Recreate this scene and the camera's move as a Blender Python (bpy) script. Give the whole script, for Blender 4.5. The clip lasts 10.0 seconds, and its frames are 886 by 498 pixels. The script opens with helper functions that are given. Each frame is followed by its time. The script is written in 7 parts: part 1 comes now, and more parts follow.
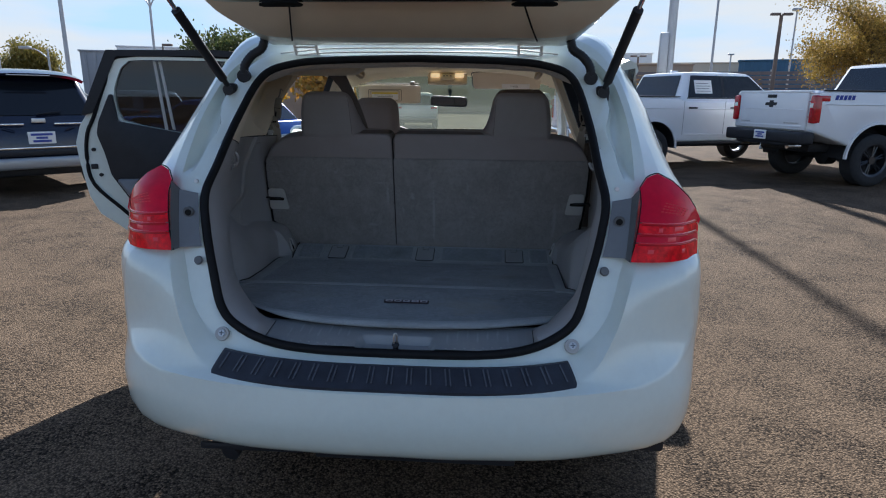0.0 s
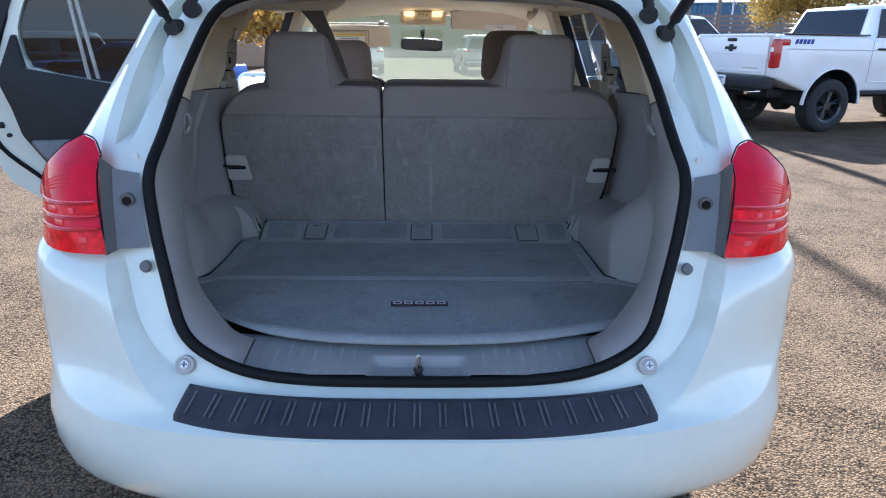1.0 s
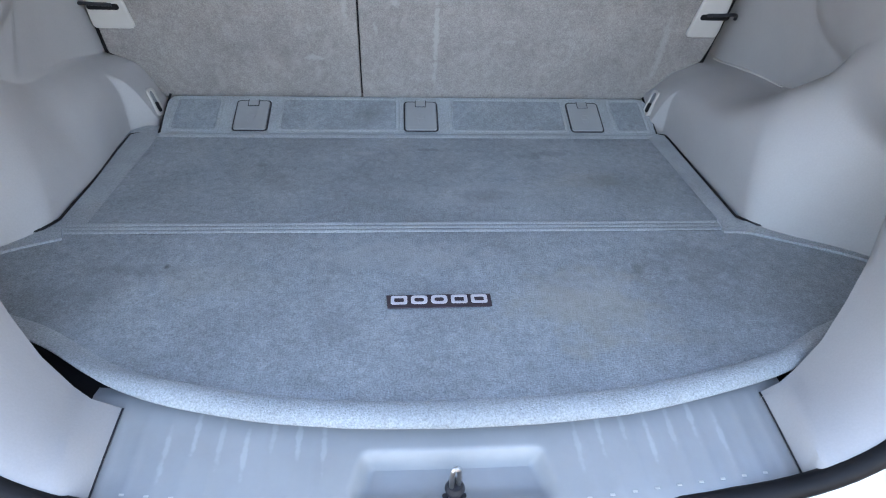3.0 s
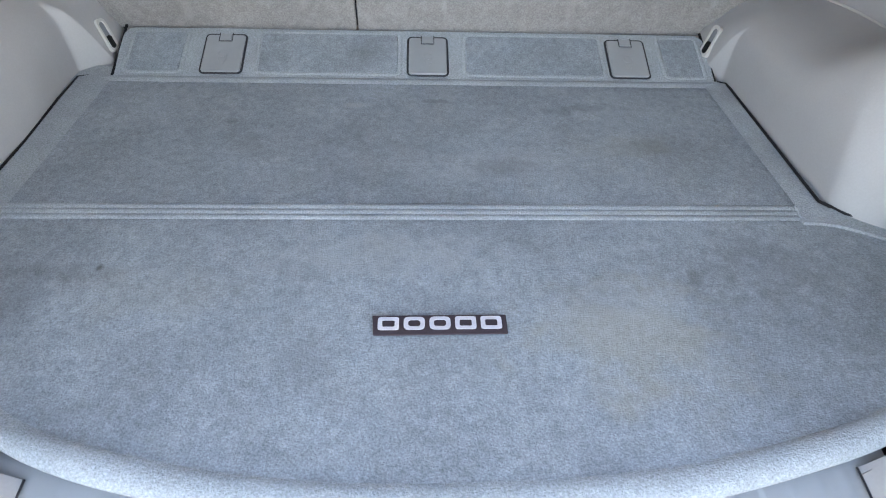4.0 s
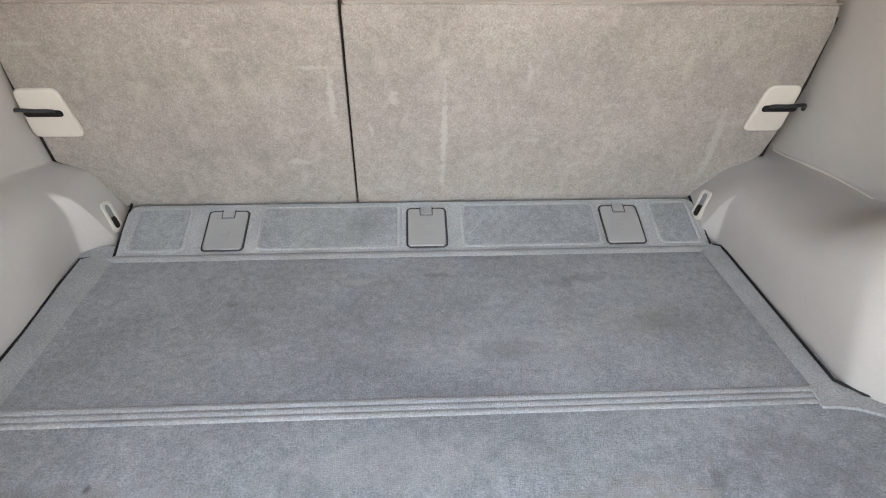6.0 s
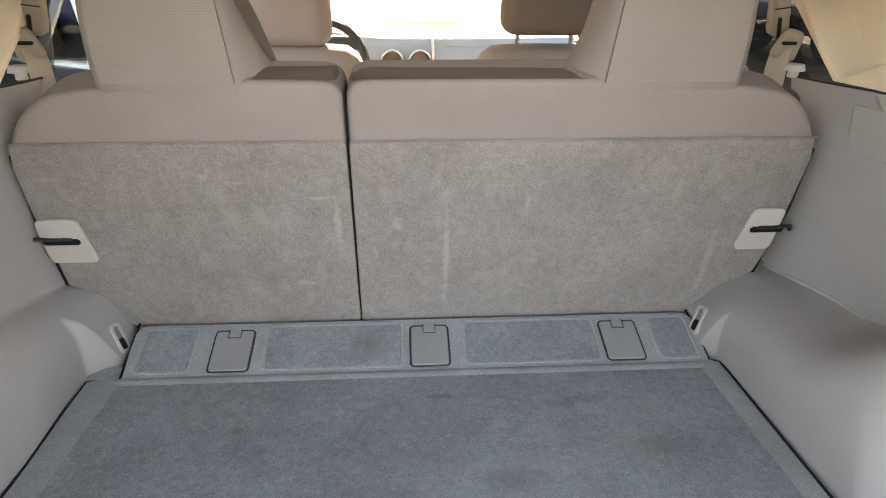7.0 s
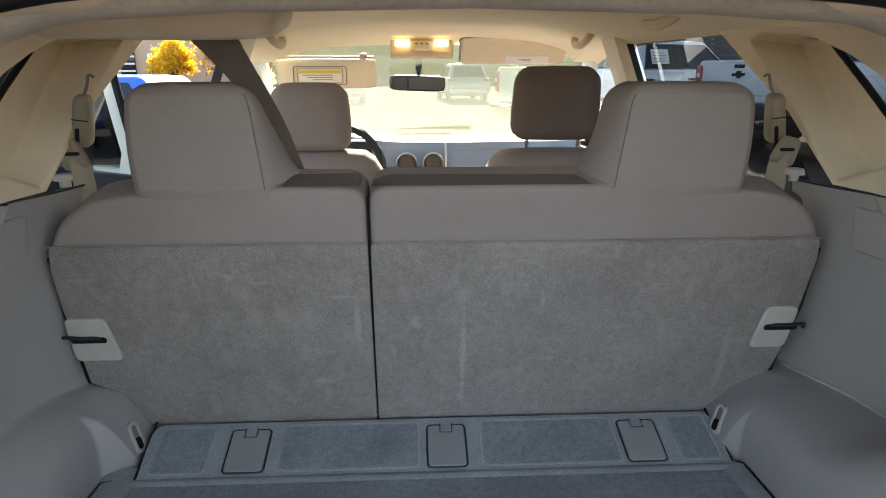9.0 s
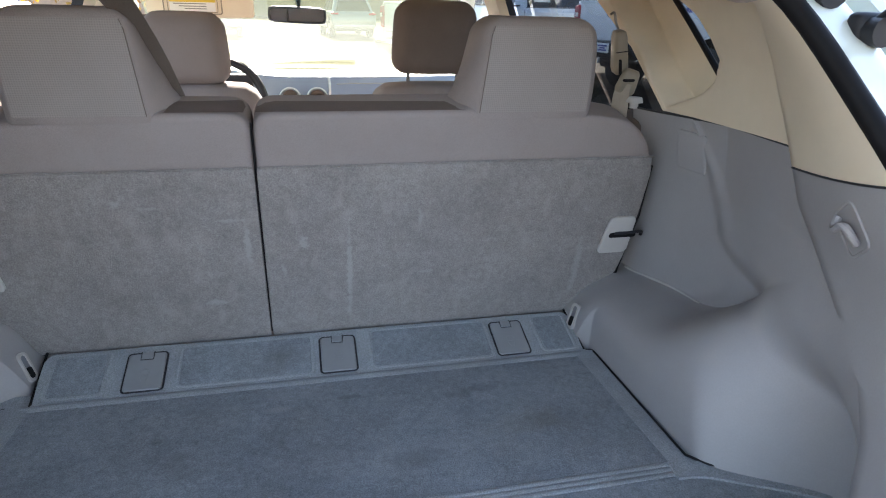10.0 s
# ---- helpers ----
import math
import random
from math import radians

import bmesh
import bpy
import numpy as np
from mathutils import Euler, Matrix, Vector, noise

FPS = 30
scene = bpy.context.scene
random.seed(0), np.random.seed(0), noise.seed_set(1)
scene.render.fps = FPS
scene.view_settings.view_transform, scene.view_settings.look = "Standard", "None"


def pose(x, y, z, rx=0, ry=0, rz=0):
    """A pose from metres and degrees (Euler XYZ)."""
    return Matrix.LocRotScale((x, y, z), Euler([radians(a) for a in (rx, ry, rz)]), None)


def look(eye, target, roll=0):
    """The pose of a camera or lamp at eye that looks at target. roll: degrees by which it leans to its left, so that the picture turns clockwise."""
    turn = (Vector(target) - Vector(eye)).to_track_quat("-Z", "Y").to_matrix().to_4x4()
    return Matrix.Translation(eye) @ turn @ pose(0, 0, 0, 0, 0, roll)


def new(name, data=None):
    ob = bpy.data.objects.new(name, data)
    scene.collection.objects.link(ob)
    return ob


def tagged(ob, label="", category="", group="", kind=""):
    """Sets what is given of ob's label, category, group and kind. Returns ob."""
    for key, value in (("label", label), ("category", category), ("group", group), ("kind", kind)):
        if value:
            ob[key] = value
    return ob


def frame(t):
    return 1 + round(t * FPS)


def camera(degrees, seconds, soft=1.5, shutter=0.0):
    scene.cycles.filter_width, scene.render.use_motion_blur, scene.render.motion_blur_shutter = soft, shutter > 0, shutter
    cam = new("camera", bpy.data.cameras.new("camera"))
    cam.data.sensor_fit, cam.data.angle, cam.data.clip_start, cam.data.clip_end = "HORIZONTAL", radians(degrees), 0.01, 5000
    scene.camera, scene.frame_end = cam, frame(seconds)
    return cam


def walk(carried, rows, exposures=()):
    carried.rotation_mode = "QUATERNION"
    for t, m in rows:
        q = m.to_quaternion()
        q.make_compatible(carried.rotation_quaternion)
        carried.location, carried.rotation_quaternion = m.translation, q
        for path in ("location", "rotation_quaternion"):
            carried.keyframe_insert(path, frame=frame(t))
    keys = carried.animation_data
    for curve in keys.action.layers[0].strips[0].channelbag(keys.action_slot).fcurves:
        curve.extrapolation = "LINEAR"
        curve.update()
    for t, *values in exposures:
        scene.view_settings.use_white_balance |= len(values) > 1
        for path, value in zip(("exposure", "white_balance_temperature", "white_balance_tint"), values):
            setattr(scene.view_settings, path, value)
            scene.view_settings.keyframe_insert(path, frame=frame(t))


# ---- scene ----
cam = camera(71.7, 10.0, 1.1)
PATH = [
    (0, (0.231, -1.5, 1.407), (0.093, 0.435, 0.923), 0.5),
    (0.3, (0.175, -1.383, 1.405), (0.092, 0.539, 0.837), 0.54),
    (0.5, (0.133, -1.304, 1.404), (0.089, 0.608, 0.818), 1.3),
    (0.7, (0.086, -1.225, 1.404), (0.065, 0.678, 0.805), 0.58),
    (1, (0.025, -1.101, 1.403), (0.063, 0.791, 0.756), 0.7),
    (1.5, (-0.007, -0.883, 1.386), (0.057, 0.983, 0.668), 0.3),
    (2, (-0.005, -0.684, 1.371), (0.078, 1.113, 0.497), 1.4),
    (2.5, (-0.046, -0.503, 1.345), (0.085, 1.229, 0.354), 2.1),
    (2.7, (-0.06, -0.444, 1.34), (0.092, 1.241, 0.274), 2.2),
    (3.8, (-0.021, -0.178, 1.29), (0.057, 1.297, -0.058), 2.3),
    (4, (-0.027, -0.149, 1.29), (0.059, 1.296, -0.09), 2.4),
    (4.5, (-0.044, -0.105, 1.285), (0.059, 1.296, -0.139), 3.2),
    (5, (-0.041, -0.095, 1.293), (0.067, 1.311, -0.126), 2.8),
    (5.5, (-0.038, -0.085, 1.323), (0.055, 1.467, 0.065), 1.9),
    (6, (-0.037, -0.077, 1.357), (0.068, 1.595, 0.265), 0.9),
    (7.3, (-0.049, -0.068, 1.433), (0.07, 1.77, 0.655), 0.4),
    (7.5, (-0.051, -0.067, 1.435), (0.064, 1.794, 0.712), 0.3),
    (8, (-0.058, -0.072, 1.44), (0.039, 1.832, 0.836), 0.1),
    (8.5, (-0.06, -0.078, 1.44), (0.032, 1.842, 0.889), -0.2),
    (9, (-0.059, -0.092, 1.441), (0.031, 1.824, 0.872), 0.0),
    (9.5, (-0.033, -0.136, 1.438), (0.111, 1.727, 0.725), 0.1),
    (10, (-0.053, -0.199, 1.437), (0.375, 1.607, 0.693), 1.6),
]
EXPOSURES = [(0.0, 1.13, 5450, 11), (0.5, 1.90, 5400, 11), (1.0, 2.33, 5380, 12), (1.5, 2.61, 5560, 13), (1.8, 2.69, 5700, 14), (2.0, 2.93, 5720, 15), (2.5, 3.67, 5880, 13), (4.0, 4.47, 7000, 12), (4.5, 4.53, 7450, 12),
             (5.0, 4.61, 8300, 11), (5.5, 4.68, 8600, 13), (6.0, 4.66, 8450, 16), (7.5, 3.68, 7550, 12), (8.0, 3.27, 7150, 10), (8.5, 3.20, 6900, 10), (9.0, 3.18, 6750, 9), (9.5, 3.25, 6350, 10), (10.0, 3.47, 6200, 13)]
walk(cam, [(t, look(eye, target, roll)) for t, eye, target, roll in PATH], EXPOSURES)

# ---- world, sun ----
SUN_UP = 31.0
world = bpy.data.worlds.new("world")
scene.world = world
world.use_nodes = True
wn, wl = world.node_tree.nodes, world.node_tree.links
sky = wn.new("ShaderNodeTexSky")
sky.sky_type, sky.sun_disc = "NISHITA", False
sky.sun_elevation, sky.sun_rotation = radians(SUN_UP), 0.0
sky.air_density, sky.dust_density = 1.0, 0.2
w_geo = wn.new("ShaderNodeTexCoord")
w_map = wn.new("ShaderNodeMapping")
w_map.inputs["Scale"].default_value = (1.6, 1.6, 7.0)
w_noise = wn.new("ShaderNodeTexNoise")
w_noise.inputs["Scale"].default_value, w_noise.inputs["Detail"].default_value = 2.2, 7.0
w_ramp = wn.new("ShaderNodeValToRGB")
w_ramp.color_ramp.elements[0].position, w_ramp.color_ramp.elements[1].position = 0.33, 0.60
w_sep, w_low, w_mul = wn.new("ShaderNodeSeparateXYZ"), wn.new("ShaderNodeMapRange"), wn.new("ShaderNodeMath")
w_low.inputs["From Min"].default_value, w_low.inputs["From Max"].default_value = 0.02, 0.55
w_low.inputs["To Min"].default_value, w_low.inputs["To Max"].default_value = 1.0, 0.12
w_mul.operation = "MULTIPLY"
w_mix = wn.new("ShaderNodeMix")
w_mix.data_type = "RGBA"
w_mix.inputs[7].default_value = (5.2, 4.8, 4.1, 1)
wl.new(w_geo.outputs["Generated"], w_map.inputs["Vector"])
wl.new(w_map.outputs["Vector"], w_noise.inputs["Vector"])
wl.new(w_noise.outputs["Fac"], w_ramp.inputs["Fac"])
wl.new(w_geo.outputs["Generated"], w_sep.inputs[0])
wl.new(w_sep.outputs["Z"], w_low.inputs["Value"])
wl.new(w_ramp.outputs["Color"], w_mul.inputs[0])
wl.new(w_low.outputs[0], w_mul.inputs[1])
# thin cloud shines brightest round the sun
w_sun, w_mul2 = wn.new("ShaderNodeMapRange"), wn.new("ShaderNodeMath")
w_sun.inputs["From Min"].default_value, w_sun.inputs["From Max"].default_value = -0.5, 0.9
w_sun.inputs["To Min"].default_value, w_sun.inputs["To Max"].default_value = 0.9, 1.0
w_mul2.operation = "MULTIPLY"
wl.new(w_sep.outputs["Y"], w_sun.inputs["Value"])
wl.new(w_mul.outputs[0], w_mul2.inputs[0])
wl.new(w_sun.outputs[0], w_mul2.inputs[1])
wl.new(w_mul2.outputs[0], w_mix.inputs[0])
# a thin high veil keeps the sky round the sun from growing too bright
w_veil = wn.new("ShaderNodeMix")
w_veil.data_type, w_veil.blend_type = "RGBA", "DARKEN"
w_veil.inputs[0].default_value, w_veil.inputs[7].default_value = 1.0, (3.5, 4.6, 5.4, 1)
wl.new(sky.outputs["Color"], w_veil.inputs[6])
wl.new(w_veil.outputs[2], w_mix.inputs[6])
wl.new(w_mix.outputs[2], wn["Background"].inputs["Color"])
wn["Background"].inputs["Strength"].default_value = 0.078

sun = new("sun", bpy.data.lights.new("sun", "SUN"))
sun.data.energy, sun.data.angle, sun.data.color = 5.0, radians(0.6), (1.0, 0.89, 0.74)
sun.matrix_world = look((2.0, 60.0, 36.0), (0.5, 0.0, 0.0))


# ---- materials ----
def mat(name, color, rough=0.6, metal=0.0, vary=0.0, scale=20.0, bump=0.0, bump_scale=200.0, coat=0.0, spec=0.5, tint=None, fine=0.0, fine_scale=900.0, sheen=0.0, mid=0.0, mid_scale=70.0):
    """A principled material: two scales of colour variation and a bump, in metres."""
    m = bpy.data.materials.new(name)
    m.use_nodes = True
    n, l = m.node_tree.nodes, m.node_tree.links
    p = n["Principled BSDF"]
    p.inputs["Base Color"].default_value = (*color, 1)
    p.inputs["Roughness"].default_value, p.inputs["Metallic"].default_value = rough, metal
    p.inputs["Coat Weight"].default_value, p.inputs["Coat Roughness"].default_value = coat, 0.04
    p.inputs["Specular IOR Level"].default_value = spec
    p.inputs["Sheen Weight"].default_value = sheen
    tc = n.new("ShaderNodeTexCoord")
    if vary or fine:
        last = None
        for amount, sc, det in ((vary, scale, 5.0), (mid, mid_scale, 3.0), (fine, fine_scale, 2.0)):
            if not amount:
                continue
            t = n.new("ShaderNodeTexNoise")
            t.inputs["Scale"].default_value, t.inputs["Detail"].default_value = sc, det
            t.inputs["Roughness"].default_value = 0.65
            l.new(tc.outputs["Object"], t.inputs["Vector"])
            r = n.new("ShaderNodeMapRange")
            r.inputs["From Min"].default_value, r.inputs["From Max"].default_value = 0.28, 0.72
            r.inputs["To Min"].default_value, r.inputs["To Max"].default_value = 1 - amount, 1 + amount
            l.new(t.outputs["Fac"], r.inputs["Value"])
            x = n.new("ShaderNodeMix")
            x.data_type, x.blend_type = "RGBA", "MULTIPLY"
            x.inputs[0].default_value = 1.0
            if last:
                l.new(last, x.inputs[6])
            else:
                x.inputs[6].default_value = (*color, 1)
            l.new(r.outputs["Result"], x.inputs[7])
            last = x.outputs[2]
        if tint:
            t = n.new("ShaderNodeTexNoise")
            t.inputs["Scale"].default_value, t.inputs["Detail"].default_value = tint[1], 4.0
            mp = n.new("ShaderNodeMapping")
            mp.inputs["Scale"].default_value = (1, 1, tint[4] if len(tint) > 4 else 1)
            l.new(tc.outputs["Object"], mp.inputs["Vector"])
            l.new(mp.outputs["Vector"], t.inputs["Vector"])
            r = n.new("ShaderNodeMapRange")
            r.inputs["From Min"].default_value, r.inputs["From Max"].default_value = tint[2], tint[3]
            l.new(t.outputs["Fac"], r.inputs["Value"])
            x = n.new("ShaderNodeMix")
            x.data_type = "RGBA"
            l.new(r.outputs["Result"], x.inputs[0])
            l.new(last, x.inputs[6])
            x.inputs[7].default_value = (*tint[0], 1)
            last = x.outputs[2]
        l.new(last, p.inputs["Base Color"])
    if bump:
        t = n.new("ShaderNodeTexNoise")
        t.inputs["Scale"].default_value, t.inputs["Detail"].default_value = bump_scale, 3.0
        l.new(tc.outputs["Object"], t.inputs["Vector"])
        b = n.new("ShaderNodeBump")
        b.inputs["Strength"].default_value, b.inputs["Distance"].default_value = bump, 0.004
        l.new(t.outputs["Fac"], b.inputs["Height"])
        l.new(b.outputs["Normal"], p.inputs["Normal"])
    return m


def glass(name, tint, haze=0.0, haze_color=(0.8, 0.8, 0.75), rough=0.0):
    """A thin pane: a clear, tinted way through, a mirror gloss, and dust that scatters the light."""
    m = bpy.data.materials.new(name)
    m.use_nodes = True
    n, l = m.node_tree.nodes, m.node_tree.links
    n.remove(n["Principled BSDF"])
    out = n["Material Output"]
    tr, gl, fr, mx = (n.new("ShaderNode" + k) for k in ("BsdfTransparent", "BsdfGlossy", "LayerWeight", "MixShader"))
    pw, ma = n.new("ShaderNodeMath"), n.new("ShaderNodeMath")
    tr.inputs["Color"].default_value = (*tint, 1)
    gl.inputs["Roughness"].default_value = rough
    fr.inputs["Blend"].default_value = 0.5
    pw.operation, ma.operation = "POWER", "MULTIPLY_ADD"
    pw.inputs[1].default_value, ma.inputs[1].default_value, ma.inputs[2].default_value = 5.0, 0.92, 0.05
    l.new(fr.outputs["Facing"], pw.inputs[0])
    l.new(pw.outputs[0], ma.inputs[0])
    l.new(ma.outputs[0], mx.inputs[0])
    l.new(tr.outputs[0], mx.inputs[1])
    l.new(gl.outputs[0], mx.inputs[2])
    last = mx
    if haze:
        tl, noi, rng, m2, tc = (n.new("ShaderNode" + k) for k in ("BsdfTranslucent", "TexNoise", "MapRange", "MixShader", "TexCoord"))
        tl.inputs["Color"].default_value = (*haze_color, 1)
        noi.inputs["Scale"].default_value, noi.inputs["Detail"].default_value = 4.0, 6.0
        l.new(tc.outputs["Object"], noi.inputs["Vector"])
        rng.inputs["To Min"].default_value, rng.inputs["To Max"].default_value = haze * 0.6, haze * 1.4
        l.new(noi.outputs["Fac"], rng.inputs["Value"])
        l.new(rng.outputs[0], m2.inputs[0])
        l.new(mx.outputs[0], m2.inputs[1])
        l.new(tl.outputs[0], m2.inputs[2])
        last = m2
    l.new(last.outputs[0], out.inputs["Surface"])
    return m


def glow(name, color, strength):
    m = bpy.data.materials.new(name)
    m.use_nodes = True
    p = m.node_tree.nodes["Principled BSDF"]
    p.inputs["Base Color"].default_value = (*color, 1)
    p.inputs["Emission Color"].default_value = (*color, 1)
    p.inputs["Emission Strength"].default_value = strength
    return m


WHITE = mat("white_paint", (0.685, 0.740, 0.680), 0.30, coat=1.0, vary=0.03, scale=3, fine=0.02, fine_scale=40)
WHITE_INNER = mat("white_inner_paint", (0.76, 0.76, 0.74), 0.45, coat=0.2, vary=0.05, scale=9, bump=0.02, bump_scale=60)
RUBBER = mat("black_rubber", (0.007, 0.007, 0.008), 0.6, vary=0.3, scale=30, spec=0.2)
BLACK = mat("black_plastic", (0.018, 0.019, 0.023), 0.5, vary=0.2, scale=15, bump=0.05, bump_scale=600, spec=0.3)
PAD_WORN = mat("worn_pad_ribs", (0.075, 0.08, 0.095), 0.55, vary=0.4, scale=60, bump=0.1, bump_scale=700)
PAD = mat("pad_plastic", (0.026, 0.029, 0.040), 0.5, spec=0.4, vary=0.35, scale=14, bump=0.12, bump_scale=700, fine=0.12, fine_scale=300)
FILLER = mat("grey_filler_plastic", (0.16, 0.17, 0.185), 0.5, vary=0.1, scale=12)
FILLER_DARK = mat("dark_filler_plastic", (0.12, 0.124, 0.128), 0.45, vary=0.1, scale=12)
CARPET = mat("grey_floor_carpet", (0.208, 0.229, 0.247), 0.95, vary=0.22, scale=5.5, fine=0.30, fine_scale=420, bump=0.40, bump_scale=520, mid=0.17, mid_scale=85, spec=0.1, tint=((0.10, 0.10, 0.10), 5.0, 0.60, 0.95), sheen=0.15)
BINDING = mat("pressed_carpet_edge", (0.276, 0.297, 0.309), 0.95, vary=0.16, scale=9, fine=0.28, fine_scale=420, bump=0.5, bump_scale=500, spec=0.1, sheen=0.15)
BACKCARPET = mat("worn_back_carpet", (0.247, 0.232, 0.224), 0.95, mid=0.11, mid_scale=80, vary=0.14, scale=9, fine=0.22, fine_scale=380, bump=0.5, bump_scale=420, spec=0.1, tint=((0.335, 0.31, 0.295), 34.0, 0.55, 0.95, 0.55), sheen=0.1)
SEAT = mat("grey_seat_fabric", (0.278, 0.245, 0.237), 0.9, vary=0.06, scale=8, fine=0.12, fine_scale=700, bump=0.15, bump_scale=900, spec=0.15)
SEAT_MESH = mat("grey_seat_mesh_fabric", (0.290, 0.262, 0.250), 0.9, vary=0.05, scale=8, fine=0.06, fine_scale=700, bump=0.1, bump_scale=900, spec=0.15)
mn, ml = SEAT_MESH.node_tree.nodes, SEAT_MESH.node_tree.links
m_vor = mn.new("ShaderNodeTexVoronoi")
m_vor.inputs["Scale"].default_value, m_vor.inputs["Randomness"].default_value = 300.0, 0.05
m_map = mn.new("ShaderNodeMapping")
m_map.inputs["Scale"].default_value = (1, 0, 1)
m_tc = mn.new("ShaderNodeTexCoord")
m_ramp = mn.new("ShaderNodeMapRange")
m_ramp.inputs["From Min"].default_value, m_ramp.inputs["From Max"].default_value = 0.1, 0.6
m_ramp.inputs["To Min"].default_value, m_ramp.inputs["To Max"].default_value = 0.84, 1.07
m_mul = mn.new("ShaderNodeMix")
m_mul.data_type, m_mul.blend_type = "RGBA", "MULTIPLY"
m_mul.inputs[0].default_value = 1.0
ml.new(m_tc.outputs["Object"], m_map.inputs["Vector"])
ml.new(m_map.outputs["Vector"], m_vor.inputs["Vector"])
ml.new(m_vor.outputs["Distance"], m_ramp.inputs["Value"])
ml.new(mn["Principled BSDF"].inputs["Base Color"].links[0].from_socket, m_mul.inputs[6])
ml.new(m_ramp.outputs[0], m_mul.inputs[7])
ml.new(m_mul.outputs[2], mn["Principled BSDF"].inputs["Base Color"])
SEAT_DARK = mat("dark_shaded_seat_fabric", (0.150, 0.123, 0.108), 0.9, vary=0.08, scale=8, fine=0.15, fine_scale=600, bump=0.15, bump_scale=900, spec=0.15)
SEAT_TOP = mat("brown_grey_seat_cloth", (0.15, 0.125, 0.115), 0.9, vary=0.08, scale=8, fine=0.12, fine_scale=600, bump=0.15, bump_scale=900, spec=0.15)
TRIM = mat("grey_trim_plastic", (0.312, 0.305, 0.303), 0.5, vary=0.05, scale=6, fine=0.03, fine_scale=400, bump=0.06, bump_scale=900, spec=0.4)
TRIM_LIGHT = mat("light_grey_plastic", (0.432, 0.419, 0.396), 0.5, vary=0.05, scale=12, bump=0.04, bump_scale=900)
SILL = mat("sill_plastic", (0.248, 0.256, 0.262), 0.42, vary=0.08, scale=14, bump=0.05, bump_scale=700)
BEIGE = mat("beige_trim_plastic", (0.70, 0.61, 0.46), 0.55, vary=0.05, scale=6, bump=0.06, bump_scale=800)
LINER = mat("beige_headliner_cloth", (0.90, 0.83, 0.63), 0.95, vary=0.05, scale=4, fine=0.08, fine_scale=500, bump=0.12, bump_scale=600, spec=0.1)
RIM = mat("grey_rim_trim", (0.50, 0.46, 0.40), 0.6, vary=0.15, scale=10, bump=0.05, bump_scale=500, fine=0.12, fine_scale=120)
BELT = mat("brown_grey_webbing", (0.115, 0.095, 0.082), 0.8, vary=0.06, scale=15, fine=0.15, fine_scale=700, bump=0.2, bump_scale=800)
HOLDER = mat("brown_beige_plastic", (0.27, 0.235, 0.18), 0.5, vary=0.08, scale=20)
BELT_LIGHT = mat("beige_webbing", (0.36, 0.32, 0.26), 0.8, fine=0.15, fine_scale=700)
CHROME = mat("chrome", (0.75, 0.75, 0.76), 0.12, metal=1.0)
SATIN = mat("satin_metal", (0.55, 0.55, 0.55), 0.35, metal=1.0, vary=0.15, scale=40)
LENS_DARK = mat("dark_lens_line", (0.46, 0.002, 0.010), 0.12)
DASH = mat("grey_dash_plastic", (0.16, 0.20, 0.275), 0.42, vary=0.06, scale=8, bump=0.1, bump_scale=500)
MIRROR = mat("mirror_glass", (0.75, 0.78, 0.78), 0.02, metal=1.0)
PAPER = mat("white_paper", (0.78, 0.77, 0.74), 0.8)
YELLOW_PRINT = mat("yellow_print", (0.72, 0.55, 0.06), 0.7)
INK = mat("grey_ink", (0.22, 0.22, 0.22), 0.8)
BLUE_INK = mat("blue_ink", (0.03, 0.05, 0.30), 0.6)
BADGE_WHITE = mat("white_thread", (0.45, 0.43, 0.46), 0.8, fine=0.12, fine_scale=900, bump=0.2, bump_scale=1500)
BADGE_DARK = mat("dark_thread", (0.034, 0.022, 0.027), 0.9, fine=0.3, fine_scale=900)
LAMP_WARM = glow("warm_lamp_lens", (1.0, 0.72, 0.36), 0.28)
WINDSCREEN = glass("dusty_windscreen", (0.30, 0.33, 0.25), 0.032, (0.74, 0.84, 0.58))
TINTED = glass("tinted_glass", (0.17, 0.20, 0.225), 0.0)
CLEAR = glass("clear_glass", (0.80, 0.84, 0.82), 0.0)
DARKGLASS = mat("dark_car_glass", (0.010, 0.012, 0.016), 0.05, spec=0.4)
TYRE = mat("tyre_rubber", (0.02, 0.02, 0.021), 0.8, vary=0.3, scale=20, bump=0.2, bump_scale=120)
RIM_BLACK = mat("black_wheel_paint", (0.02, 0.02, 0.022), 0.3, coat=0.4)
ALLOY = mat("alloy_wheel", (0.55, 0.56, 0.57), 0.3, metal=0.9)
REDGLASS = mat("red_lamp_lens", (0.62, 0.002, 0.030), 0.06, coat=0.05, spec=0.14, vary=0.16, scale=18)
TRUCK_LAMP = mat("dark_red_lamp_lens", (0.42, 0.004, 0.012), 0.10, coat=0.5, vary=0.5, scale=9)
GAP = mat("shut_line", (0.10, 0.10, 0.11), 0.7)
REDGLASS_DARK = mat("reflector_red_lamp_lens", (0.76, 0.004, 0.014), 0.08, coat=0.05, spec=0.14, vary=0.45, scale=45, bump=0.10, bump_scale=120)
LENS_RIB_GLINT = mat("pale_lens_rib_and_glint", (0.82, 0.06, 0.085), 0.15)
NAVY = mat("dark_blue_paint", (0.005, 0.008, 0.024), 0.18, coat=0.5, spec=0.5, vary=0.05, scale=4)
BLUE = mat("bright_blue_paint", (0.02, 0.12, 0.50), 0.4, coat=0.2)
SILVERPAINT = mat("grey_silver_paint", (0.32, 0.33, 0.34), 0.35, metal=0.4, coat=0.6)
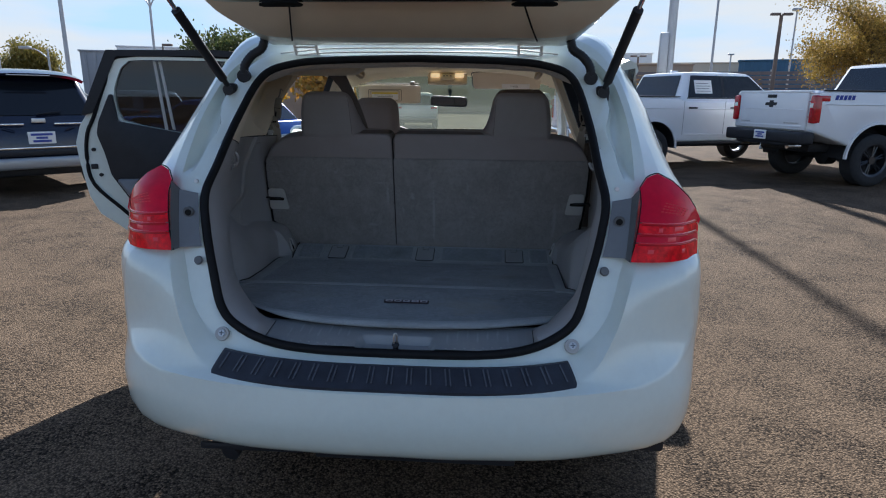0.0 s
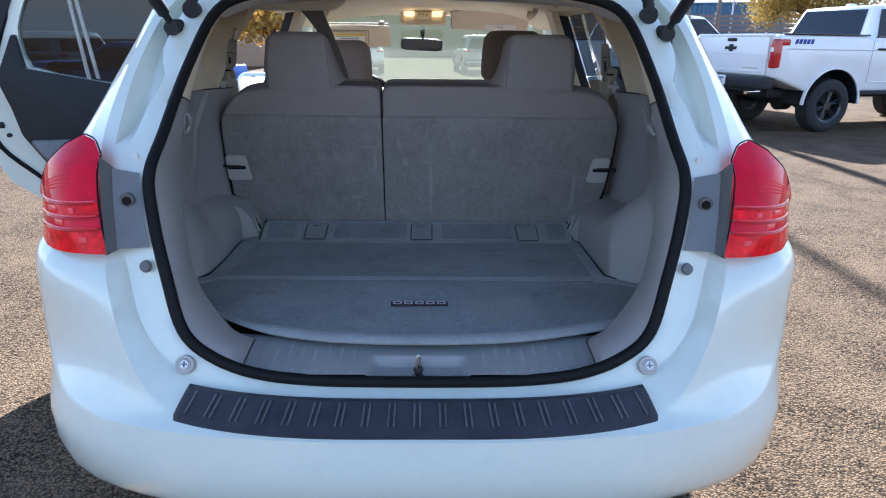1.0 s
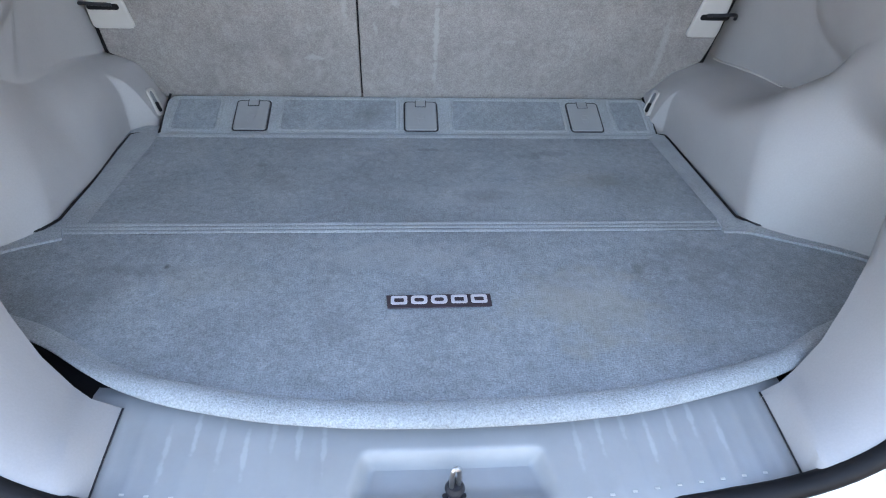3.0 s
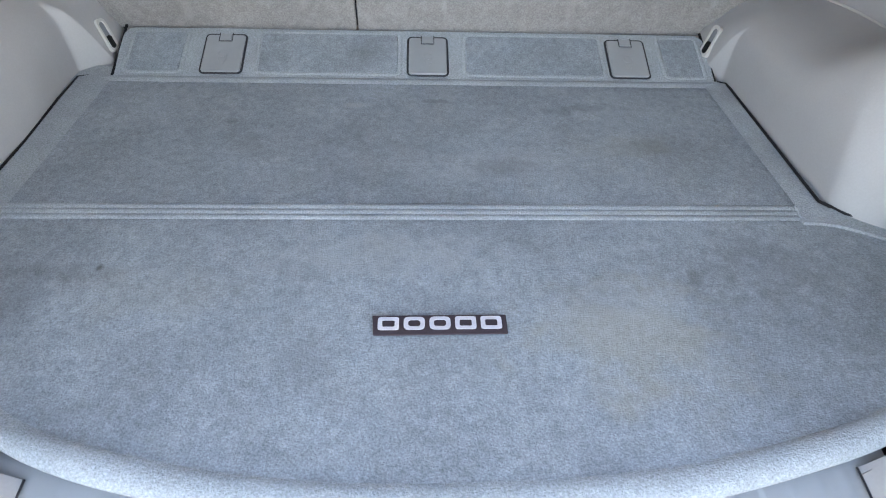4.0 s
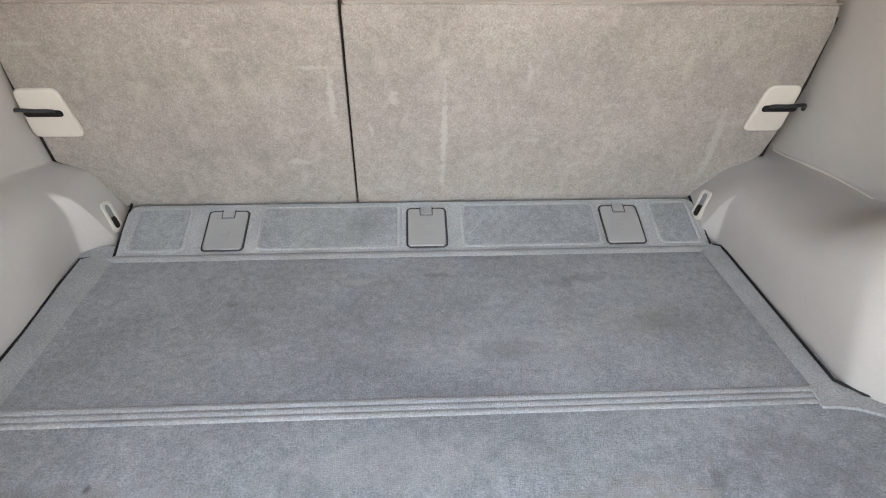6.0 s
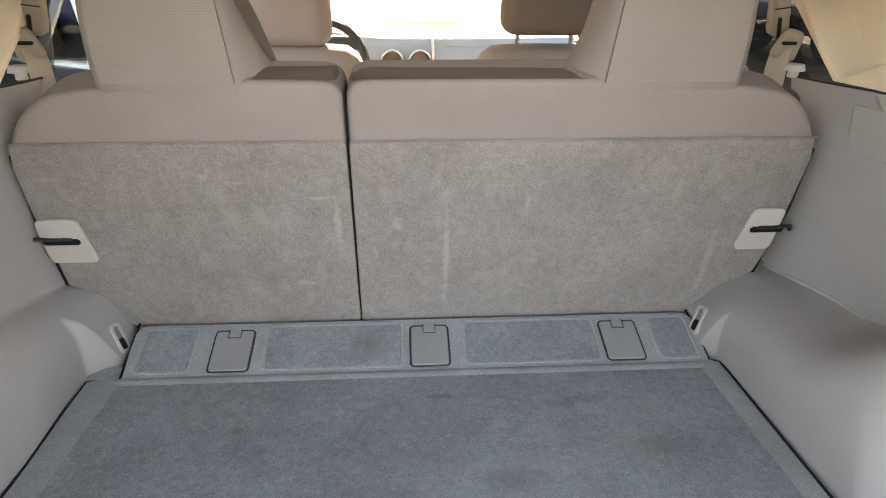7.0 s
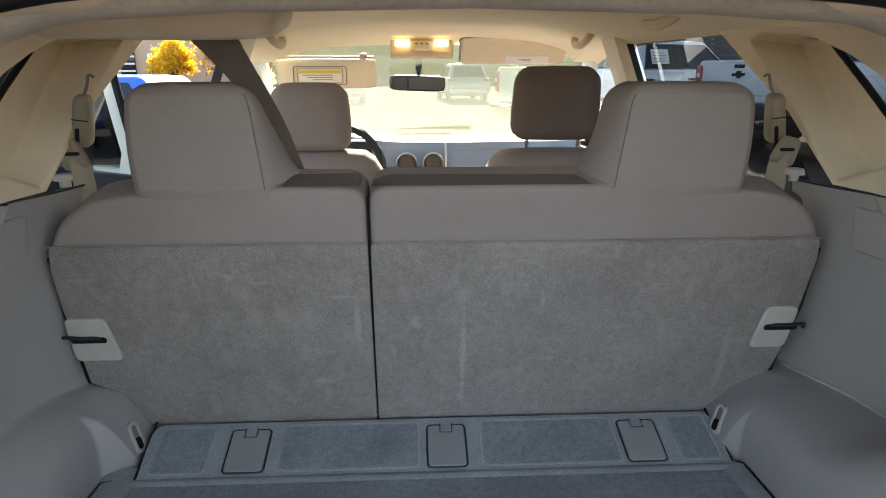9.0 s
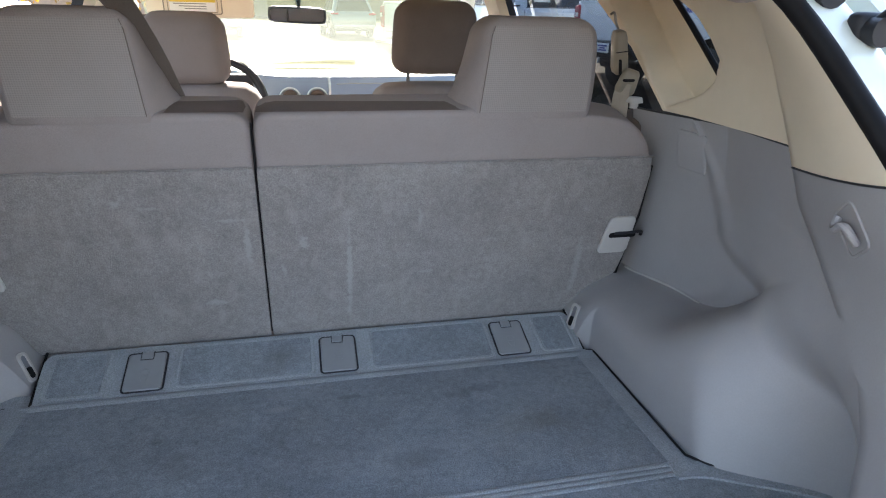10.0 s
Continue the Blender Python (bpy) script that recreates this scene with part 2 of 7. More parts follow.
TRUCK_WHITE = mat("white_truck_paint", (0.78, 0.79, 0.80), 0.3, coat=0.7, vary=0.03, scale=2)


def blemish(m, color, marks, rag=0.5, size=60.0):
    """Stains and scuffs on a material: marks of (x, y, z, radius x, y, z, strength), with ragged edges."""
    n, l = m.node_tree.nodes, m.node_tree.links
    base = n["Principled BSDF"].inputs["Base Color"]
    tc, noi, rg = n.new("ShaderNodeTexCoord"), n.new("ShaderNodeTexNoise"), n.new("ShaderNodeMapRange")
    noi.inputs["Scale"].default_value, noi.inputs["Detail"].default_value = size, 3.0
    l.new(tc.outputs["Object"], noi.inputs["Vector"])
    rg.inputs["To Min"].default_value, rg.inputs["To Max"].default_value = -rag, rag
    l.new(noi.outputs["Fac"], rg.inputs["Value"])
    last = base.links[0].from_socket
    for x, y, z, rx, ry, rz, k in marks:
        mp, ln, ad, fall, mx = (n.new("ShaderNode" + w) for w in ("Mapping", "VectorMath", "Math", "MapRange", "Mix"))
        mp.inputs["Scale"].default_value = (1 / rx, 1 / ry, 1 / rz)
        mp.inputs["Location"].default_value = (-x / rx, -y / ry, -z / rz)
        ln.operation = "LENGTH"
        l.new(tc.outputs["Object"], mp.inputs["Vector"])
        l.new(mp.outputs["Vector"], ln.inputs[0])
        l.new(ln.outputs["Value"], ad.inputs[0])
        l.new(rg.outputs[0], ad.inputs[1])
        fall.interpolation_type = "SMOOTHSTEP"
        fall.inputs["From Min"].default_value, fall.inputs["From Max"].default_value = 0.3, 1.0
        fall.inputs["To Min"].default_value, fall.inputs["To Max"].default_value = k, 0.0
        l.new(ad.outputs[0], fall.inputs["Value"])
        mx.data_type = "RGBA"
        l.new(fall.outputs[0], mx.inputs[0])
        l.new(last, mx.inputs[6])
        mx.inputs[7].default_value = (*color, 1)
        last = mx.outputs[2]
    l.new(last, base)


blemish(BACKCARPET, (0.355, 0.345, 0.335), [(0.0225, 0.90, 0.95, 0.007, 0.2, 0.13, 0.6), (-0.061, 0.884, 1.021, 0.012, 0.1, 0.018, 0.6), (-0.159, 0.88, 1.02, 0.008, 0.1, 0.055, 0.6),
                                         (-0.225, 0.91, 0.901, 0.026, 0.1, 0.008, 0.55), (-0.361, 0.863, 1.115, 0.012, 0.1, 0.010, 0.5), (0.497, 0.90, 0.93, 0.010, 0.1, 0.085, 0.45),
                                         (0.155, 0.872, 1.06, 0.006, 0.1, 0.03, 0.4), (0.172, 0.90, 0.941, 0.02, 0.1, 0.006, 0.4), (-0.313, 0.865, 1.104, 0.02, 0.1, 0.005, 0.45),
                                         (-0.59, 0.863, 1.114, 0.03, 0.1, 0.006, 0.4), (-0.10, 0.894, 0.965, 0.006, 0.1, 0.02, 0.45), (-0.188, 0.875, 1.075, 0.028, 0.1, 0.005, 0.4)], 0.9, 120.0)
blemish(SILL, (0.42, 0.43, 0.44), [(sx * (0.135 + 0.027 * k), 0.045 + 0.012 * (k % 3), 0.78, 0.004, 0.035, 0.1, 0.30 + 0.08 * (k % 2)) for k in range(7) for sx in (1, -1)], 0.8, 90.0)
blemish(CARPET, (0.07, 0.07, 0.072), [(0.245, 0.712, 0.78, 0.055, 0.016, 0.1, 0.32), (0.19, 0.700, 0.78, 0.04, 0.016, 0.1, 0.28), (-0.378, 0.339, 0.797, 0.006, 0.010, 0.1, 0.8), (0.004, 0.730, 0.78, 0.035, 0.012, 0.1, 0.35),
                                     (-0.308, 0.664, 0.783, 0.02, 0.012, 0.1, 0.25), (0.10, 0.545, 0.788, 0.06, 0.03, 0.1, 0.3), (0.287, 0.321, 0.797, 0.012, 0.03, 0.1, 0.45), (0.33, 0.60, 0.786, 0.06, 0.03, 0.1, 0.25),
                                     (-0.417, 0.33, 0.798, 0.07, 0.02, 0.1, 0.3), (0.385, 0.34, 0.8, 0.10, 0.08, 0.1, 0.3)], 0.9, 45.0)
blemish(CARPET, (0.27, 0.25, 0.19), [(0.20, 0.235, 0.80, 0.13, 0.10, 0.1, 0.36), (-0.30, 0.30, 0.80, 0.10, 0.06, 0.1, 0.12), (0.28, 0.60, 0.79, 0.12, 0.05, 0.1, 0.16)], 0.9, 22.0)
blemish(CARPET, (0.34, 0.345, 0.35), [(-0.12, 0.715, 0.781, 0.035, 0.010, 0.1, 0.3), (0.19, 0.27, 0.80, 0.10, 0.06, 0.1, 0.18), (-0.06, 0.36, 0.795, 0.16, 0.05, 0.1, 0.25), (0.07, 0.55, 0.788, 0.25, 0.05, 0.1, 0.12)], 0.8, 40.0)


# ---- mesh helpers ----
def world_of(ob):
    own = ob.matrix_parent_inverse @ ob.matrix_basis
    return world_of(ob.parent) @ own if ob.parent else ob.matrix_basis.copy()


def part(name, bm, material, parent=None, label="", smooth=True, sharp=38.0):
    """One mesh object in world coordinates, under a thing or a part."""
    bmesh.ops.remove_doubles(bm, verts=bm.verts, dist=1e-5)
    bmesh.ops.recalc_face_normals(bm, faces=bm.faces)
    lim = radians(sharp)
    for f in bm.faces:
        f.smooth = smooth
    for e in bm.edges:
        if len(e.link_faces) == 2 and e.calc_face_angle(0.0) > lim:
            e.smooth = False
    me = bpy.data.meshes.new(name)
    bm.to_mesh(me)
    bm.free()
    me.materials.append(material)
    ob = new(name, me)
    if parent is not None:
        ob.parent = parent
        ob.matrix_parent_inverse = world_of(parent).inverted()
    if label:
        ob["label"] = label
    return ob


def thing(name, at, label, category, group="", kind=""):
    """The Empty that carries a thing's parts."""
    ob = new(name)
    ob.empty_display_size = 0.2
    ob.matrix_basis = at if isinstance(at, Matrix) else Matrix.Translation(at)
    return tagged(ob, label, category, group, kind)


def box(bm, c, s, m=None, bevel=0.0, seg=2):
    """A box of size s round c, bevelled; m places it."""
    r = bmesh.ops.create_cube(bm, size=1.0, matrix=Matrix.Translation(c) @ Matrix.Diagonal((*s, 1)))
    if bevel:
        es = list({e for v in r["verts"] for e in v.link_edges})
        r = bmesh.ops.bevel(bm, geom=es, offset=bevel, segments=seg, affect="EDGES", profile=0.5)
        vs = r["verts"]
        vs = list({v for f in r["faces"] for v in f.verts})
    else:
        vs = r["verts"]
    if m is not None:
        bmesh.ops.transform(bm, matrix=m, verts=vs)
    return vs


def cushion(bm, s, r, m, n=10, bulge=0.0, taper=0.0):
    """A soft box of size s with corner radius r and swollen faces; taper narrows its top."""
    tmp = bmesh.new()
    bmesh.ops.create_cube(tmp, size=2.0)
    bmesh.ops.subdivide_edges(tmp, edges=tmp.edges, cuts=n, use_grid_fill=True)
    h = Vector(s) / 2
    for v in tmp.verts:
        u = v.co.copy()
        q = Vector([u[i] * h[i] for i in range(3)])
        inner = Vector([max(-h[i] + r, min(h[i] - r, q[i])) for i in range(3)])
        d = q - inner
        if d.length > 1e-9:
            q = inner + d.normalized() * min(r, max(abs(d[0]), abs(d[1]), abs(d[2])))
        for i in range(3):
            if abs(abs(u[i]) - 1) < 1e-6:
                a, b = [u[j] for j in range(3) if j != i]
                q[i] += math.copysign(bulge * (1 - a * a) * (1 - b * b), u[i])
        q.x *= 1 - taper * (u.z + 1) / 2
        v.co = m @ q
    me = bpy.data.meshes.new("tmp")
    tmp.to_mesh(me)
    tmp.free()
    bm.from_mesh(me)
    bpy.data.meshes.remove(me)


def grid(bm, nu, nv, f, keep=None, close=False):
    """A sheet of nu x nv cells through f(u, v), u and v from 0 to 1; keep(u, v) says which cells stand."""
    vs = [[bm.verts.new(f(i / nu, j / nv)) for j in range(nv + 1)] for i in range(nu + 1)]
    for i in range(nu):
        for j in range(nv):
            if keep is None or keep((i + 0.5) / nu, (j + 0.5) / nv):
                bm.faces.new((vs[i][j], vs[i + 1][j], vs[i + 1][j + 1], vs[i][j + 1]))
    if close:
        for v in [v for row in vs for v in row if not v.link_faces]:
            bm.verts.remove(v)
    return vs


def loft(bm, loops, closed=True, cap=False, keep=None):
    """Faces between loops of equal length."""
    vs = [[bm.verts.new(p) for p in loop] for loop in loops]
    n = len(vs[0])
    for k in range(len(vs) - 1):
        for i in range(n if closed else n - 1):
            if keep is None or keep(k, i):
                j = (i + 1) % n
                bm.faces.new((vs[k][i], vs[k][j], vs[k + 1][j], vs[k + 1][i]))
    if cap:
        bm.faces.new(vs[0])
        bm.faces.new(list(reversed(vs[-1])))
    return vs


def curve(points, per=6, closed=False):
    """A smooth line through points."""
    p = [Vector(q) for q in points]
    n, out = len(p), []
    for i in range(n if closed else n - 1):
        a, b = p[(i - 1) % n if closed else max(i - 1, 0)], p[i]
        c, d = p[(i + 1) % n], p[(i + 2) % n if closed else min(i + 2, n - 1)]
        for k in range(per):
            t = k / per
            out.append(0.5 * (2 * b + (c - a) * t + (2 * a - 5 * b + 4 * c - d) * t * t + (3 * b - a - 3 * c + d) * t ** 3))
    if not closed:
        out.append(p[-1])
    return out


def tube(bm, pts, r, n=10, closed=False, flat=None, up=(0, 0, 1)):
    """A round bar along pts; flat = (a, b) makes it a band a wide and b thick; r may be a list."""
    pts = [Vector(p) for p in pts]
    loops = []
    for i, p in enumerate(pts):
        a = pts[i - 1] if i or closed else p
        b = pts[(i + 1) % len(pts)] if i < len(pts) - 1 or closed else p
        d = (b - a).normalized()
        s = d.cross(Vector(up))
        s = (s if s.length > 1e-4 else d.cross(Vector((1, 0, 0)))).normalized()
        t = s.cross(d).normalized()
        rr = r[i] if isinstance(r, (list, tuple)) else r
        if flat:
            loops.append([p + s * (flat[0] / 2 * x) + t * (flat[1] / 2 * y) for x, y in ((1, 1), (-1, 1), (-1, -1), (1, -1))])
        else:
            loops.append([p + (s * math.cos(q) + t * math.sin(q)) * rr for q in (2 * math.pi * k / n for k in range(n))])
    if closed:
        loops.append(loops[0])
    loft(bm, loops, cap=not closed)


def prism(bm, outline, m, depth, bevel=0.0, seg=2):
    """An outline in the x-y plane of m, thickened along its z."""
    vs = [bm.verts.new((x, y, 0)) for x, y in outline]
    f = bm.faces.new(vs)
    r = bmesh.ops.extrude_face_region(bm, geom=[f])
    top = [v for v in r["geom"] if isinstance(v, bmesh.types.BMVert)]
    bmesh.ops.translate(bm, vec=(0, 0, depth), verts=top)
    allv = vs + top
    if bevel:
        es = list({e for v in allv for e in v.link_edges})
        r = bmesh.ops.bevel(bm, geom=es, offset=bevel, segments=seg, affect="EDGES", profile=0.5)
        allv = list({v for f in r["faces"] for v in f.verts} | {v for v in allv if v.is_valid})
        seen = set(allv)
        for f in list(bm.faces):
            if any(v in seen for v in f.verts):
                for v in f.verts:
                    if v not in seen:
                        seen.add(v)
                        allv.append(v)
    bmesh.ops.transform(bm, matrix=m, verts=allv)


def disc(bm, c, r, depth, axis="y", n=24, r2=None):
    rot = {"x": Euler((0, math.pi / 2, 0)), "y": Euler((math.pi / 2, 0, 0)), "z": Euler((0, 0, 0))}[axis].to_matrix().to_4x4()
    bmesh.ops.create_cone(bm, cap_ends=True, segments=n, radius1=r, radius2=r if r2 is None else r2, depth=depth, matrix=Matrix.Translation(c) @ rot)


def rounded(w, h, r, n=5):
    """The outline of a rounded rectangle."""
    out = []
    for cx, cy, a in ((w / 2 - r, h / 2 - r, 0), (-w / 2 + r, h / 2 - r, 90), (-w / 2 + r, -h / 2 + r, 180), (w / 2 - r, -h / 2 + r, 270)):
        out += [(cx + r * math.cos(radians(a + 90 * k / n)), cy + r * math.sin(radians(a + 90 * k / n))) for k in range(n + 1)]
    return out


def smooth01(t):
    t = max(0.0, min(1.0, t))
    return t * t * (3 - 2 * t)


def lerp(a, b, t):
    return a + (b - a) * t


def table(t, xs, ys):
    return float(np.interp(t, xs, ys))


def B():
    return bmesh.new()


# ---- the ground ----
def ground_material():
    m = bpy.data.materials.new("aged_asphalt")
    m.use_nodes = True
    n, l = m.node_tree.nodes, m.node_tree.links
    p = n["Principled BSDF"]
    tc = n.new("ShaderNodeTexCoord")
    vor = n.new("ShaderNodeTexVoronoi")
    vor.inputs["Scale"].default_value = 112.0
    big = n.new("ShaderNodeTexNoise")
    big.inputs["Scale"].default_value, big.inputs["Detail"].default_value = 0.6, 8.0
    mid = n.new("ShaderNodeTexNoise")
    mid.inputs["Scale"].default_value, mid.inputs["Detail"].default_value = 2.5, 3.0
    for t in (vor, big, mid):
        l.new(tc.outputs["Object"], t.inputs["Vector"])
    ramp = n.new("ShaderNodeValToRGB")
    ramp.color_ramp.elements[0].position, ramp.color_ramp.elements[0].color = 0.45, (0.026, 0.0185, 0.0125, 1)
    ramp.color_ramp.elements[1].position, ramp.color_ramp.elements[1].color = 1.40, (0.200, 0.141, 0.090, 1)
    # every stone its own shade, mottled by wear
    sep, ad = n.new("ShaderNodeSeparateColor"), n.new("ShaderNodeMath")
    l.new(vor.outputs["Color"], sep.inputs[0])
    ad.operation = "MULTIPLY_ADD"
    ad.inputs[1].default_value = 0.75
    l.new(sep.outputs[0], ad.inputs[0])
    l.new(mid.outputs["Fac"], ad.inputs[2])
    l.new(ad.outputs[0], ramp.inputs["Fac"])
    x = n.new("ShaderNodeMix")
    x.data_type, x.blend_type = "RGBA", "MULTIPLY"
    x.inputs[0].default_value = 0.8
    l.new(ramp.outputs["Color"], x.inputs[6])
    vr = n.new("ShaderNodeMapRange")
    vr.inputs["From Max"].default_value, vr.inputs["To Min"].default_value, vr.inputs["To Max"].default_value = 0.7, 1.45, 0.25
    l.new(vor.outputs["Distance"], vr.inputs["Value"])
    l.new(vr.outputs[0], x.inputs[7])
    r = n.new("ShaderNodeMapRange")
    r.inputs["To Min"].default_value, r.inputs["To Max"].default_value = 0.72, 1.3
    l.new(big.outputs["Fac"], r.inputs["Value"])
    y = n.new("ShaderNodeMix")
    y.data_type, y.blend_type = "RGBA", "MULTIPLY"
    y.inputs[0].default_value = 1.0
    l.new(x.outputs[2], y.inputs[6])
    l.new(r.outputs[0], y.inputs[7])
    l.new(y.outputs[2], p.inputs["Base Color"])
    b = n.new("ShaderNodeBump")
    b.inputs["Strength"].default_value, b.inputs["Distance"].default_value = 1.0, 0.005
    b.invert = True
    l.new(vor.outputs["Distance"], b.inputs["Height"])
    l.new(b.outputs["Normal"], p.inputs["Normal"])
    p.inputs["Roughness"].default_value = 0.9
    p.inputs["Specular IOR Level"].default_value = 0.08
    return m


ASPHALT = ground_material()
bm = B()
grid(bm, 40, 40, lambda u, v: (-400 + 800 * u, -300 + 900 * v, 0))
ground = tagged(part("ground", bm, ASPHALT), "aged brown-grey asphalt of a car lot", "asphalt", kind="structure")

# ---- the white crossover: outline tables ----
RZ = [0.40, 0.70, 0.77, 0.79, 0.975, 1.10, 1.16, 1.42, 1.56, 1.62]
RY = [-0.05, -0.03, -0.02, -0.017, 0.05, 0.105, 0.135, 0.40, 0.54, 0.62]


def rear_y(z):
    return table(z, RZ, RY)


OPEN_X = [0, 0.20, 0.33, 0.42, 0.477, 0.51, 0.54, 0.555, 0.543, 0.525, 0.487, 0.40, 0.25, 0]
OPEN_Z = [0.741, 0.744, 0.760, 0.797, 0.848, 0.945, 1.05, 1.14, 1.22, 1.35, 1.47, 1.512, 1.526, 1.532]


def mirrored(half, per=5):
    """A closed loop from its right half, bottom centre to top centre."""
    h = curve(half, per)
    return h + [Vector((-p.x, p.y, p.z)) for p in reversed(h[1:-1])]


def inset(loop, d, dy=0.0):
    """The loop drawn inwards in the x-z plane by d and moved along y."""
    out, n = [], len(loop)
    for i in range(n):
        t = loop[(i + 1) % n] - loop[i - 1]
        q = Vector((-t.z, 0, t.x)).normalized()
        out.append(loop[i] + q * d + Vector((0, dy, 0)))
    return out


OPENING = mirrored([(x, rear_y(z), z) for x, z in zip(OPEN_X, OPEN_Z)])
LEDGE = mirrored([(0, -0.045, 0.733), (0.20, -0.045, 0.734), (0.36, -0.040, 0.746), (0.47, -0.024, 0.778), (0.543, 0.006, 0.855), (0.578, 0.050, 0.96), (0.60, 0.085, 1.05),
                  (0.615, 0.125, 1.14), (0.625, 0.185, 1.21), (0.624, 0.33, 1.35), (0.585, 0.47, 1.48), (0.485, 0.55, 1.555), (0.28, 0.58, 1.57), (0, 0.59, 1.58)])
CHANNEL = mirrored([(0, -0.056, 0.726), (0.20, -0.056, 0.727), (0.44, -0.080, 0.722), (0.505, -0.076, 0.745), (0.562, -0.045, 0.845), (0.598, 0.002, 0.950), (0.632, 0.08, 1.03),
                    (0.64, 0.135, 1.14), (0.655, 0.195, 1.215), (0.642, 0.34, 1.36), (0.605, 0.48, 1.49), (0.51, 0.57, 1.58), (0.30, 0.62, 1.60), (0, 0.63, 1.61)])
CREASE = mirrored([(0, -0.136, 0.690), (0.20, -0.134, 0.691), (0.48, -0.119, 0.705), (0.676, -0.046, 0.722), (0.790, 0.086, 0.790), (0.752, 0.060, 0.960), (0.72, 0.10, 1.02),
                   (0.71, 0.155, 1.13), (0.70, 0.235, 1.215), (0.657, 0.37, 1.365), (0.620, 0.50, 1.50), (0.54, 0.60, 1.595), (0.32, 0.68, 1.62), (0, 0.70, 1.63)])
FACE = mirrored([(0, -0.148, 0.59), (0.20, -0.146, 0.59), (0.49, -0.126, 0.60), (0.742, -0.014, 0.645), (0.830, 0.170, 0.745), (0.813, 0.14, 0.955), (0.803, 0.19, 1.02),
                 (0.80, 0.25, 1.12), (0.755, 0.33, 1.215), (0.692, 0.45, 1.375), (0.637, 0.55, 1.505), (0.57, 0.66, 1.605), (0.34, 0.80, 1.64), (0, 0.82, 1.65)])
FLANK = mirrored([(0, -0.105, 0.50), (0.20, -0.103, 0.50), (0.49, -0.085, 0.512), (0.765, 0.05, 0.52), (0.857, 0.32, 0.62), (0.86, 0.36, 0.93), (0.86, 0.40, 1.02),
                  (0.85, 0.45, 1.10), (0.80, 0.55, 1.215), (0.747, 0.65, 1.38), (0.675, 0.72, 1.51), (0.61, 0.85, 1.61), (0.36, 1.1, 1.65), (0, 1.15, 1.66)])
UNDER = mirrored([(0, 0.02, 0.475), (0.20, 0.02, 0.475), (0.49, 0.04, 0.475), (0.74, 0.16, 0.47), (0.855, 0.52, 0.46), (0.87, 0.60, 0.88), (0.87, 0.62, 1.0),
                  (0.86, 0.68, 1.09), (0.82, 0.80, 1.215), (0.767, 0.95, 1.38), (0.695, 1.0, 1.51), (0.63, 1.25, 1.61), (0.36, 1.7, 1.65), (0, 1.8, 1.66)])

car = thing("crossover_car", (0, 2.1, 0), "white crossover car with its tailgate raised and rear side door open", "car")

# body shell round the tailgate opening; the quarter windows stay open
bm = B()
HALF = len(OPENING) // 2


def station(i):
    k = i if i <= HALF else len(OPENING) - i
    return k / 5


def hump(q, at, wide):
    return math.exp(-((q - at) / wide) ** 2)


def gutter(part_way, depth, shift=0.0):
    """A line of the pressed drip channel up the pillar; its inner edge winds round a blister."""
    out = []
    for i, (a, b, c) in enumerate(zip(OPENING, LEDGE, CHANNEL)):
        q = station(i)
        here = smooth01((q - 7.85) / 0.25) * (1 - smooth01((q - 10.3) / 0.6))
        edge = 0.62 + here * (0.12 * smooth01((q - 8.8) / 0.5) - 0.12 - 0.20 * hump(q, 8.72, 0.26))
        w = lerp(edge, 1.0, part_way)
        deep = here * (0.026 * depth - 0.024 * part_way * hump(q, 8.55, 0.24))
        out.append(a.lerp(b, w) + Vector((0, deep, -0.25 * deep)) + (c - b) * shift)
    return out


def between(loops, per):
    """The loops with per - 1 smooth ones put between each two."""
    rows = [curve([lp[i] for lp in loops], per) for i in range(len(loops[0]))]
    return [[r[k] for r in rows] for k in range(len(rows[0]))]


def mixed(a, b, t):
    return [p.lerp(q, t) for p, q in zip(a, b)]


def swelled(a, b, t):
    """A line between two loops, swelling outwards over the bumper's corners."""
    out = []
    for i, (p, q) in enumerate(zip(a, b)):
        k = station(i)
        h = 0.010 * smooth01((k - 2.2) / 0.9) * (1 - smooth01((k - 4.9) / 0.5))
        side = 1 if p.x > 0 else -1
        out.append(p.lerp(q, t) + Vector((0.2 * side, -1.0, 0.1)) * (h * 4 * t * (1 - t)))
    return out


ALL = [inset(OPENING, 0.010, 0.012), OPENING, gutter(-0.6, 0.0), gutter(-0.06, 0.0), gutter(0.0, 0.06), gutter(0.08, 0.4), gutter(0.30, 1.6), gutter(0.38, 1.75), gutter(0.66, 1.75), gutter(0.76, 1.55), LEDGE, mixed(LEDGE, CHANNEL, 0.08), mixed(LEDGE, CHANNEL, 0.90), CHANNEL,
       *[swelled(CHANNEL, CREASE, t) for t in (0.06, 0.2, 0.35, 0.5, 0.65, 0.8, 0.93)], *between([CREASE, FACE, FLANK, UNDER], 6)]
loft(bm, ALL, keep=lambda k, i: not (k >= len(ALL) - 7 and 7.6 < station(i + 0.5) < 10.2))
body = part("body", bm, WHITE, car, "white painted body shell", sharp=40)

# side skins, sills, wheel arches
ARCH_R, REAR_AXLE, FRONT_AXLE = 0.40, 1.02, 3.71


def flank_x(z):
    return table(z, [0.2, 0.45, 0.8, 1.0, 1.12], [0.82, 0.86, 0.872, 0.872, 0.855])


def arch_bottom(y):
    b = 0.26
    for a in (REAR_AXLE, FRONT_AXLE):
        d = abs(y - a)
        if d < ARCH_R:
            b = max(b, 0.34 + math.sqrt(ARCH_R ** 2 - d * d))
    return b


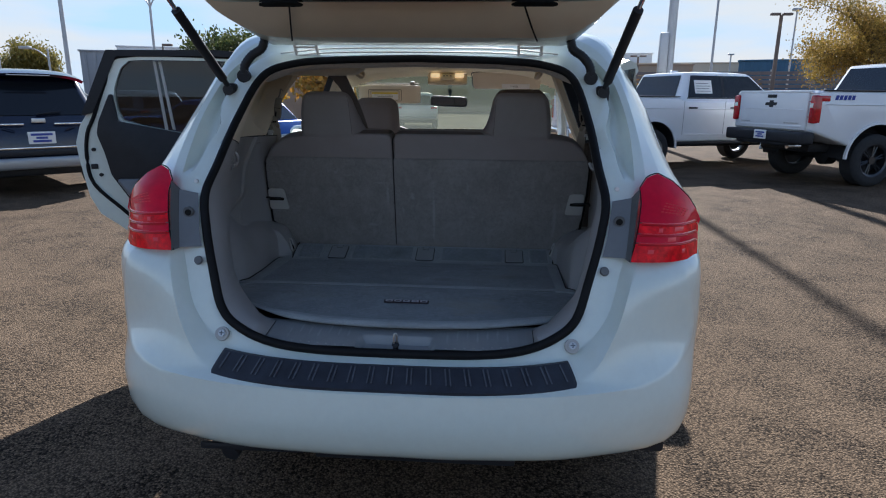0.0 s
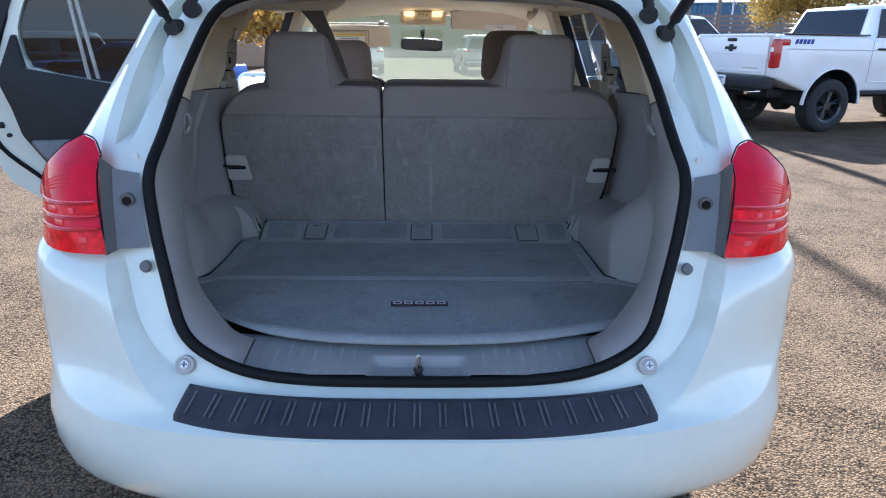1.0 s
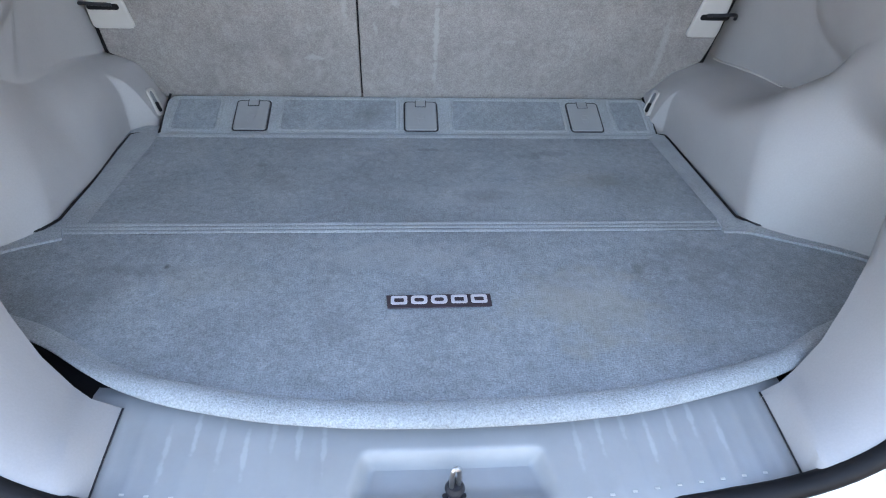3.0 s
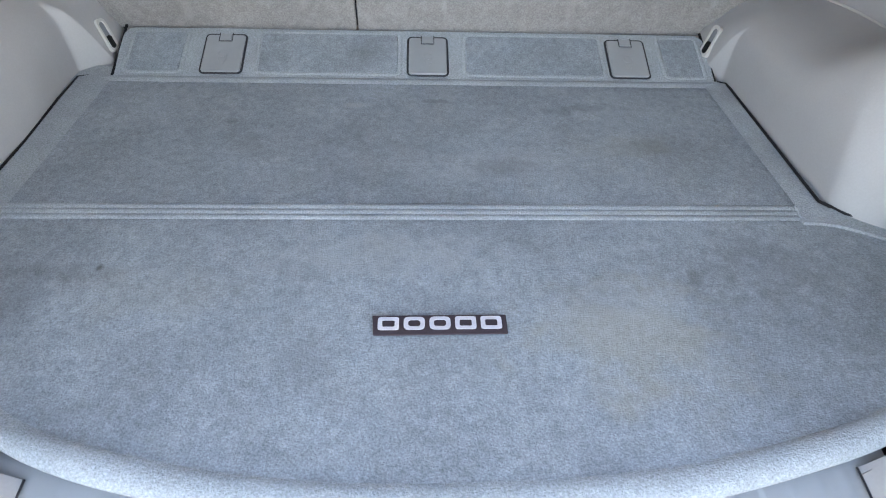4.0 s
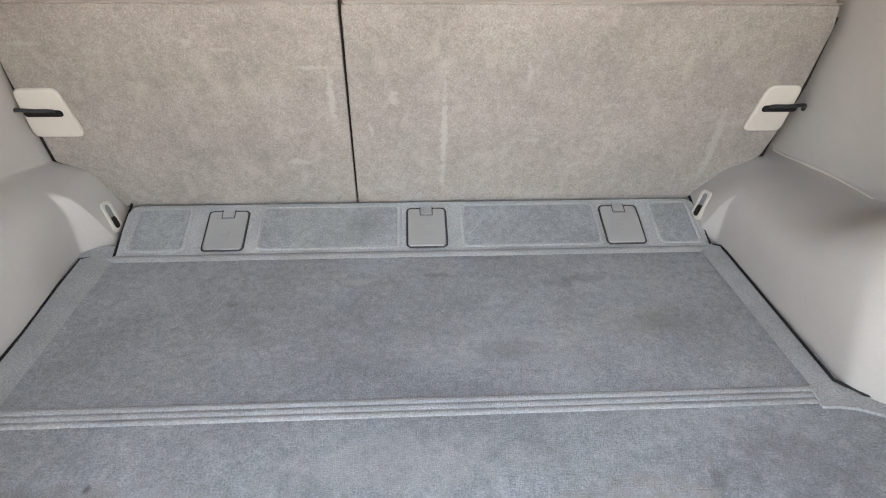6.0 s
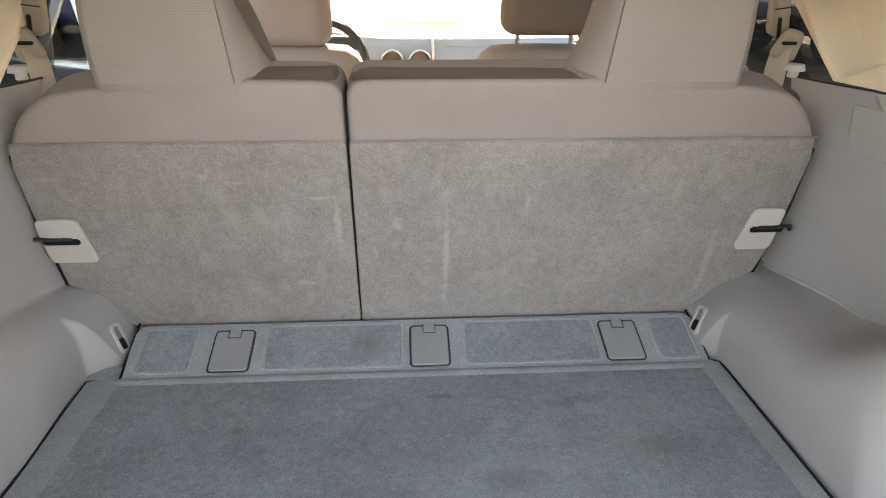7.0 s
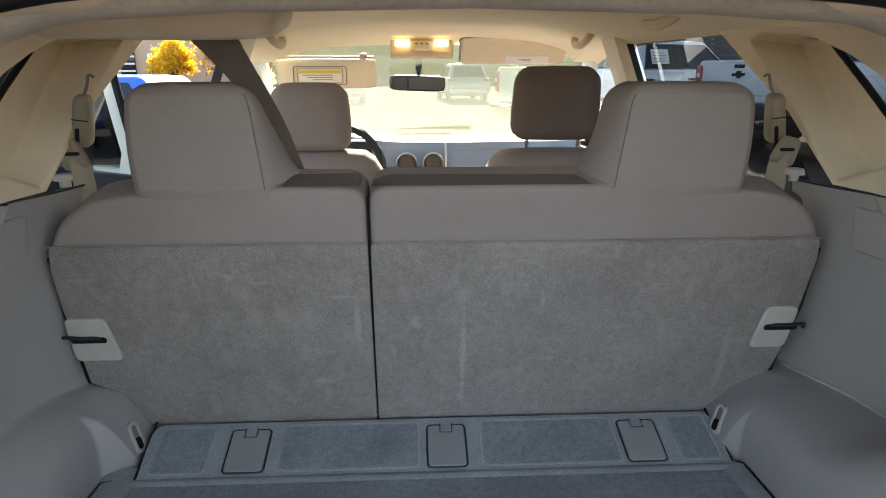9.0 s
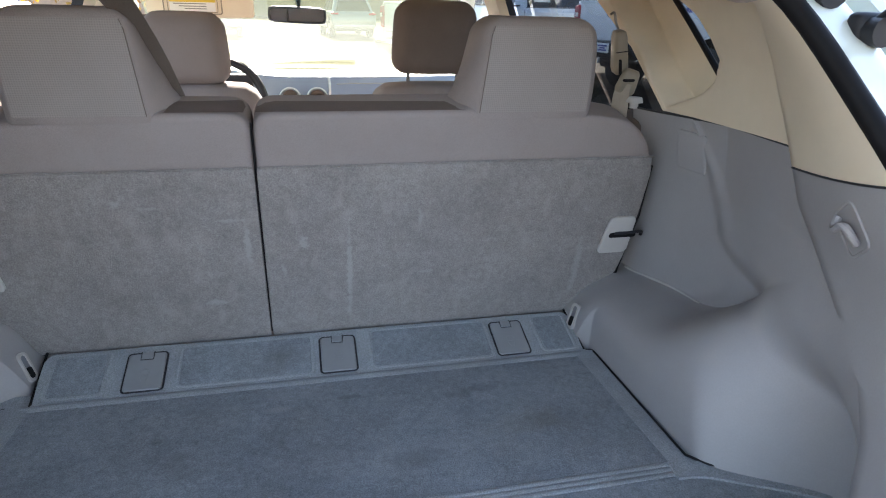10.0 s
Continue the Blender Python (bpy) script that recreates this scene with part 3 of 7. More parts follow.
def belt_z(y):
    return table(y, [0.6, 1.0, 2.0, 3.1, 3.7, 4.5], [1.09, 1.09, 1.04, 1.00, 0.95, 0.72])


for side, name in ((1, "side_panel"), (-1, "side_panel")):
    bm = B()

    def skin(u, v, side=side):
        y = lerp(0.55, 4.42, u)
        z = lerp(max(arch_bottom(y), 0.47 if y < 0.62 else 0.26), belt_z(y), v)
        narrow = smooth01((y - 3.6) / 0.9) * 0.16
        return (side * (flank_x(z) - narrow), y, z)

    grid(bm, 120, 12, skin, keep=(lambda u, v: True) if side > 0 else (lambda u, v: not (1.06 < lerp(0.55, 4.42, u) < 2.02 and (v > 0.12 or lerp(0.55, 4.42, u) < 1.42))))
    part(name, bm, WHITE, car)
    bm = B()
    grid(bm, 8, 1, lambda u, v: (side * lerp(0.70, 0.86, v), lerp(1.45, 3.3, u), 0.27))
    box(bm, (side * 0.82, 2.35, 0.32), (0.12, 1.85, 0.14), bevel=0.02)
    part("sill", bm, WHITE, car)

# bonnet, nose, roof
bm = B()
grid(bm, 16, 14, lambda u, v: (lerp(-0.78, 0.78, u) * (1 - 0.12 * v * v), lerp(3.25, 4.50, v), 1.04 + 0.03 * (1 - (2 * u - 1) ** 2) - 0.22 * v ** 2.2 - 0.05 * abs(2 * u - 1) ** 3))
part("bonnet", bm, WHITE, car)
bm = B()
grid(bm, 16, 10, lambda u, v: (lerp(-0.74, 0.74, u) * (1 - 0.05 * v), 4.50 + 0.10 * math.sin(math.pi * v) - 0.12 * abs(2 * u - 1) ** 3, lerp(0.80, 0.28, v)))
part("front_bumper", bm, WHITE, car)
bm = B()
grid(bm, 16, 20, lambda u, v: (lerp(-0.65, 0.65, u), lerp(1.10, 2.42, v) + 0.10 * (2 * u - 1) ** 2 * (1 - v), 1.655 - 0.05 * abs(2 * u - 1) ** 3 - 0.06 * v ** 3))
part("roof", bm, WHITE, car)

# pillars and roof rails, white outside
for s in (1, -1):
    bm = B()
    tube(bm, curve([(s * 0.72, 0.80, 1.50), (s * 0.70, 1.4, 1.56), (s * 0.68, 2.1, 1.55), (s * 0.66, 2.45, 1.51)], 6), 0.035, 8)
    part("roof_rail", bm, WHITE, car)
    bm = B()
    tube(bm, curve([(s * 0.66, 2.42, 1.52), (s * 0.72, 2.8, 1.32), (s * 0.79, 3.25, 1.05)], 6), 0.034, 8)
    part("windscreen_pillar", bm, WHITE, car)
    bm = B()
    loft(bm, [[(s * (0.87 - 0.42 * (z - 1.03)) + s * a, 2.03 + b - 0.06 * (z - 1.03), z) for a, b in ((0, 0.0), (0.0, 0.06), (-0.05, 0.06), (-0.05, 0.0))] for z in (0.42, 0.7, 1.03, 1.25, 1.54)], cap=True)
    part("middle_pillar", bm, BLACK, car, "black pillar between the side doors")
    bm = B()
    loft(bm, [[(s * (0.885 - 0.40 * (z - 1.05)) + s * a, 0.96 + b + 0.46 * (z - 1.05), z) for a, b in ((0, -0.06), (0.0, 0.05), (-0.012, 0.05), (-0.012, -0.06))] for z in (1.0, 1.2, 1.36, 1.53)], cap=True)
    part("rear_pillar", bm, WHITE, car)

# under side and cabin floor, so that no light leaks in
bm = B()
box(bm, (0, 2.2, 0.36), (1.56, 3.2, 0.06), bevel=0.02)
part("cabin_floor", bm, BLACK, car)
bm = B()
box(bm, (0, 3.32, 0.72), (1.5, 0.08, 0.72), bevel=0.02)
part("bulkhead", bm, BLACK, car)
bm = B()
box(bm, (0, 0.50, 0.58), (1.30, 0.90, 0.22), bevel=0.05)
# two wider boxes added unseen, to block sun passing under the bumper
box(bm, (0, 0.24, 0.55), (1.44, 0.26, 0.10), bevel=0.03)
box(bm, (0, 0.48, 0.56), (1.60, 0.28, 0.12), bevel=0.03)
box(bm, (-0.42, 0.02, 0.43), (0.30, 0.012, 0.02), bevel=0.004)
box(bm, (0.05, -0.01, 0.44), (0.55, 0.012, 0.02), bevel=0.004)
part("floor_pan", bm, BLACK, car)
bm = B()
tube(bm, [(-0.49, 0.35, 0.40), (-0.485, 0.14, 0.41), (-0.50, 0.05, 0.385)], [0.027, 0.027, 0.026], 14)
part("exhaust_pipe", bm, BLACK, car, "rusty steel exhaust tip")
bm = B()
box(bm, (0.60, 0.26, 0.42), (0.40, 0.03, 0.17), pose(0, 0, 0, 0, 0, 0), bevel=0.01)
part("splash_guard", bm, BLACK, car)


def wheel(parent, c, r, w, side, rim_mat, spokes=5):
    """Tyre with a rim of spokes under it; side +1 shows its face to +x."""
    bm = B()
    prof = [(r * 0.62, -w / 2), (r * 0.80, -w / 2 - 0.01), (r * 0.94, -w / 2 + 0.005), (r, -w / 2 + 0.035), (r * 1.0, w / 2 - 0.035), (r * 0.94, w / 2 - 0.005), (r * 0.80, w / 2 + 0.01), (r * 0.62, w / 2)]
    n = 40
    loft(bm, [[(c[0] + o, c[1] + q * math.cos(2 * math.pi * k / n), c[2] + q * math.sin(2 * math.pi * k / n)) for q, o in prof] for k in [*range(n), 0]], closed=False)
    tyre = part("tyre", bm, TYRE, parent)
    bm = B()
    x = c[0] + side * w * 0.28
    prof = [(r * 0.63, -w / 2), (r * 0.55, -w / 2 + 0.02), (r * 0.55, w / 2 - 0.02), (r * 0.63, w / 2)]
    loft(bm, [[(c[0] + o, c[1] + q * math.cos(2 * math.pi * k / n), c[2] + q * math.sin(2 * math.pi * k / n)) for q, o in prof] for k in [*range(n), 0]], closed=False)
    disc(bm, (x, c[1], c[2]), r * 0.15, 0.05, "x", 16)
    for k in range(spokes):
        a = 2 * math.pi * k / spokes + 0.3
        for d in (-0.12, 0.12):
            tube(bm, [(x, c[1] + r * 0.1 * math.cos(a + d), c[2] + r * 0.1 * math.sin(a + d)), (x, c[1] + r * 0.58 * math.cos(a + d), c[2] + r * 0.58 * math.sin(a + d))], r * 0.035, 6)
    part("rim", bm, rim_mat, tyre)
    bm = B()
    disc(bm, (c[0] - side * 0.02, c[1], c[2]), r * 0.50, 0.04, "x", 24)
    part("brake_disc", bm, BLACK, tyre)


for s in (1, -1):
    for y in (REAR_AXLE, FRONT_AXLE):
        wheel(car, (s * 0.755, y, 0.34), 0.34, 0.22, s, ALLOY)
    for y in (REAR_AXLE, FRONT_AXLE):
        bm = B()
        grid(bm, 20, 1, lambda u, v: (s * lerp(0.62, 0.862, v), y + 0.40 * math.cos(math.pi * u), 0.34 + 0.40 * math.sin(math.pi * u)))
        part("wheel_arch_liner", bm, BLACK, car)

# rubber seal round the opening
bm = B()
seal = inset(OPENING, 0.0105, 0.002)
tube(bm, seal, 0.0118, 10, closed=True, up=(0, 1, 0.3))
part("tailgate_seal", bm, RUBBER, car, "black rubber tailgate seal")

# bumper step pad with its ribs
bm = B()


def pad_f(u, v):
    x = lerp(-1, 1, u) * lerp(0.446, 0.482, v)
    edge = min(1.0, min(u, 1 - u) / 0.012) * min(1.0, min(v, 1 - v) / 0.10)
    y = lerp(-0.058, -0.128, v) + 0.06 * (abs(x) / 0.482) ** 4 * (0.35 + 0.3 * v)
    z = lerp(0.738, 0.688, v) + 0.028 * (abs(x) / 0.47) ** 3 * (1 - 0.6 * v)
    return (x, y - 0.010 * edge, z + 0.010 * edge - 0.002)


grid(bm, 120, 20, pad_f)
pad = part("bumper_step_pad", bm, PAD, car, "ribbed dark plastic step pad on the bumper", sharp=50)

for k in range(19):
    for d in (-0.0055, 0.0055):
        u = 0.5 + ((k - 9) * 0.049 + d) / 0.93
        if not 0.02 < u < 0.98:
            continue
        bm = B()
        tube(bm, [Vector(pad_f(u, lerp(0.16, 0.70, j / 6))) + Vector((0, -0.0008, 0.0012)) for j in range(7)], 0.0, flat=(0.0036, 0.004), up=(0, -0.6, 0.8))
        part("rib", bm, PAD_WORN, pad)

# screws, plugs and bump stops on the shut face
for s in (1, -1):
    bm = B()
    m = Matrix.Translation((s * 0.457, -0.030, 0.794)) @ Euler((radians(62), 0, 0)).to_matrix().to_4x4()
    disc(bm, (0, 0, -0.002), 0.019, 0.007, "z", 28, 0.018)
    disc(bm, (0, 0, 0.002), 0.0135, 0.003, "z", 24, 0.012)
    bmesh.ops.transform(bm, matrix=m, verts=bm.verts)
    washer = part("bump_stop", bm, TRIM_LIGHT, car, "pale plastic bump stop")
    bm = B()
    disc(bm, (0.001, 0.001, 0.004), 0.0105, 0.004, "z", 14, 0.0085)
    bmesh.ops.transform(bm, matrix=m, verts=bm.verts)
    screw = part("screw", bm, SATIN, washer, "plated cross-head screw")
    bm = B()
    box(bm, (0.001, 0.001, 0.0062), (0.012, 0.0028, 0.0012))
    box(bm, (0.001, 0.001, 0.0062), (0.0028, 0.012, 0.0012))
    bmesh.ops.transform(bm, matrix=m, verts=bm.verts)
    part("cross_slot", bm, FILLER_DARK, washer)
    bm = B()
    disc(bm, (0, 0, 0), 0.0125, 0.006, "z", 20, 0.010)
    bmesh.ops.transform(bm, matrix=Matrix.Translation((s * 0.537, 0.043, 0.972)) @ Euler((radians(68), 0, radians(s * 6))).to_matrix().to_4x4() @ Matrix.Translation((0, 0, 0.006)), verts=bm.verts)
    part("plug", bm, FILLER_DARK, car, "grey plastic plug")
    # grey plate between seal and lamp
    bm = B()
    grid(bm, 8, 10, lambda u, v: (s * lerp(table(lerp(1.008, 1.143, v), OPEN_Z, OPEN_X) + 0.004, lerp(0.590, 0.606, v), u), rear_y(lerp(1.008, 1.143, v)) - 0.010 - 0.012 * u, lerp(1.008, 1.143, v) + 0.012 * u * v))
    plate = part("lamp_plate", bm, FILLER, car, "grey plastic plate beside the tail lamp")
    bm = B()
    disc(bm, (s * 0.574, 0.083, 1.097), 0.0135, 0.010, "y", 24)
    part("plate_plug", bm, FILLER_DARK, plate)
    bm = B()
    disc(bm, (s * 0.573, 0.080, 1.096), 0.0085, 0.010, "y", 18)
    part("plug_core", bm, RUBBER, plate)
    # dark wedge between plate and lens
    bm = B()
    grid(bm, 4, 12, lambda u, v: (s * (lerp(0.588, 0.602, v) + u * lerp(0.006, 0.020, v)), rear_y(lerp(1.006, 1.165, v)) - 0.020 - 0.035 * u * (1 - 0.3 * v), lerp(1.006, 1.146, v) + 0.034 * u * v))
    part("lamp_edge", bm, FILLER_DARK, car)
    # lens: a curved wrap-round patch, in three bands
    lamp = None
    for band, (v0, v1, lens_mat) in enumerate(((0.0, 0.22, REDGLASS_DARK), (0.235, 0.33, REDGLASS), (0.345, 0.46, REDGLASS_DARK), (0.475, 1.0, REDGLASS))):
        bm = B()

        def lens(u, v, s=s, v0=v0, v1=v1):
            w = lerp(v0, v1, v)
            top = table(u, [0, 0.12, 0.28, 0.5, 0.75, 0.92, 1.0], [1.180, 1.205, 1.213, 1.192, 1.150, 1.110, 1.085])
            low = 1.006 - 0.012 * u
            split = min(0.095, (top - low) * 0.85)
            z = low + split * w / 0.475 if w < 0.475 else lerp(low + split, top, (w - 0.475) / 0.525)
            xi = table(w, [0, 0.2, 0.45, 0.75, 1.0], [0.594, 0.608, 0.619, 0.626, 0.626])
            x = lerp(xi, 0.817 - 0.012 * (1 - w), u)
            y = rear_y(z) - 0.048 + 0.065 * u + 0.085 * u ** 3
            puff = 0.014 * math.sin(math.pi * min(1, u * 1.02)) * math.sin(math.pi * lerp(0.12, 0.9, w))
            return (s * x, y - puff, z)

        grid(bm, 18, max(3, round(24 * (v1 - v0))), lens)
        if band == 0:
            lamp = part("tail_lamp", bm, lens_mat, car, "glossy red tail lamp")
        else:
            part("lens_band", bm, lens_mat, lamp)
    for w0 in (0.2275, 0.3375, 0.4675):
        bm = B()
        grid(bm, 18, 2, lambda u, v, w0=w0: Vector(lens(lerp(0.03, 0.96, u), 0.0, s, w0 - 0.008 + 0.016 * v, 1.0)) + Vector((0, -0.001 - 0.003 * math.sin(math.pi * v), 0)))
        part("lens_rib", bm, LENS_RIB_GLINT, lamp, "pale rib across the lens")
        bm = B()
        grid(bm, 18, 2, lambda u, v, w0=w0: Vector(lens(lerp(0.03, 0.96, u), 0.0, s, w0 - 0.030 + 0.018 * v, 1.0)) + Vector((0, -0.0012 - 0.001 * math.sin(math.pi * v), 0)))
        part("lens_line", bm, LENS_DARK, lamp, "dark line across the lens")
    bm = B()
    tube(bm, [Vector(lens(k / 20, 0.0, s, 1.0, 1.0)) + Vector((0, 0.004, 0.002)) for k in range(19)], 0.0017, 6)
    tube(bm, [Vector(lens(0.0, 0.0, s, k / 12, 1.0)) + Vector((-s * 0.001, 0.002, 0)) for k in range(13)], 0.0018, 6)
    part("lamp_gap", bm, RUBBER, lamp)
    # small prism studs of the reflector in the upper lens
    bm = B()
    for i in range(7):
        for j in range(4):
            p = Vector(lens(0.30 + 0.055 * i + 0.02 * j, 0.0, s, 0.60 + 0.035 * j, 1.0))
            box(bm, p + Vector((0, -0.0008, 0)), (0.0062, 0.002, 0.0026))
    part("reflector_studs", bm, LENS_RIB_GLINT, lamp, "rows of small reflector studs")
    # pale quads painting glints of the reflector onto the lens
    for u0, w0, wide in ((0.22, 0.13, 0.016), (0.48, 0.28, 0.024), (0.70, 0.12, 0.012), (0.58, 0.40, 0.030), (0.30, 0.39, 0.012)):
        bm = B()
        grid(bm, 4, 3, lambda u, v: Vector(lens(u0 + (u - 0.5) * wide / 0.2, 0.0, s, w0 + (v - 0.5) * 0.05, 1.0)) + Vector((0, -0.0012 - 0.0015 * math.sin(math.pi * u) * math.sin(math.pi * v), 0)))
        part("lens_glint", bm, LENS_RIB_GLINT, lamp, "painted glint on the lamp lens")
    bm = B()
    grid(bm, 10, 10, lambda u, v: (s * lerp(0.60, 0.79, u), rear_y(lerp(1.0, lerp(1.19, 1.06, u * u), v)) + 0.005 + 0.16 * u ** 1.6, lerp(1.0, lerp(1.19, 1.06, u * u), v)))
    part("lamp_housing", bm, BLACK, lamp)
    # small round hole plug and stud on the pillar
    bm = B()
    disc(bm, (s * 0.575, 0.145, 1.172), 0.006, 0.006, "y", 12)
    part("stud", bm, WHITE_INNER, car)


# ---- cargo floor ----
def floor_z(y):
    return 0.800 - 0.0415 * (y - 0.26)


def floor_edge(x):
    return table(x, [-0.655, -0.48, -0.445, -0.394, -0.356, -0.294, -0.196, -0.1, 0.0, 0.1, 0.2, 0.279, 0.367, 0.425, 0.46, 0.655], [0.26, 0.186, 0.162, 0.126, 0.106, 0.086, 0.064, 0.053, 0.050, 0.053, 0.063, 0.080, 0.103, 0.125, 0.150, 0.24])


def fold_y(x):
    w = 0.565 if x < 0 else 0.505
    return 0.425 if abs(x) < w else lerp(0.425, 0.345, (abs(x) - w) / (0.68 - w))


bm = B()
ROLL = [(0.006, -0.0165), (0.0, -0.012), (0.001, -0.007), (0.005, -0.0025), (0.012, 0.0), (0.024, 0.0005)]


def front_carpet(u, v):
    x = lerp(-0.655, 0.66, u)
    k = round(v * 30)
    y0 = sum(floor_edge(x + d) for d in (-0.02, 0.0, 0.02)) / 3
    y1 = fold_y(x)
    # the roll dies away towards the corners, where the board stands clear of the trim
    q = 0.12 + 0.88 * smooth01((x + 0.46) / 0.16) if x < 0 else 0.45 + 0.55 * smooth01((0.50 - x) / 0.12)
    lift = 0.004 * smooth01((abs(x) - 0.20) / 0.2) * smooth01((0.2 - (y0 if k < 6 else y0 + 0.1)) / 0.1)
    if k < len(ROLL):
        return (x, y0 + ROLL[k][0] * q, floor_z(y0) + ROLL[k][1] * q + lift)
    y = lerp(y0 + 0.03, max(y1, y0 + 0.031), (k - 6) / 24)
    wave = 0.0015 * noise.noise((x * 5, y * 6, 3.1))
    return (x, y, floor_z(y) + wave - 0.0015)


grid(bm, 110, 30, front_carpet, keep=lambda u, v: v * 30 > 6)
cargo_floor = part("cargo_floor", bm, CARPET, car, "grey carpeted cargo floor board, lightly stained")
bm = B()
grid(bm, 110, 30, front_carpet, keep=lambda u, v: v * 30 < 6)
part("rolled_edge", bm, BINDING, cargo_floor, "pale rolled carpet edge", sharp=180)
# fold line: three pressed ridges
bm = B()


def fold_f(u, v):
    x = lerp(-0.582, 0.515, u)
    y = lerp(0.424, 0.456, v)
    return (x, y, floor_z(y) + 0.0017 * abs(math.sin(3 * math.pi * v)) ** 0.8 - 0.0005)


grid(bm, 40, 24, fold_f)
part("fold_ridge", bm, BINDING, cargo_floor, sharp=180)
for s in (1, -1):
    bm = B()
    pts = [(0.462, 0.446), (0.505, 0.440), (0.56, 0.412), (0.625, 0.378), (0.68, 0.335)] if s > 0 else [(-0.555, 0.436), (-0.60, 0.415), (-0.645, 0.385), (-0.68, 0.345)]
    tube(bm, curve([(x, y - 0.012, floor_z(y) + 0.001) for x, y in pts], 5), 0.0, flat=(0.034, 0.006))
    part("edge_strip", bm, BINDING, cargo_floor)
# rear half of the board
bm = B()


def back_carpet(u, v):
    y = lerp(0.456, 0.792, v)
    x = lerp(-0.533, 0.470, u)
    return (x, y, floor_z(y) + 0.0012 * noise.noise((x * 6, y * 6, 1.7)) - 0.001)


grid(bm, 60, 24, back_carpet)
part("rear_board", bm, CARPET, cargo_floor)
bm = B()
for x0, x1 in ((-0.592, -0.530), (0.466, 0.508)):
    y1 = 0.838 if x0 < 0 else 0.806
    grid(bm, 4, 12, lambda u, v: (lerp(x0, x1, u), lerp(0.450, y1, v), floor_z(lerp(0.45, y1, v)) + 0.003 * math.sin(math.pi * lerp(0.15, 0.85, u))))
grid(bm, 40, 4, lambda u, v: (lerp(-0.572, 0.505, u), lerp(0.786, 0.806, v), floor_z(0.79) + 0.003 * math.sin(math.pi * v)))
part("board_border", bm, BINDING, cargo_floor, sharp=180)

# step panel in front of the seats
step = None
ST_Y0, ST_Y1, ST_Z0, ST_Z1 = 0.800, 0.925, 0.776, 0.816


def on_step(x, v, up=0.0):
    return Vector((x, lerp(ST_Y0, ST_Y1, v), lerp(ST_Z0, ST_Z1, v) + up))


def slab(x0, x1, v0, v1, up0, up1, r=0.008, skew=0.0):
    """A bevelled plate lying on the step panel."""
    bm = B()
    h = math.hypot(ST_Y1 - ST_Y0, ST_Z1 - ST_Z0)
    m = Matrix.Translation(on_step((x0 + x1) / 2, (v0 + v1) / 2, up0)) @ Euler((math.atan2(ST_Z1 - ST_Z0, ST_Y1 - ST_Y0), 0, 0)).to_matrix().to_4x4()
    prism(bm, rounded(x1 - x0, (v1 - v0) * h, r), m, up1 - up0, min(0.0015, (up1 - up0) * 0.4), 1)
    return bm


step = part("step_panel", slab(-0.537, 0.493, 0.0, 1.0, -0.03, -0.0016, 0.02), BINDING, car, "raised carpet step panel in front of the seat backs")
for x0, x1 in ((-0.516, -0.428), (-0.297, -0.060), (0.060, 0.297), (0.410, 0.474)):
    bm = B()
    h = math.hypot(ST_Y1 - ST_Y0, ST_Z1 - ST_Z0)
    m = Matrix.Translation(on_step((x0 + x1) / 2, 0.49, 0.0)) @ Euler((math.atan2(ST_Z1 - ST_Z0, ST_Y1 - ST_Y0), 0, 0)).to_matrix().to_4x4()
    w, d = x1 - x0, 0.70 * h
    rows = [(w + 0.016, d + 0.012, 0.014, 0.0002), (w + 0.010, d + 0.008, 0.012, 0.0018), (w + 0.004, d + 0.003, 0.009, 0.0016), (w, d, 0.007, 0.0006)]
    loft(bm, [[m @ Vector((x, y, up)) for x, y in rounded(a_, b_, r_)] for a_, b_, r_, up in rows])
    part("pressed_rim", bm, BINDING, step, sharp=180)
    part("carpet_insert", slab(x0, x1, 0.14, 0.84, -0.002, 0.0006, 0.007), CARPET, step)
for x0 in (-0.391, -0.041, 0.311):
    cover = part("anchor_cover", slab(x0, x0 + 0.066, 0.11, 0.77, -0.001, 0.0045, 0.006), SILL, step, "grey plastic anchor cover")
    part("finger_tab", slab(x0 + 0.023, x0 + 0.043, 0.64, 0.765, 0.004, 0.0066, 0.002), SILL, cover)
    bm = B()
    tube(bm, [on_step(x0 + 0.022, 0.775, 0.0052), on_step(x0 + 0.022, 0.63, 0.0052), on_step(x0 + 0.044, 0.63, 0.0052), on_step(x0 + 0.044, 0.775, 0.0052)], 0.0009, 5)
    part("tab_gap", bm, BLACK, cover)
    bm = B()
    tube(bm, [on_step(x0 + 0.033 + 0.008 * math.cos(2 * math.pi * k / 14), 0.40 + 0.055 * math.sin(2 * math.pi * k / 14), 0.0046) for k in range(14)], 0.0007, 5, closed=True)
    for d in (-0.007, 0.007):
        tube(bm, [on_step(x0 + 0.033 + d, 0.32, 0.0046), on_step(x0 + 0.033 + d * 0.4, 0.24, 0.0046)], 0.0007, 5)
    part("moulded_sign", bm, SILL, cover)
    bm = B()
    h = math.hypot(ST_Y1 - ST_Y0, ST_Z1 - ST_Z0)
    m = Matrix.Translation(on_step(x0 + 0.033, 0.44, 0.001)) @ Euler((math.atan2(ST_Z1 - ST_Z0, ST_Y1 - ST_Y0), 0, 0)).to_matrix().to_4x4()
    tube(bm, [m @ Vector((x, y, 0)) for x, y in rounded(0.069, 0.66 * h + 0.003, 0.007)], 0.0019, 5, closed=True)
    part("cover_gap", bm, BLACK, cover)
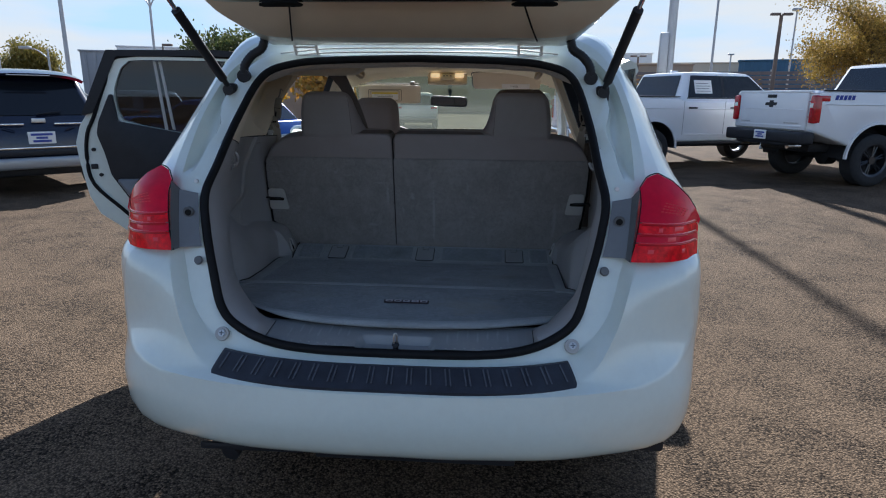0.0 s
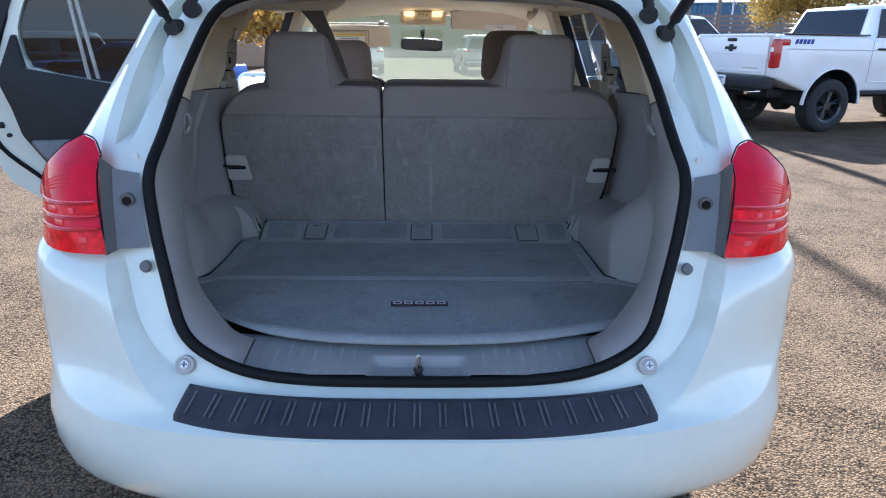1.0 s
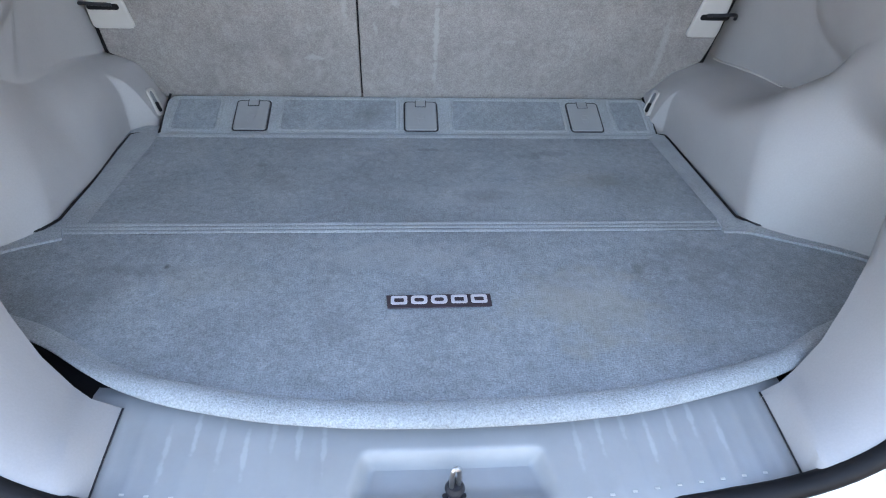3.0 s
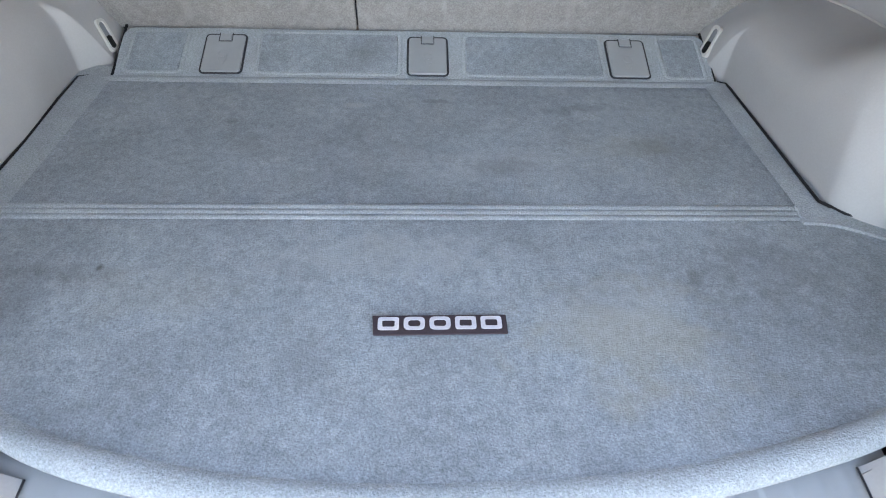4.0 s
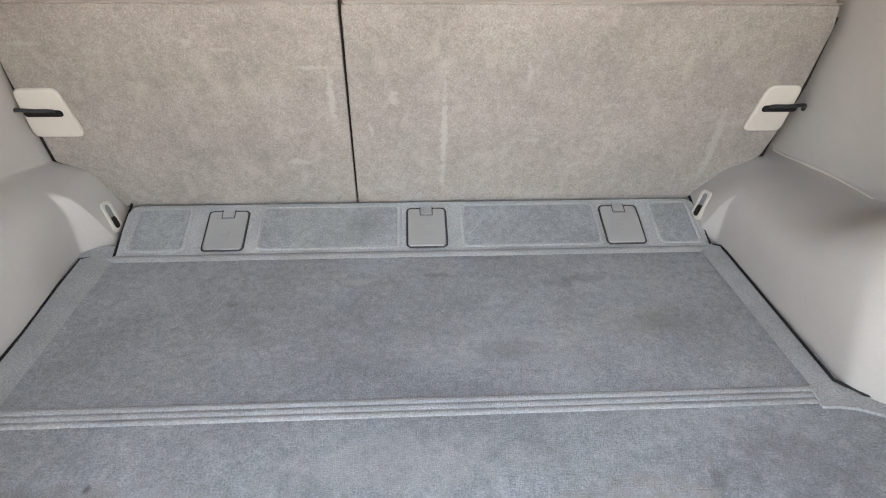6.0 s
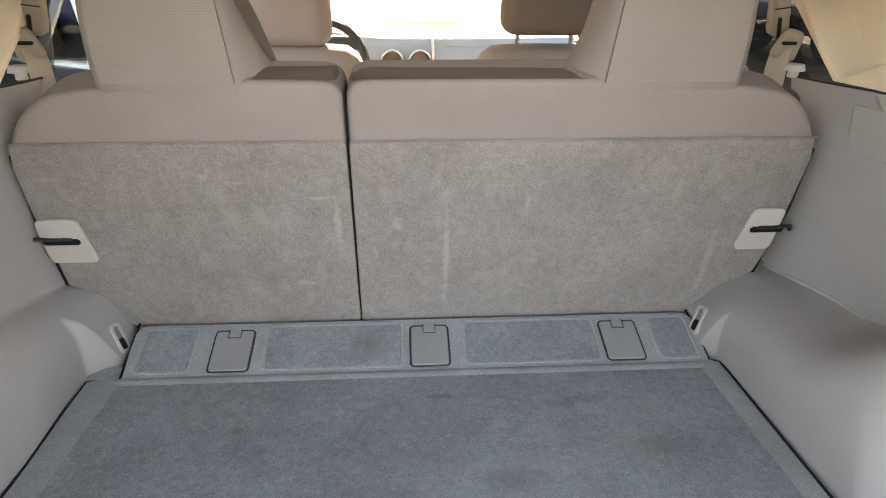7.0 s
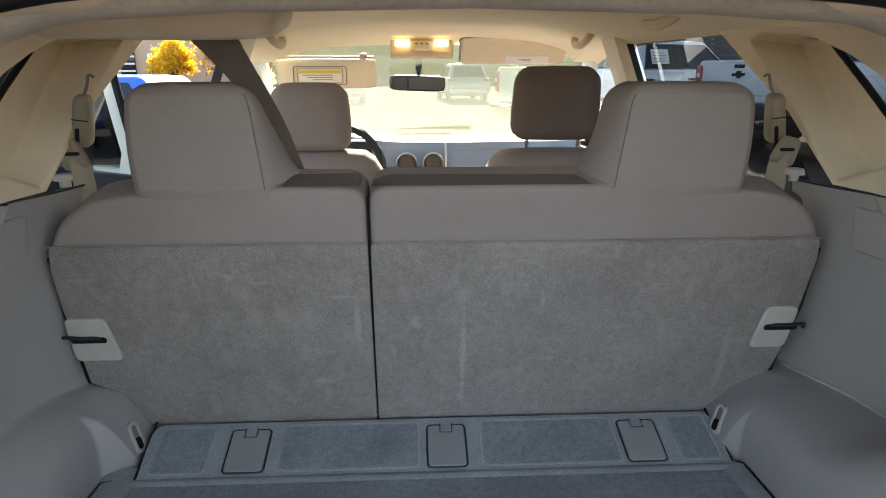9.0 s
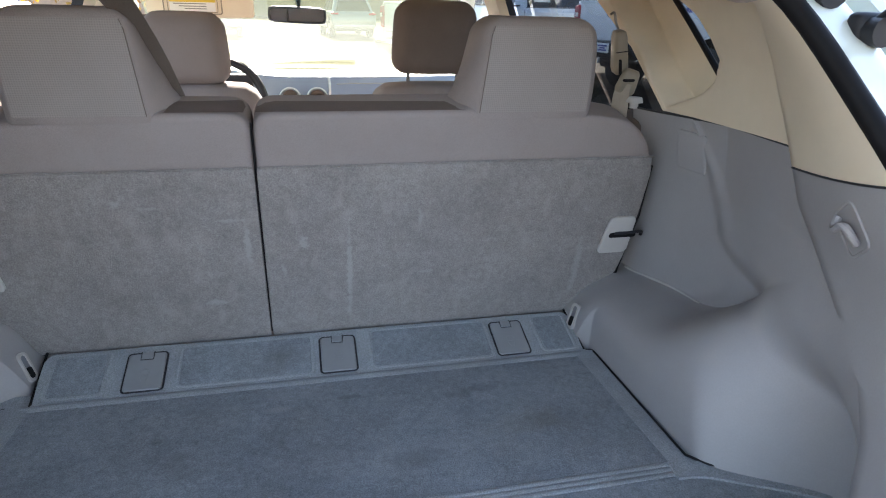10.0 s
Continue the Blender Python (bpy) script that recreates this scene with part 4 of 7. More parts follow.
# dark seam under the seat backs and beside the floor
bm = B()
tube(bm, [(-0.55, 0.933, 0.806), (-0.53, 0.937, 0.818), (0.48, 0.937, 0.818), (0.50, 0.933, 0.808)], 0.005, 6)
tube(bm, [(-0.540, 0.93, 0.812), (-0.534, 0.80, 0.776)], 0.0026, 6)
tube(bm, [(0.493, 0.93, 0.812), (0.492, 0.806, 0.776)], 0.0028, 6)
part("seat_gap", bm, RUBBER, car)
for gap_pts in ([(-0.540, 0.812, 0.777), (-0.586, 0.797, 0.779), (-0.584, 0.72, 0.783), (-0.576, 0.60, 0.788), (-0.573, 0.46, 0.796), (-0.585, 0.43, 0.798), (-0.675, 0.355, 0.801)], [(0.494, 0.806, 0.779), (0.506, 0.799, 0.780), (0.507, 0.78, 0.781), (0.503, 0.62, 0.788), (0.499, 0.46, 0.796), (0.52, 0.432, 0.798), (0.65, 0.352, 0.801)]):
    bm = B()
    tube(bm, gap_pts, 0.0022, 6)
    part("floor_gap", bm, RUBBER, car)

# badge of pale stitched shapes on the floor carpet
bm = B()
bz = floor_z(0.25) + 0.001
prism(bm, [(-0.0705, 0.236), (0.0655, 0.2375), (0.0655, 0.2625), (-0.0725, 0.2615)], Matrix.Translation((0, 0, bz)), 0.002, 0.0006, 1)
badge = part("woven_badge", bm, BADGE_DARK, cargo_floor, "dark woven badge with pale shapes")
for k in range(5):
    bm = B()
    cx = -0.0555 + 0.0262 * k
    outer, inner = rounded(0.0215, 0.0165, 0.005 if k in (1, 2) else 0.003, 3), rounded(0.0125, 0.0085, 0.003 if k in (1, 2) else 0.0015, 3)
    m = Matrix.Translation((cx, 0.2495 + 0.0003 * k, bz + 0.003))
    loft(bm, [[m @ Vector((*p, 0)) for p in inner], [m @ Vector((*p, 0.0008)) for p in inner], [m @ Vector((*p, 0.0008)) for p in outer], [m @ Vector((*p, 0)) for p in outer]])
    part("pale_shape", bm, BADGE_WHITE, badge)

# ---- sill plate and latch ----
bm = B()


def sill_z(y):
    v = (y + 0.020) / 0.130
    return 0.767 + 0.017 * max(0.0, v) ** 0.8 - 0.004 * smooth01((v - 0.9) * 10)


def sill_f(u, v):
    x = lerp(-0.395, 0.398, u)
    y = lerp(-0.020, 0.110, v)
    z = sill_z(y)
    a = smooth01((0.108 - 0.25 * max(0.0, y) - abs(x)) / 0.016) * smooth01((0.040 - y) / 0.007)
    z -= 0.022 * a * (1 - 0.4 * smooth01((0.01 - y) / 0.02))
    if abs(x) > 0.13 and 0.05 < v < 0.85:
        k = (abs(x) / 0.026) % 1.0
        z += 0.0010 * max(0.0, math.sin(math.pi * k)) ** 6
    return (x, y + 0.02 * (x / 0.36) ** 2 * v, z)


grid(bm, 240, 40, sill_f)
sill_plate = part("load_sill", bm, SILL, car, "grey-blue plastic load sill with a latch recess", sharp=50)
for s in (1, -1):
    for k in range(9):
        bm = B()
        x = s * (0.135 + 0.024 * k)
        y = -0.020 + 0.024 * (abs(x) - 0.105) / 0.235
        box(bm, (x, y, sill_z(y - 0.02 * (x / 0.36) ** 2 * 0.1) + 0.0006), (0.005, 0.0025, 0.001), bevel=0.0003, seg=1)
        part("grip_dot", bm, TRIM_LIGHT, sill_plate)
bm = B()
tube(bm, curve([(-0.0036, -0.002, 0.755), (-0.0038, -0.001, 0.786), (-0.0022, 0.0, 0.797), (0.0022, 0.001, 0.797), (0.0038, 0.002, 0.786), (0.0036, 0.002, 0.755)], 4), 0.0028, 8)
latch = part("latch_striker", bm, SATIN, car, "plated latch striker loop with a black foot")
bm = B()
disc(bm, (0, 0.001, 0.769), 0.0105, 0.006, "z", 16, 0.008)
disc(bm, (0, 0.001, 0.758), 0.0075, 0.022, "z", 12)
box(bm, (0, -0.006, 0.750), (0.026, 0.020, 0.010), bevel=0.003)
part("striker_foot", bm, BLACK, latch)

# ---- side trim ----
T_Z = [0.785, 0.792, 0.80, 0.83, 0.86, 0.90, 0.95, 1.0, 1.05, 1.10, 1.15, 1.20, 1.28, 1.38, 1.45, 1.50]
T_X = [0.352, 0.381, 0.409, 0.443, 0.481, 0.511, 0.526, 0.533, 0.541, 0.567, 0.588, 0.592, 0.585, 0.575, 0.555, 0.50]
T_Y = [0.092, 0.101, 0.117, 0.136, 0.17, 0.20, 0.225, 0.237, 0.265, 0.338, 0.41, 0.463, 0.50, 0.55, 0.58, 0.61]


def ring_x(z):
    return table(z, T_Z, T_X)


def ring_y(z):
    return table(z, T_Z, T_Y)


CREASE_Y = {1: [0.40, 0.50, 0.57, 0.63, 0.70, 0.79, 0.86, 0.93], -1: [0.40, 0.525, 0.637, 0.79, 0.93]}
CREASE_Z = {1: [1.12, 1.06, 1.000, 0.945, 0.922, 0.914, 0.906, 0.893], -1: [1.06, 1.010, 0.935, 0.925, 0.893]}


def crease_z(y, s):
    """Height of the inner edge of the wheel-house shelf, softened."""
    return sum(w * table(y + d, CREASE_Y[s], CREASE_Z[s]) for d, w in ((-0.045, 0.1), (-0.03, 0.15), (-0.015, 0.15), (0, 0.2), (0.015, 0.15), (0.03, 0.15), (0.045, 0.1)))


FACET_Y = 0.818


def facet_end(z, s):
    """Where the slanted facet of the end block ends, towards the seat."""
    if s > 0:
        return FACET_Y + 0.002 + 0.030 * max(0.0, min(1.0, (0.875 - z) / 0.095))
    return FACET_Y + 0.010 + 0.026 * max(0.0, min(1.0, (0.885 - z) / 0.105))


def wall_x(y, z, s=1):
    """Half-width of the cargo side wall behind the ring: boxy wheel house with a shelf, sloping to the seat, and a raised pilaster."""
    foot = 0.508 if s > 0 else 0.578 + 0.014 * smooth01((y - 0.6) / 0.2)
    base = 0.664 - 0.02 * smooth01((y - 0.75) / 0.2) - 0.05 * smooth01((z - 1.1) / 0.4)
    crease = crease_z(y, s)
    t = max(0.0, min(1.0, (z - 0.785) / (crease - 0.785)))
    x = foot + (base - 0.004 - foot) * t ** (lerp(2.4, 6.5, smooth01((y - 0.42) / 0.28)) if s > 0 else lerp(1.5, 4.5, smooth01((y - 0.60) / 0.20)))
    # a slanted facet where the end block stands proud, running out to the seat side
    if s > 0:
        end = table(z, [0.765, 0.821, 0.875, 0.906, 0.93], [0.489, 0.495, 0.543, 0.600, 0.640])
        proud = table(z, [0.785, 0.875], [0.021, 0.0])
    else:
        end = table(z, [0.765, 0.81, 0.868, 0.885, 0.903, 0.93], [0.545, 0.555, 0.577, 0.590, 0.637, 0.655])
        proud = table(z, [0.785, 0.878, 0.892], [0.044, 0.014, 0.0])
    x -= proud * max(0.0, min(1.0, (y - FACET_Y) / (facet_end(z, s) - FACET_Y)))
    x = lerp(x, end, smooth01((y - 0.84) / 0.09))
    if z > crease:
        x = lerp(max(x, base - 0.006), base, smooth01((z - crease) / lerp(0.05, 0.006, smooth01((y - 0.62) / 0.12))))
    x = lerp(base, x, smooth01((y - 0.315) / lerp(0.135, 0.26, t)))
    y0, y1 = 0.525 + 1.05 * (z - 1.002), 0.632 + 0.50 * (z - 0.917)
    if y0 < y < y1 and z > crease:
        k = (y - y0) / (y1 - y0)
        x -= (0.005 if s > 0 else 0.010) * (smooth01(k / 0.5) * smooth01((1 - k) / 0.5) if s > 0 else smooth01(k / 0.3) * smooth01((1 - k) / 0.25)) * smooth01((z - crease) / 0.05)
    high = smooth01((z - 0.93) / 0.15)
    far = lerp(0.14, max(0.10, 0.70 - ring_y(z)), high)
    t = max(0.0, min(1.0, (y - ring_y(z)) / far))
    k = lerp(smooth01(t) ** 0.62 if t > 0 else 0.0, t, high)
    return lerp(ring_x(z) + 0.011, x, k)


TRIMLINE = 1.245


def trim_rise(y):
    return 0.021 * max(0.0, min(1.0, (0.985 - y) / 0.5))


# sunk field of the quarter trim that holds the window, as (y, z)
RECESS = [(0.885, 1.262), (0.94, 1.295), (1.0, 1.348), (1.09, 1.424), (1.145, 1.490), (1.10, 1.500), (0.97, 1.492), (0.87, 1.458), (0.813, 1.430), (0.767, 1.394), (0.738, 1.36), (0.742, 1.328), (0.775, 1.305)]


def inside(poly, y, z):
    """The distance of (y, z) inside a closed outline, minus outside."""
    best, odd, n = 9.0, False, len(poly)
    for i in range(n):
        (y0, z0), (y1, z1) = poly[i - 1], poly[i]
        dy, dz = y1 - y0, z1 - z0
        t = max(0.0, min(1.0, ((y - y0) * dy + (z - z0) * dz) / (dy * dy + dz * dz)))
        best = min(best, math.hypot(y - y0 - dy * t, z - z0 - dz * t))
        if (z0 > z) != (z1 > z) and y < y0 + dy * (z - z0) / dz:
            odd = not odd
    return best if odd else -best


for s in (1, -1):
    # ring facing the opening: lower grey, upper beige
    half_loop = curve([(x, rear_y(z), z) for x, z in zip(OPEN_X, OPEN_Z)], 10)
    norms = []
    for i in range(len(half_loop)):
        t_ = half_loop[min(i + 1, len(half_loop) - 1)] - half_loop[max(i - 1, 0)]
        norms.append(Vector((-t_.z, 0, t_.x)).normalized())
    cut = next(i for i, p in enumerate(half_loop) if p.z > TRIMLINE + 0.03)
    for name, i0, i1, m_ in (("ring_trim_lower", 24, cut, TRIM), ("ring_trim_upper", cut, 116, BEIGE)):
        bm = B()
        loops_ = []
        for k in range(13):
            v = k / 12
            row = []
            for i in range(i0, i1 + 1):
                p, nn = half_loop[i], norms[i]
                zi = table(p.z, [0.75, 0.775, 0.797, 0.848, 0.945, 1.05, 1.275, 1.40, 1.47, 1.515], [0.785, 0.793, 0.812, 0.862, 0.95, 1.05, 1.235, 1.385, 1.452, 1.497])
                a = p + Vector((nn.x * 0.018, 0.004, nn.z * 0.018))
                q = a.lerp(Vector((ring_x(zi), ring_y(zi), zi)), v)
                q += Vector((nn.x, -0.4, nn.z)) * (0.014 * math.sin(math.pi * v ** 0.8))
                if i == i0 and m_ is TRIM:
                    q = Vector((0.357 if s < 0 else 0.366, lerp(-0.020, 0.100, v), 0.0))
                    q.z = sill_z(q.y) + 0.0015
                row.append((s * q.x, q.y, q.z))
            loops_.append(row)
        loops_.append([(x + s * 0.012, y + 0.004, z - 0.003) for x, y, z in loops_[-1]])
        loft(bm, loops_, closed=False)
        if m_ is TRIM:
            ring_rows = loops_[:-1]
            seam_pts = [Vector(lp[-1]) + Vector((-s * 0.0008, -0.0008, 0)) for lp in loops_[:-1]]
        ring = part(name, bm, m_, car, "grey plastic lower pillar trim" if m_ is TRIM else "beige plastic upper pillar trim", sharp=60)
    bm = B()
    tube(bm, [((s * (0.357 if s < 0 else 0.366) - s * 0.0008), lerp(-0.020, 0.100, k / 8), sill_z(lerp(-0.020, 0.100, k / 8)) + 0.0012) for k in range(9)], 0.0011, 5)
    part("sill_seam", bm, BLACK, ring)
    bm = B()
    tube(bm, seam_pts, 0.0016, 5)
    part("ring_seam", bm, BLACK, ring)
    # black sheet that paints the shade below the carpet's front corners
    bm = B()
    grid(bm, 8, 6, lambda u, v: (s * lerp(0.33, 0.66, u), lerp(0.07, 0.40, v), 0.765))
    part("floor_edge_shade", bm, BLACK, car)
    # lower wall
    bm = B()

    def wall_f(u, v):
        y = lerp(0.2, 0.985, u)
        for _ in range(4):
            c, top = crease_z(y, s), TRIMLINE + trim_rise(y)
            z = lerp(0.765, c, v / 0.45) if v < 0.45 else lerp(c, c + 0.008, (v - 0.45) / 0.05) if v < 0.5 else lerp(c + 0.008, top, (v - 0.5) / 0.5)
            f = facet_end(z, s)
            y = lerp(ring_y(z), FACET_Y, (u / 0.7) ** 1.15) if u < 0.7 else lerp(FACET_Y, f, (u - 0.7) / 0.06) if u < 0.76 else lerp(f, 0.985, (u - 0.76) / 0.24)
        return (s * wall_x(y, z, s), y, z)

    grid(bm, 200, 120, wall_f)
    inner_v = [v for v in bm.verts if not v.is_boundary]
    for _ in range(1):
        bmesh.ops.smooth_vert(bm, verts=inner_v, factor=0.5, use_axis_x=True, use_axis_y=True, use_axis_z=True)
    wall = part("cargo_side_trim", bm, TRIM, car, "grey moulded plastic trim over the wheel house", sharp=40)
    # pale tube painting the highlight along the inner edge of the wheel-house shelf
    if s > 0:
        bm = B()
        lip = [lerp(0.945, 0.70, k / 30) for k in range(31)]
        tube(bm, [Vector((wall_x(y, crease_z(y, 1) + 0.005, 1) - 0.002, y, crease_z(y, 1) + 0.001)) for y in lip], [0.0042 - 0.00008 * k for k in range(31)], 6)
        part("shelf_highlight", bm, TRIM_LIGHT, wall, sharp=180)
    # seam below the beige upper trim
    bm = B()
    tube(bm, [(s * (wall_x(lerp(0.49, 0.985, k / 40), TRIMLINE, s) - 0.0008), lerp(0.49, 0.985, k / 40), TRIMLINE + 0.001 + trim_rise(lerp(0.49, 0.985, k / 40))) for k in range(41)], 0.0020, 6)
    part("trim_seam", bm, BLACK, wall)
    # upper trim with the quarter window cut through
    bm = B()

    def upper_x(y, z):
        deep = 0.642 - 0.30 * max(0.0, z - 1.36)
        t = max(0.0, min(1.0, (y - ring_y(z)) / max(0.10, 0.80 - ring_y(z))))
        flush = lerp(ring_x(z) + 0.002, deep, 0.12 + 0.88 * t ** 0.8 if t > 0 else 0.0)
        return lerp(flush, 0.703 - 0.10 * max(0.0, z - 1.40), smooth01((inside(RECESS, y, z) + 0.004) / 0.018))

    def upper_at(u, v):
        z = lerp(TRIMLINE + 0.003 + trim_rise(lerp(0.485, 0.885, u)), 1.515, v)
        return lerp(ring_y(z), 0.885 + 1.43 * (z - 1.246), u), z

    def upper_f(u, v):
        y, z = upper_at(u, v)
        return (s * upper_x(y, z), y, z)

    def in_window(u, v):
        y, z = upper_at(u, v)
        return inside(RECESS, y, z) > 0.004 and z > 1.329 + (y - 0.829) * 0.74

    grid(bm, 130, 90, upper_f, keep=lambda u, v: not in_window(u, v), close=True)
    up = part("upper_quarter_trim", bm, BEIGE, car, "beige plastic quarter trim", sharp=60)
    bm = B()
    tube(bm, [(s * 0.706, 0.80, 1.312), (s * 0.706, 0.829, 1.329), (s * 0.704, 0.94, 1.411), (s * 0.697, 1.055, 1.496)], 0.006, 8)
    part("window_rubber", bm, RUBBER, up)
    bm = B()
    grid(bm, 4, 4, lambda u, v: (s * (0.735 - 0.16 * (lerp(1.20, 1.50, v) - 1.30)), lerp(0.62, 1.25, u), lerp(1.20, 1.50, v)))
    part("quarter_glass", bm, TINTED, car, "tinted quarter window")
    # square cover and tie hook
    bm = B()
    cy, cz = 0.795, 1.192
    loft(bm, [[(s * (wall_x(cy + a * q, cz + b * q) - d), cy + a * q, cz + b * q) for a, b in rounded(0.075, 0.070, 0.006)] for q, d in ((1.05, -0.001), (1.03, 0.0025), (0.97, 0.0035), (0.90, 0.0030))], cap=True)
    part("access_cover", bm, TRIM, wall)
    bm = B()
    hz = 1.214
    hp = min(half_loop, key=lambda p: abs(p.z - hz))
    hk = 0.50
    hx = lerp(hp.x - 0.018, ring_x(hz), hk) - 0.014 * math.sin(math.pi * hk ** 0.8) + 0.004
    hy = lerp(hp.y + 0.004, ring_y(hz), hk) - 0.006
    hv = Vector((s * hx, hy, hz))
    hk_, hi = min(((a, b) for a in range(1, 12) for b in range(1, len(ring_rows[0]) - 1)), key=lambda ab: (Vector(ring_rows[ab[0]][ab[1]]) - hv).length)
    across = (Vector(ring_rows[hk_ + 1][hi]) - Vector(ring_rows[hk_ - 1][hi])).normalized()
    along = (Vector(ring_rows[hk_][hi + 1]) - Vector(ring_rows[hk_][hi - 1])).normalized()
    out_n = across.cross(along).normalized()
    if out_n.x * s > 0:
        out_n = -out_n
    side_n = along.cross(out_n).normalized()
    m = Matrix((side_n, along, out_n)).transposed().to_4x4()
    m.translation = Vector(ring_rows[hk_][hi])
    tube(bm, [m @ Vector((*p, 0.0)) for p in rounded(0.048, 0.056, 0.010)], 0.0018, 6, closed=True)
    tube(bm, curve([m @ Vector(p) for p in ((-0.012, 0.020, 0.002), (-0.013, 0.013, 0.009), (-0.008, 0.007, 0.012), (0.006, 0.006, 0.012), (0.013, 0.001, 0.011), (0.013, -0.010, 0.009), (0.006, -0.018, 0.004))], 5), 0.0048, 8)
    part("bag_hook", bm, TRIM, wall, "moulded plastic bag hook")
    # tie-down bezel at the foot of the wheel house
    bm = B()
    ty, tz = 0.876, 0.820 if s > 0 else 0.814
    face_at = Vector((s * (wall_x(ty, tz, s) - 0.001), ty, tz))
    m = look(face_at, face_at + Vector((s * 0.92, 0.10, -0.36)), 10 * s)
    lo, li = rounded(0.024, 0.056, 0.009), rounded(0.015, 0.045, 0.006)
    loft(bm, [[m @ Vector((*p, 0.0)) for p in li], [m @ Vector((*p, 0.004)) for p in li], [m @ Vector((*p, 0.004)) for p in lo], [m @ Vector((*p, -0.004)) for p in lo]])
    bez = part("tie_down_bezel", bm, TRIM_LIGHT, car, "pale plastic tie-down slot")
    bm = B()
    prism(bm, li, m @ Matrix.Translation((0, 0, 0.0005)), 0.0008)
    part("slot_floor", bm, FILLER, bez)
    bm = B()
    prism(bm, rounded(0.012, 0.021, 0.005), m @ Matrix.Translation((0, -0.011, 0.001)), 0.003)
    part("slot_hole", bm, RUBBER, bez)

# ---- rear seat backs ----
LEAN = -0.22


def seat_y(z):
    return 0.930 + LEAN * (z - 0.81)


SEAT_N = Vector((0, -1, LEAN)).normalized()
SEAT_M = Matrix(((1, 0, SEAT_N.x, 0), (0, LEAN, SEAT_N.y, 0.930 - LEAN * 0.81), (0, 1, SEAT_N.z, 0), (0, 0, 0, 1)))


def soft_plate(bm, outline, m, z0, z1, r, seg=5):
    """A plate with rounded rims: an outline in the x-y plane of m between the heights z0 and z1."""
    n = len(outline)
    area = sum(outline[i - 1][0] * outline[i][1] - outline[i][0] * outline[i - 1][1] for i in range(n))
    side = 1 if area > 0 else -1
    norm = []
    for i in range(n):
        t = Vector(outline[(i + 1) % n]) - Vector(outline[i - 1])
        norm.append(Vector((-t.y, t.x)).normalized() * side)
    steps = [(r * (1 - math.sin(a)), z0 + r * (1 - math.cos(a))) for a in (math.pi / 2 * k / seg for k in range(seg + 1))]
    steps += [(d, z0 + z1 - z) for d, z in reversed(steps)]
    loft(bm, [[m @ Vector((*(Vector(p) + q * d), z)) for p, q in zip(outline, norm)] for d, z in steps], cap=True)


def plate_on_seat(bm, outline, front, back, bevel):
    """An outline in x and height, standing on the seat backs' plane, from front to back metres behind it."""
    soft_plate(bm, outline, SEAT_M, front, back, bevel)


def soften(pts, r=0.03, n=4):
    """Rounds the corners of an outline."""
    out, k = [], len(pts)
    for i in range(k):
        a, b, c = Vector(pts[i - 1]), Vector(pts[i]), Vector(pts[(i + 1) % k])
        u, w = (a - b), (c - b)
        d = min(r, u.length * 0.45, w.length * 0.45)
        p, q = b + u.normalized() * d, b + w.normalized() * d
        for j in range(n + 1):
            t = j / n
            out.append(tuple((1 - t) ** 2 * p + 2 * t * (1 - t) * b + t * t * q))
    return out


